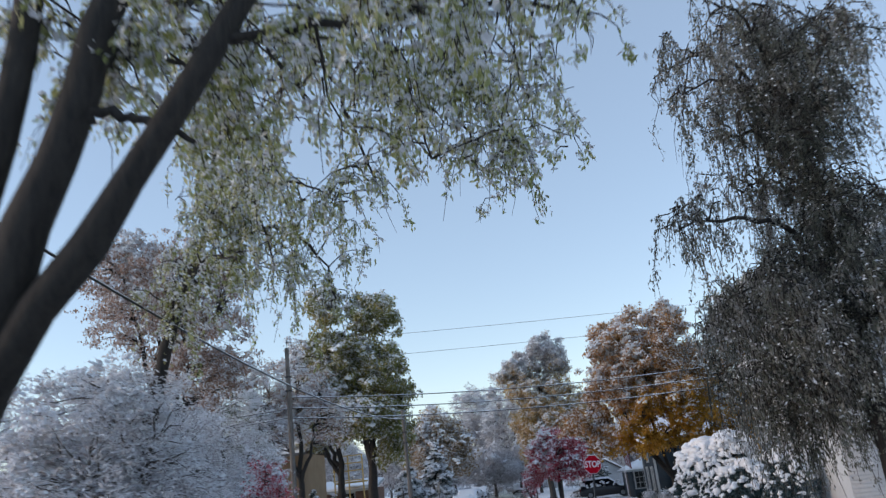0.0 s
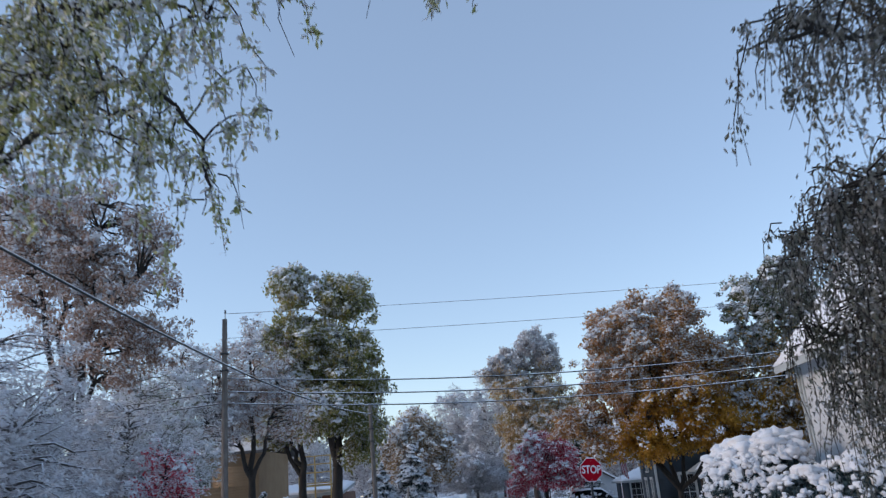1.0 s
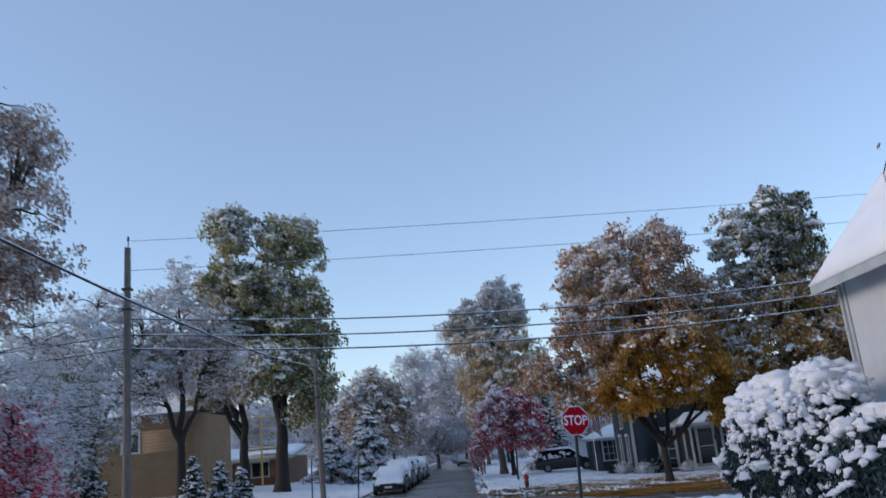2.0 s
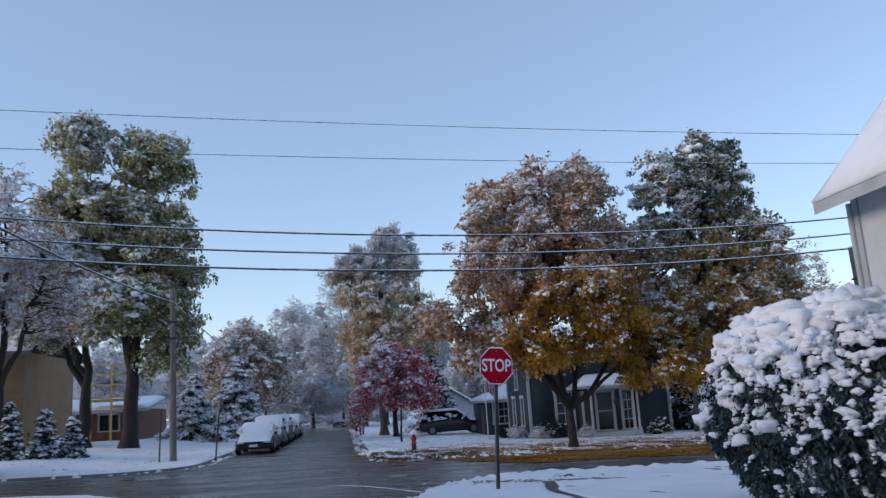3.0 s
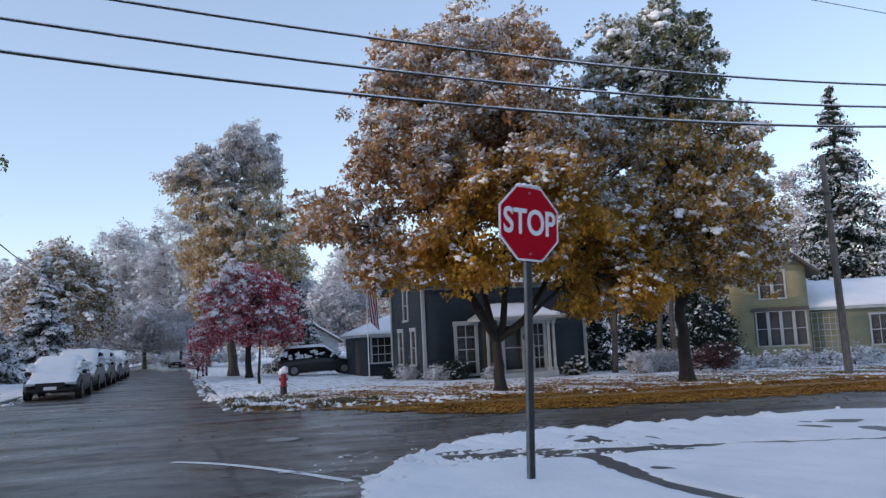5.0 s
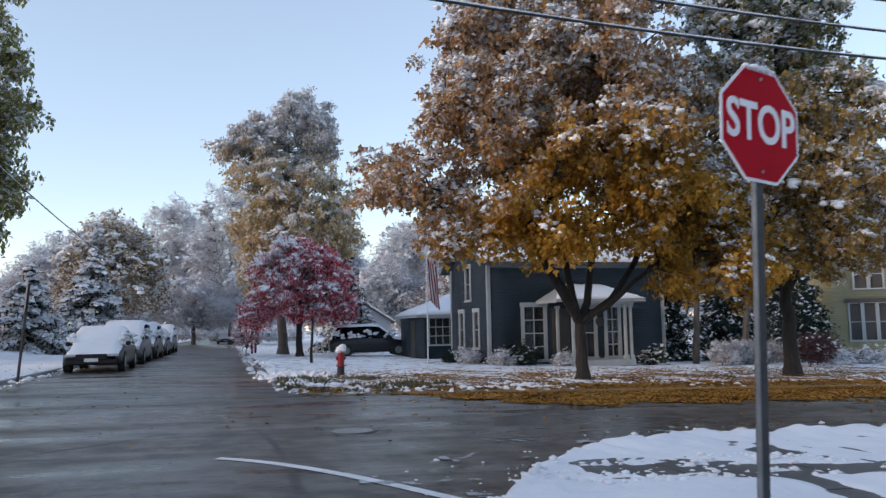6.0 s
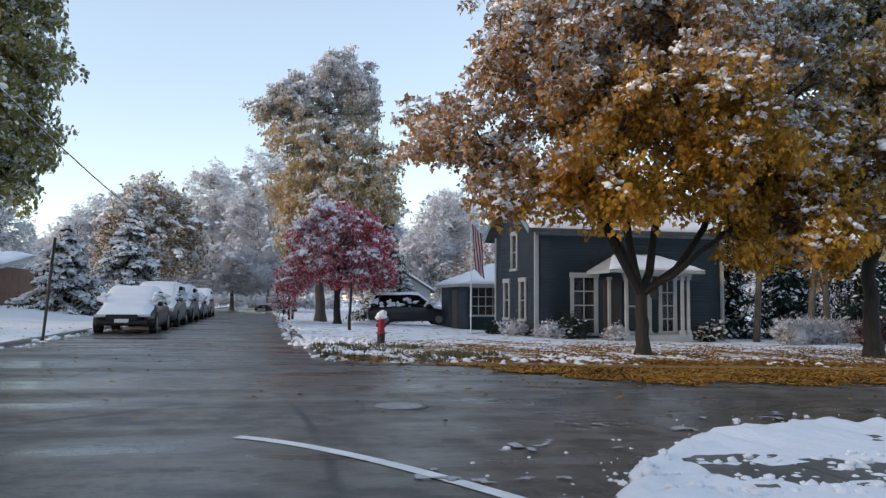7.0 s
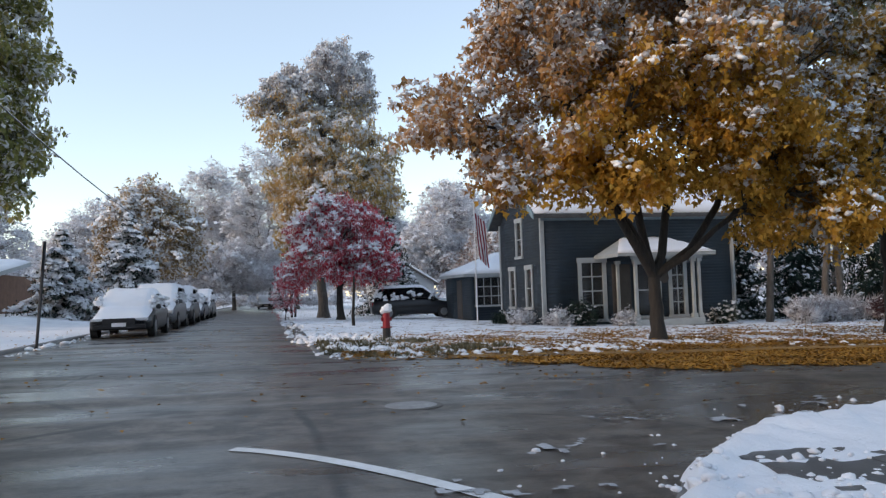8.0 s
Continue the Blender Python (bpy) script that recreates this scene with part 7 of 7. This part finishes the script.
# leaf litter: a brown mat along the far kerb and thousands of single leaves
LITTER = rough_paint("wet_leaf_mat", (0.13, 0.06, 0.016), (0.36, 0.18, 0.035), 3.0, 0.75, 0.6, 0, 45)
us, vs = np.arange(3.2, 46, 0.13), np.arange(-0.6, 6.6, 0.13)
U, Vv = np.meshgrid(us, vs)


def litter_at(u, v):
    near = 4.2 - 3.7 * smooth(4.4, 7.6, u)
    k = np.minimum(np.minimum((v - near) / 0.9, (5.7 - v) / 0.9), 1)
    return k + 0.5 * fbm(u, v * 1.6, 1.9, 2) + 0.35 * fbm(u, v, 6.0, 6)


x, y = W(U, Vv)
base_z = gz(x, y) + np.maximum(crown_h(U, Vv), np.maximum(lawn_h(U, Vv), 0.045 * np.exp(-((road_sd(U, Vv) - 0.07) / 0.16) ** 4))) + 0.012
n = len(us)
i = (np.arange(len(vs) - 1)[:, None] * n + np.arange(n - 1)[None]).ravel()
q = np.stack([i, i + 1, i + n + 1, i + n], 1)
q = q[(litter_at(U, Vv).ravel() > 0.28)[q].all(1)]
tagged(part("leaf_mat", mesh_np("leaf_mat", np.stack([x, y, base_z], -1).reshape(-1, 3), [q], LITTER, True)), "wet mat of fallen orange-brown leaves along the kerb", "leaves", kind="stuff")
FALLEN = leaf_mat("fallen_leaves", [(0.0, (0.08, 0.04, 0.014)), (0.35, (0.24, 0.11, 0.022)), (0.65, (0.42, 0.20, 0.04)), (1.0, (0.52, 0.29, 0.08))], 0.1)


def fallen(count, u0, u1, v0, v1, weight, size, seed):
    r = np.random.default_rng(seed)
    u, v = r.uniform(u0, u1, count), r.uniform(v0, v1, count)
    k = r.uniform(0, 1, count) < weight(u, v)
    u, v = u[k], v[k]
    x, y = W(u, v)
    z = gz(x, y) + np.maximum(crown_h(u, v), np.maximum(lawn_h(u, v), 0)) + 0.014
    m = len(u)
    a = r.uniform(0, 6.283, m)
    L = size * r.uniform(0.6, 1.3, m)
    w = L * 0.7
    ca, sa = np.cos(a), np.sin(a)
    P = np.stack([np.stack([x - ca * L / 2, y - sa * L / 2, z], 1), np.stack([x - sa * w / 2, y + ca * w / 2, z + L * r.uniform(0.05, 0.4, m)], 1), np.stack([x + ca * L / 2, y + sa * L / 2, z + L * r.uniform(0, 0.3, m)], 1), np.stack([x + sa * w / 2, y - ca * w / 2, z + L * r.uniform(0.05, 0.4, m)], 1)], 1)
    idx = np.arange(m)[:, None] * 4
    return P.reshape(-1, 3), np.concatenate([idx + [0, 1, 2], idx + [0, 2, 3]], 0)


V1, F1 = fallen(150000, 3, 34, -0.8, 14, lambda u, v: np.clip(0.95 * (litter_at(u, v) > 0.1) + 0.8 * smooth(3.5, 4.2, v) * smooth(14.5, 7.0, v) * (0.55 + 0.7 * fbm(u, v, 1.3, 8)) * smooth(3.0, 7.0, u) + 0.012, 0, 1), 0.075, 301)
V2, F2 = fallen(3200, -12, 30, -3.5, 20, lambda u, v: np.full(len(u), 0.5), 0.075, 302)
tagged(part("fallen_leaves", mesh_np("fallen_leaves", np.concatenate([V1, V2]), [np.concatenate([F1, F2 + len(V1)])], FALLEN)), "scattered fallen maple leaves on lawn and asphalt", "leaves", kind="stuff")


# broken snow: lumps along the edges and thrown onto the asphalt
def bits(name, count, u0, u1, v0, v1, weight, r0, r1, seed, label, sub=1, sink=0.15):
    r = np.random.default_rng(seed)
    u, v = r.uniform(u0, u1, count), r.uniform(v0, v1, count)
    k = r.uniform(0, 1, count) < weight(u, v)
    u, v = u[k], v[k]
    x, y = W(u, v)
    z = gz(x, y) + np.maximum(crown_h(u, v), np.maximum(lawn_h(u, v), 0))
    s = r0 + (r1 - r0) * r.uniform(0, 1, len(u)) ** 2.6
    V, F = lumps_np(np.stack([x, y, z + s * sink], 1), s, r, sub, 0.26, 0.6)
    tagged(part(name, mesh_np(name, V, [F], SNOW, True)), label, "snow", kind="stuff")


def edge_band(lo, hi):
    def f(u, v):
        d = road_sd(u, v) + 0.10 * fbm(u, v, 2.3, 1) + 0.06 * fbm(u, v, 6.1, 4)
        return ((d > lo) & (d < hi)) * (0.35 + 0.65 * (fbm(u, v, 1.3, 11) > -0.1))
    return f


bits("snow_clumps", 1300, 2.2, 14.0, -12.0, -2.6, edge_band(-0.1, 0.22), 0.02, 0.085, 311, "lumpy edge of ploughed snow at the corner", 2)
bits("snow_clumps", 340, 3.0, 13.0, -7.5, -3.2, lambda u, v: 0.8 * (road_sd(u, v) > 0.02) * (road_sd(u, v) < 0.45), 0.03, 0.085, 318, "rounded lumps along the ploughed snow edge", 2, -0.1)
bits("snow_clumps", 5200, 3.0, 11.0, -6.6, -2.2, lambda u, v: 0.05 * (road_sd(u, v) < -0.1) * (road_sd(u, v) > -1.2) + 0.6 * (v < -5.3) * (v > -6.5) * (u > 3.9) * (u < 7.2), 0.008, 0.05, 312, "small snow crumbs on wet asphalt and pavement")
bits("snow_clumps", 5200, 2.3, 9.0, 3.9, 13.0, lambda u, v: 0.75 * smooth(-0.15, 0.2, road_sd(u, v)) * smooth(2.6, 0.4, road_sd(u, v)) * (fbm(u, v, 1.6, 5) > -0.25), 0.025, 0.11, 313, "broken clumps of snow and frosted grass on the corner")
bits("snow_clumps", 2600, 8.0, 26.0, 4.2, 10.0, lambda u, v: 0.5 * (fbm(u, v, 1.1, 3) > 0.2), 0.02, 0.09, 314, "patches of melting snow among fallen leaves")
bits("snow_clumps", 2200, -9.0, -2.2, 4.0, 30.0, edge_band(-0.5, 0.3), 0.02, 0.13, 315, "snow crumbs along the left kerb")
bits("snow_clumps", 900, 2.0, 3.2, 9.0, 60.0, edge_band(-0.4, 0.3), 0.03, 0.13, 316, "snow crumbs along the right kerb")

# dead grass poking through the snow on the far corner
GRASS = leaf_mat("dead_grass", [(0.0, (0.03, 0.028, 0.018)), (0.4, (0.08, 0.07, 0.04)), (0.7, (0.17, 0.14, 0.08)), (1.0, (0.4, 0.38, 0.34))], 0.15)
r = np.random.default_rng(330)
u, v = r.uniform(2.7, 7.0, 16000), r.uniform(4.2, 9.5, 16000)
k = (fbm(u, v, 1.5, 4) + 0.5 * fbm(u, v, 5.0, 2) > 0.1 + 0.22 * np.maximum(0, road_sd(u, v) - 0.8)) & (road_sd(u, v) > 0.05)
u, v = u[k], v[k]
x, y = W(u, v)
V, F = leaves_np(np.stack([x, y, gz(x, y) + np.maximum(lawn_h(u, v), 0) - 0.01], 1), 0.13, r, -0.75, 0.16)
tagged(part("grass_tufts", mesh_np("grass_tufts", V, [F], GRASS)), "dead grass and stalks poking through the snow", "grass", kind="stuff")

# thin slush smeared over the asphalt before the corner
SLUSH = rough_paint("grey_slush", (0.2, 0.2, 0.21), (0.55, 0.56, 0.58), 4.0, 0.45, 0.5, 0, 60)
us, vs = np.arange(2.4, 13, 0.05), np.arange(-6.2, -1.2, 0.035)
U, Vv = np.meshgrid(us, vs)
x, y = W(U, Vv)
d = -road_sd(U, Vv)
k = fbm(U * 0.55 + 0.4 * Vv, Vv * 2.4, 1.6, 3) * 0.6 + 0.35 * fbm(U, Vv * 1.6, 5.5, 6) + 0.4 * fbm(U, Vv, 17.0, 2)
k = np.where((d > 0.05) & (d < 1.7), k - 0.22 * d, -1)
i = (np.arange(len(vs) - 1)[:, None] * len(us) + np.arange(len(us) - 1)[None]).ravel()
q = np.stack([i, i + 1, i + len(us) + 1, i + len(us)], 1)
q = q[(k.ravel() > 0.2)[q].all(1)]
tagged(part("slush", mesh_np("slush", np.stack([x, y, gz(x, y) + crown_h(U, Vv) + 0.006 + 0.03 * np.clip(k - 0.1, 0, 0.4)], -1).reshape(-1, 3), [q], SLUSH, True)),
       "thin smears of grey slush on the asphalt before the corner", "slush", kind="stuff")

# trodden pavement slabs showing through at the corner
SLAB = rough_paint("wet_pavement_concrete", (0.055, 0.055, 0.058), (0.13, 0.128, 0.125), 1.6, 0.45, 0.3)
pave = tagged(new("pavement"), "wet concrete pavement half covered with trodden snow", "pavement", kind="structure")
for k in range(22):
    for (u0, u1, v0, v1) in ([(5.3 + 1.22 * k, 5.3 + 1.22 * k + 1.2, -7.0, -4.4) if k else (4.57, 5.28, -7.0, -5.15), (5.3, 6.5, -7.0, -4.4) if not k else (5.3 + 1.22 * (k + 21), 5.3 + 1.22 * (k + 21) + 1.2, -7.0, -4.9)][:1 if k else 2] + ([(5.4, 7.3, -7.03 - 1.22 * k - 1.2, -7.03 - 1.22 * k)] if k < 12 else [])):
        pts = [W(a, b) for a, b in ((u0, v0), (u1, v0), (u1, v1), (u0, v1))]
        bm = bmesh.new()
        top = [bm.verts.new((x, y, float(gz(x, y)) + 0.098 + 0.004 * ((k * 7) % 3))) for x, y in pts]
        low = [bm.verts.new((x, y, float(gz(x, y)) - 0.02)) for x, y in pts]
        bm.faces.new(top)
        for j in range(4):
            bm.faces.new((top[j], low[j], low[(j + 1) % 4], top[(j + 1) % 4]))
        bmesh.ops.recalc_face_normals(bm, faces=bm.faces)
        part("slab", bm, SLAB, pave)
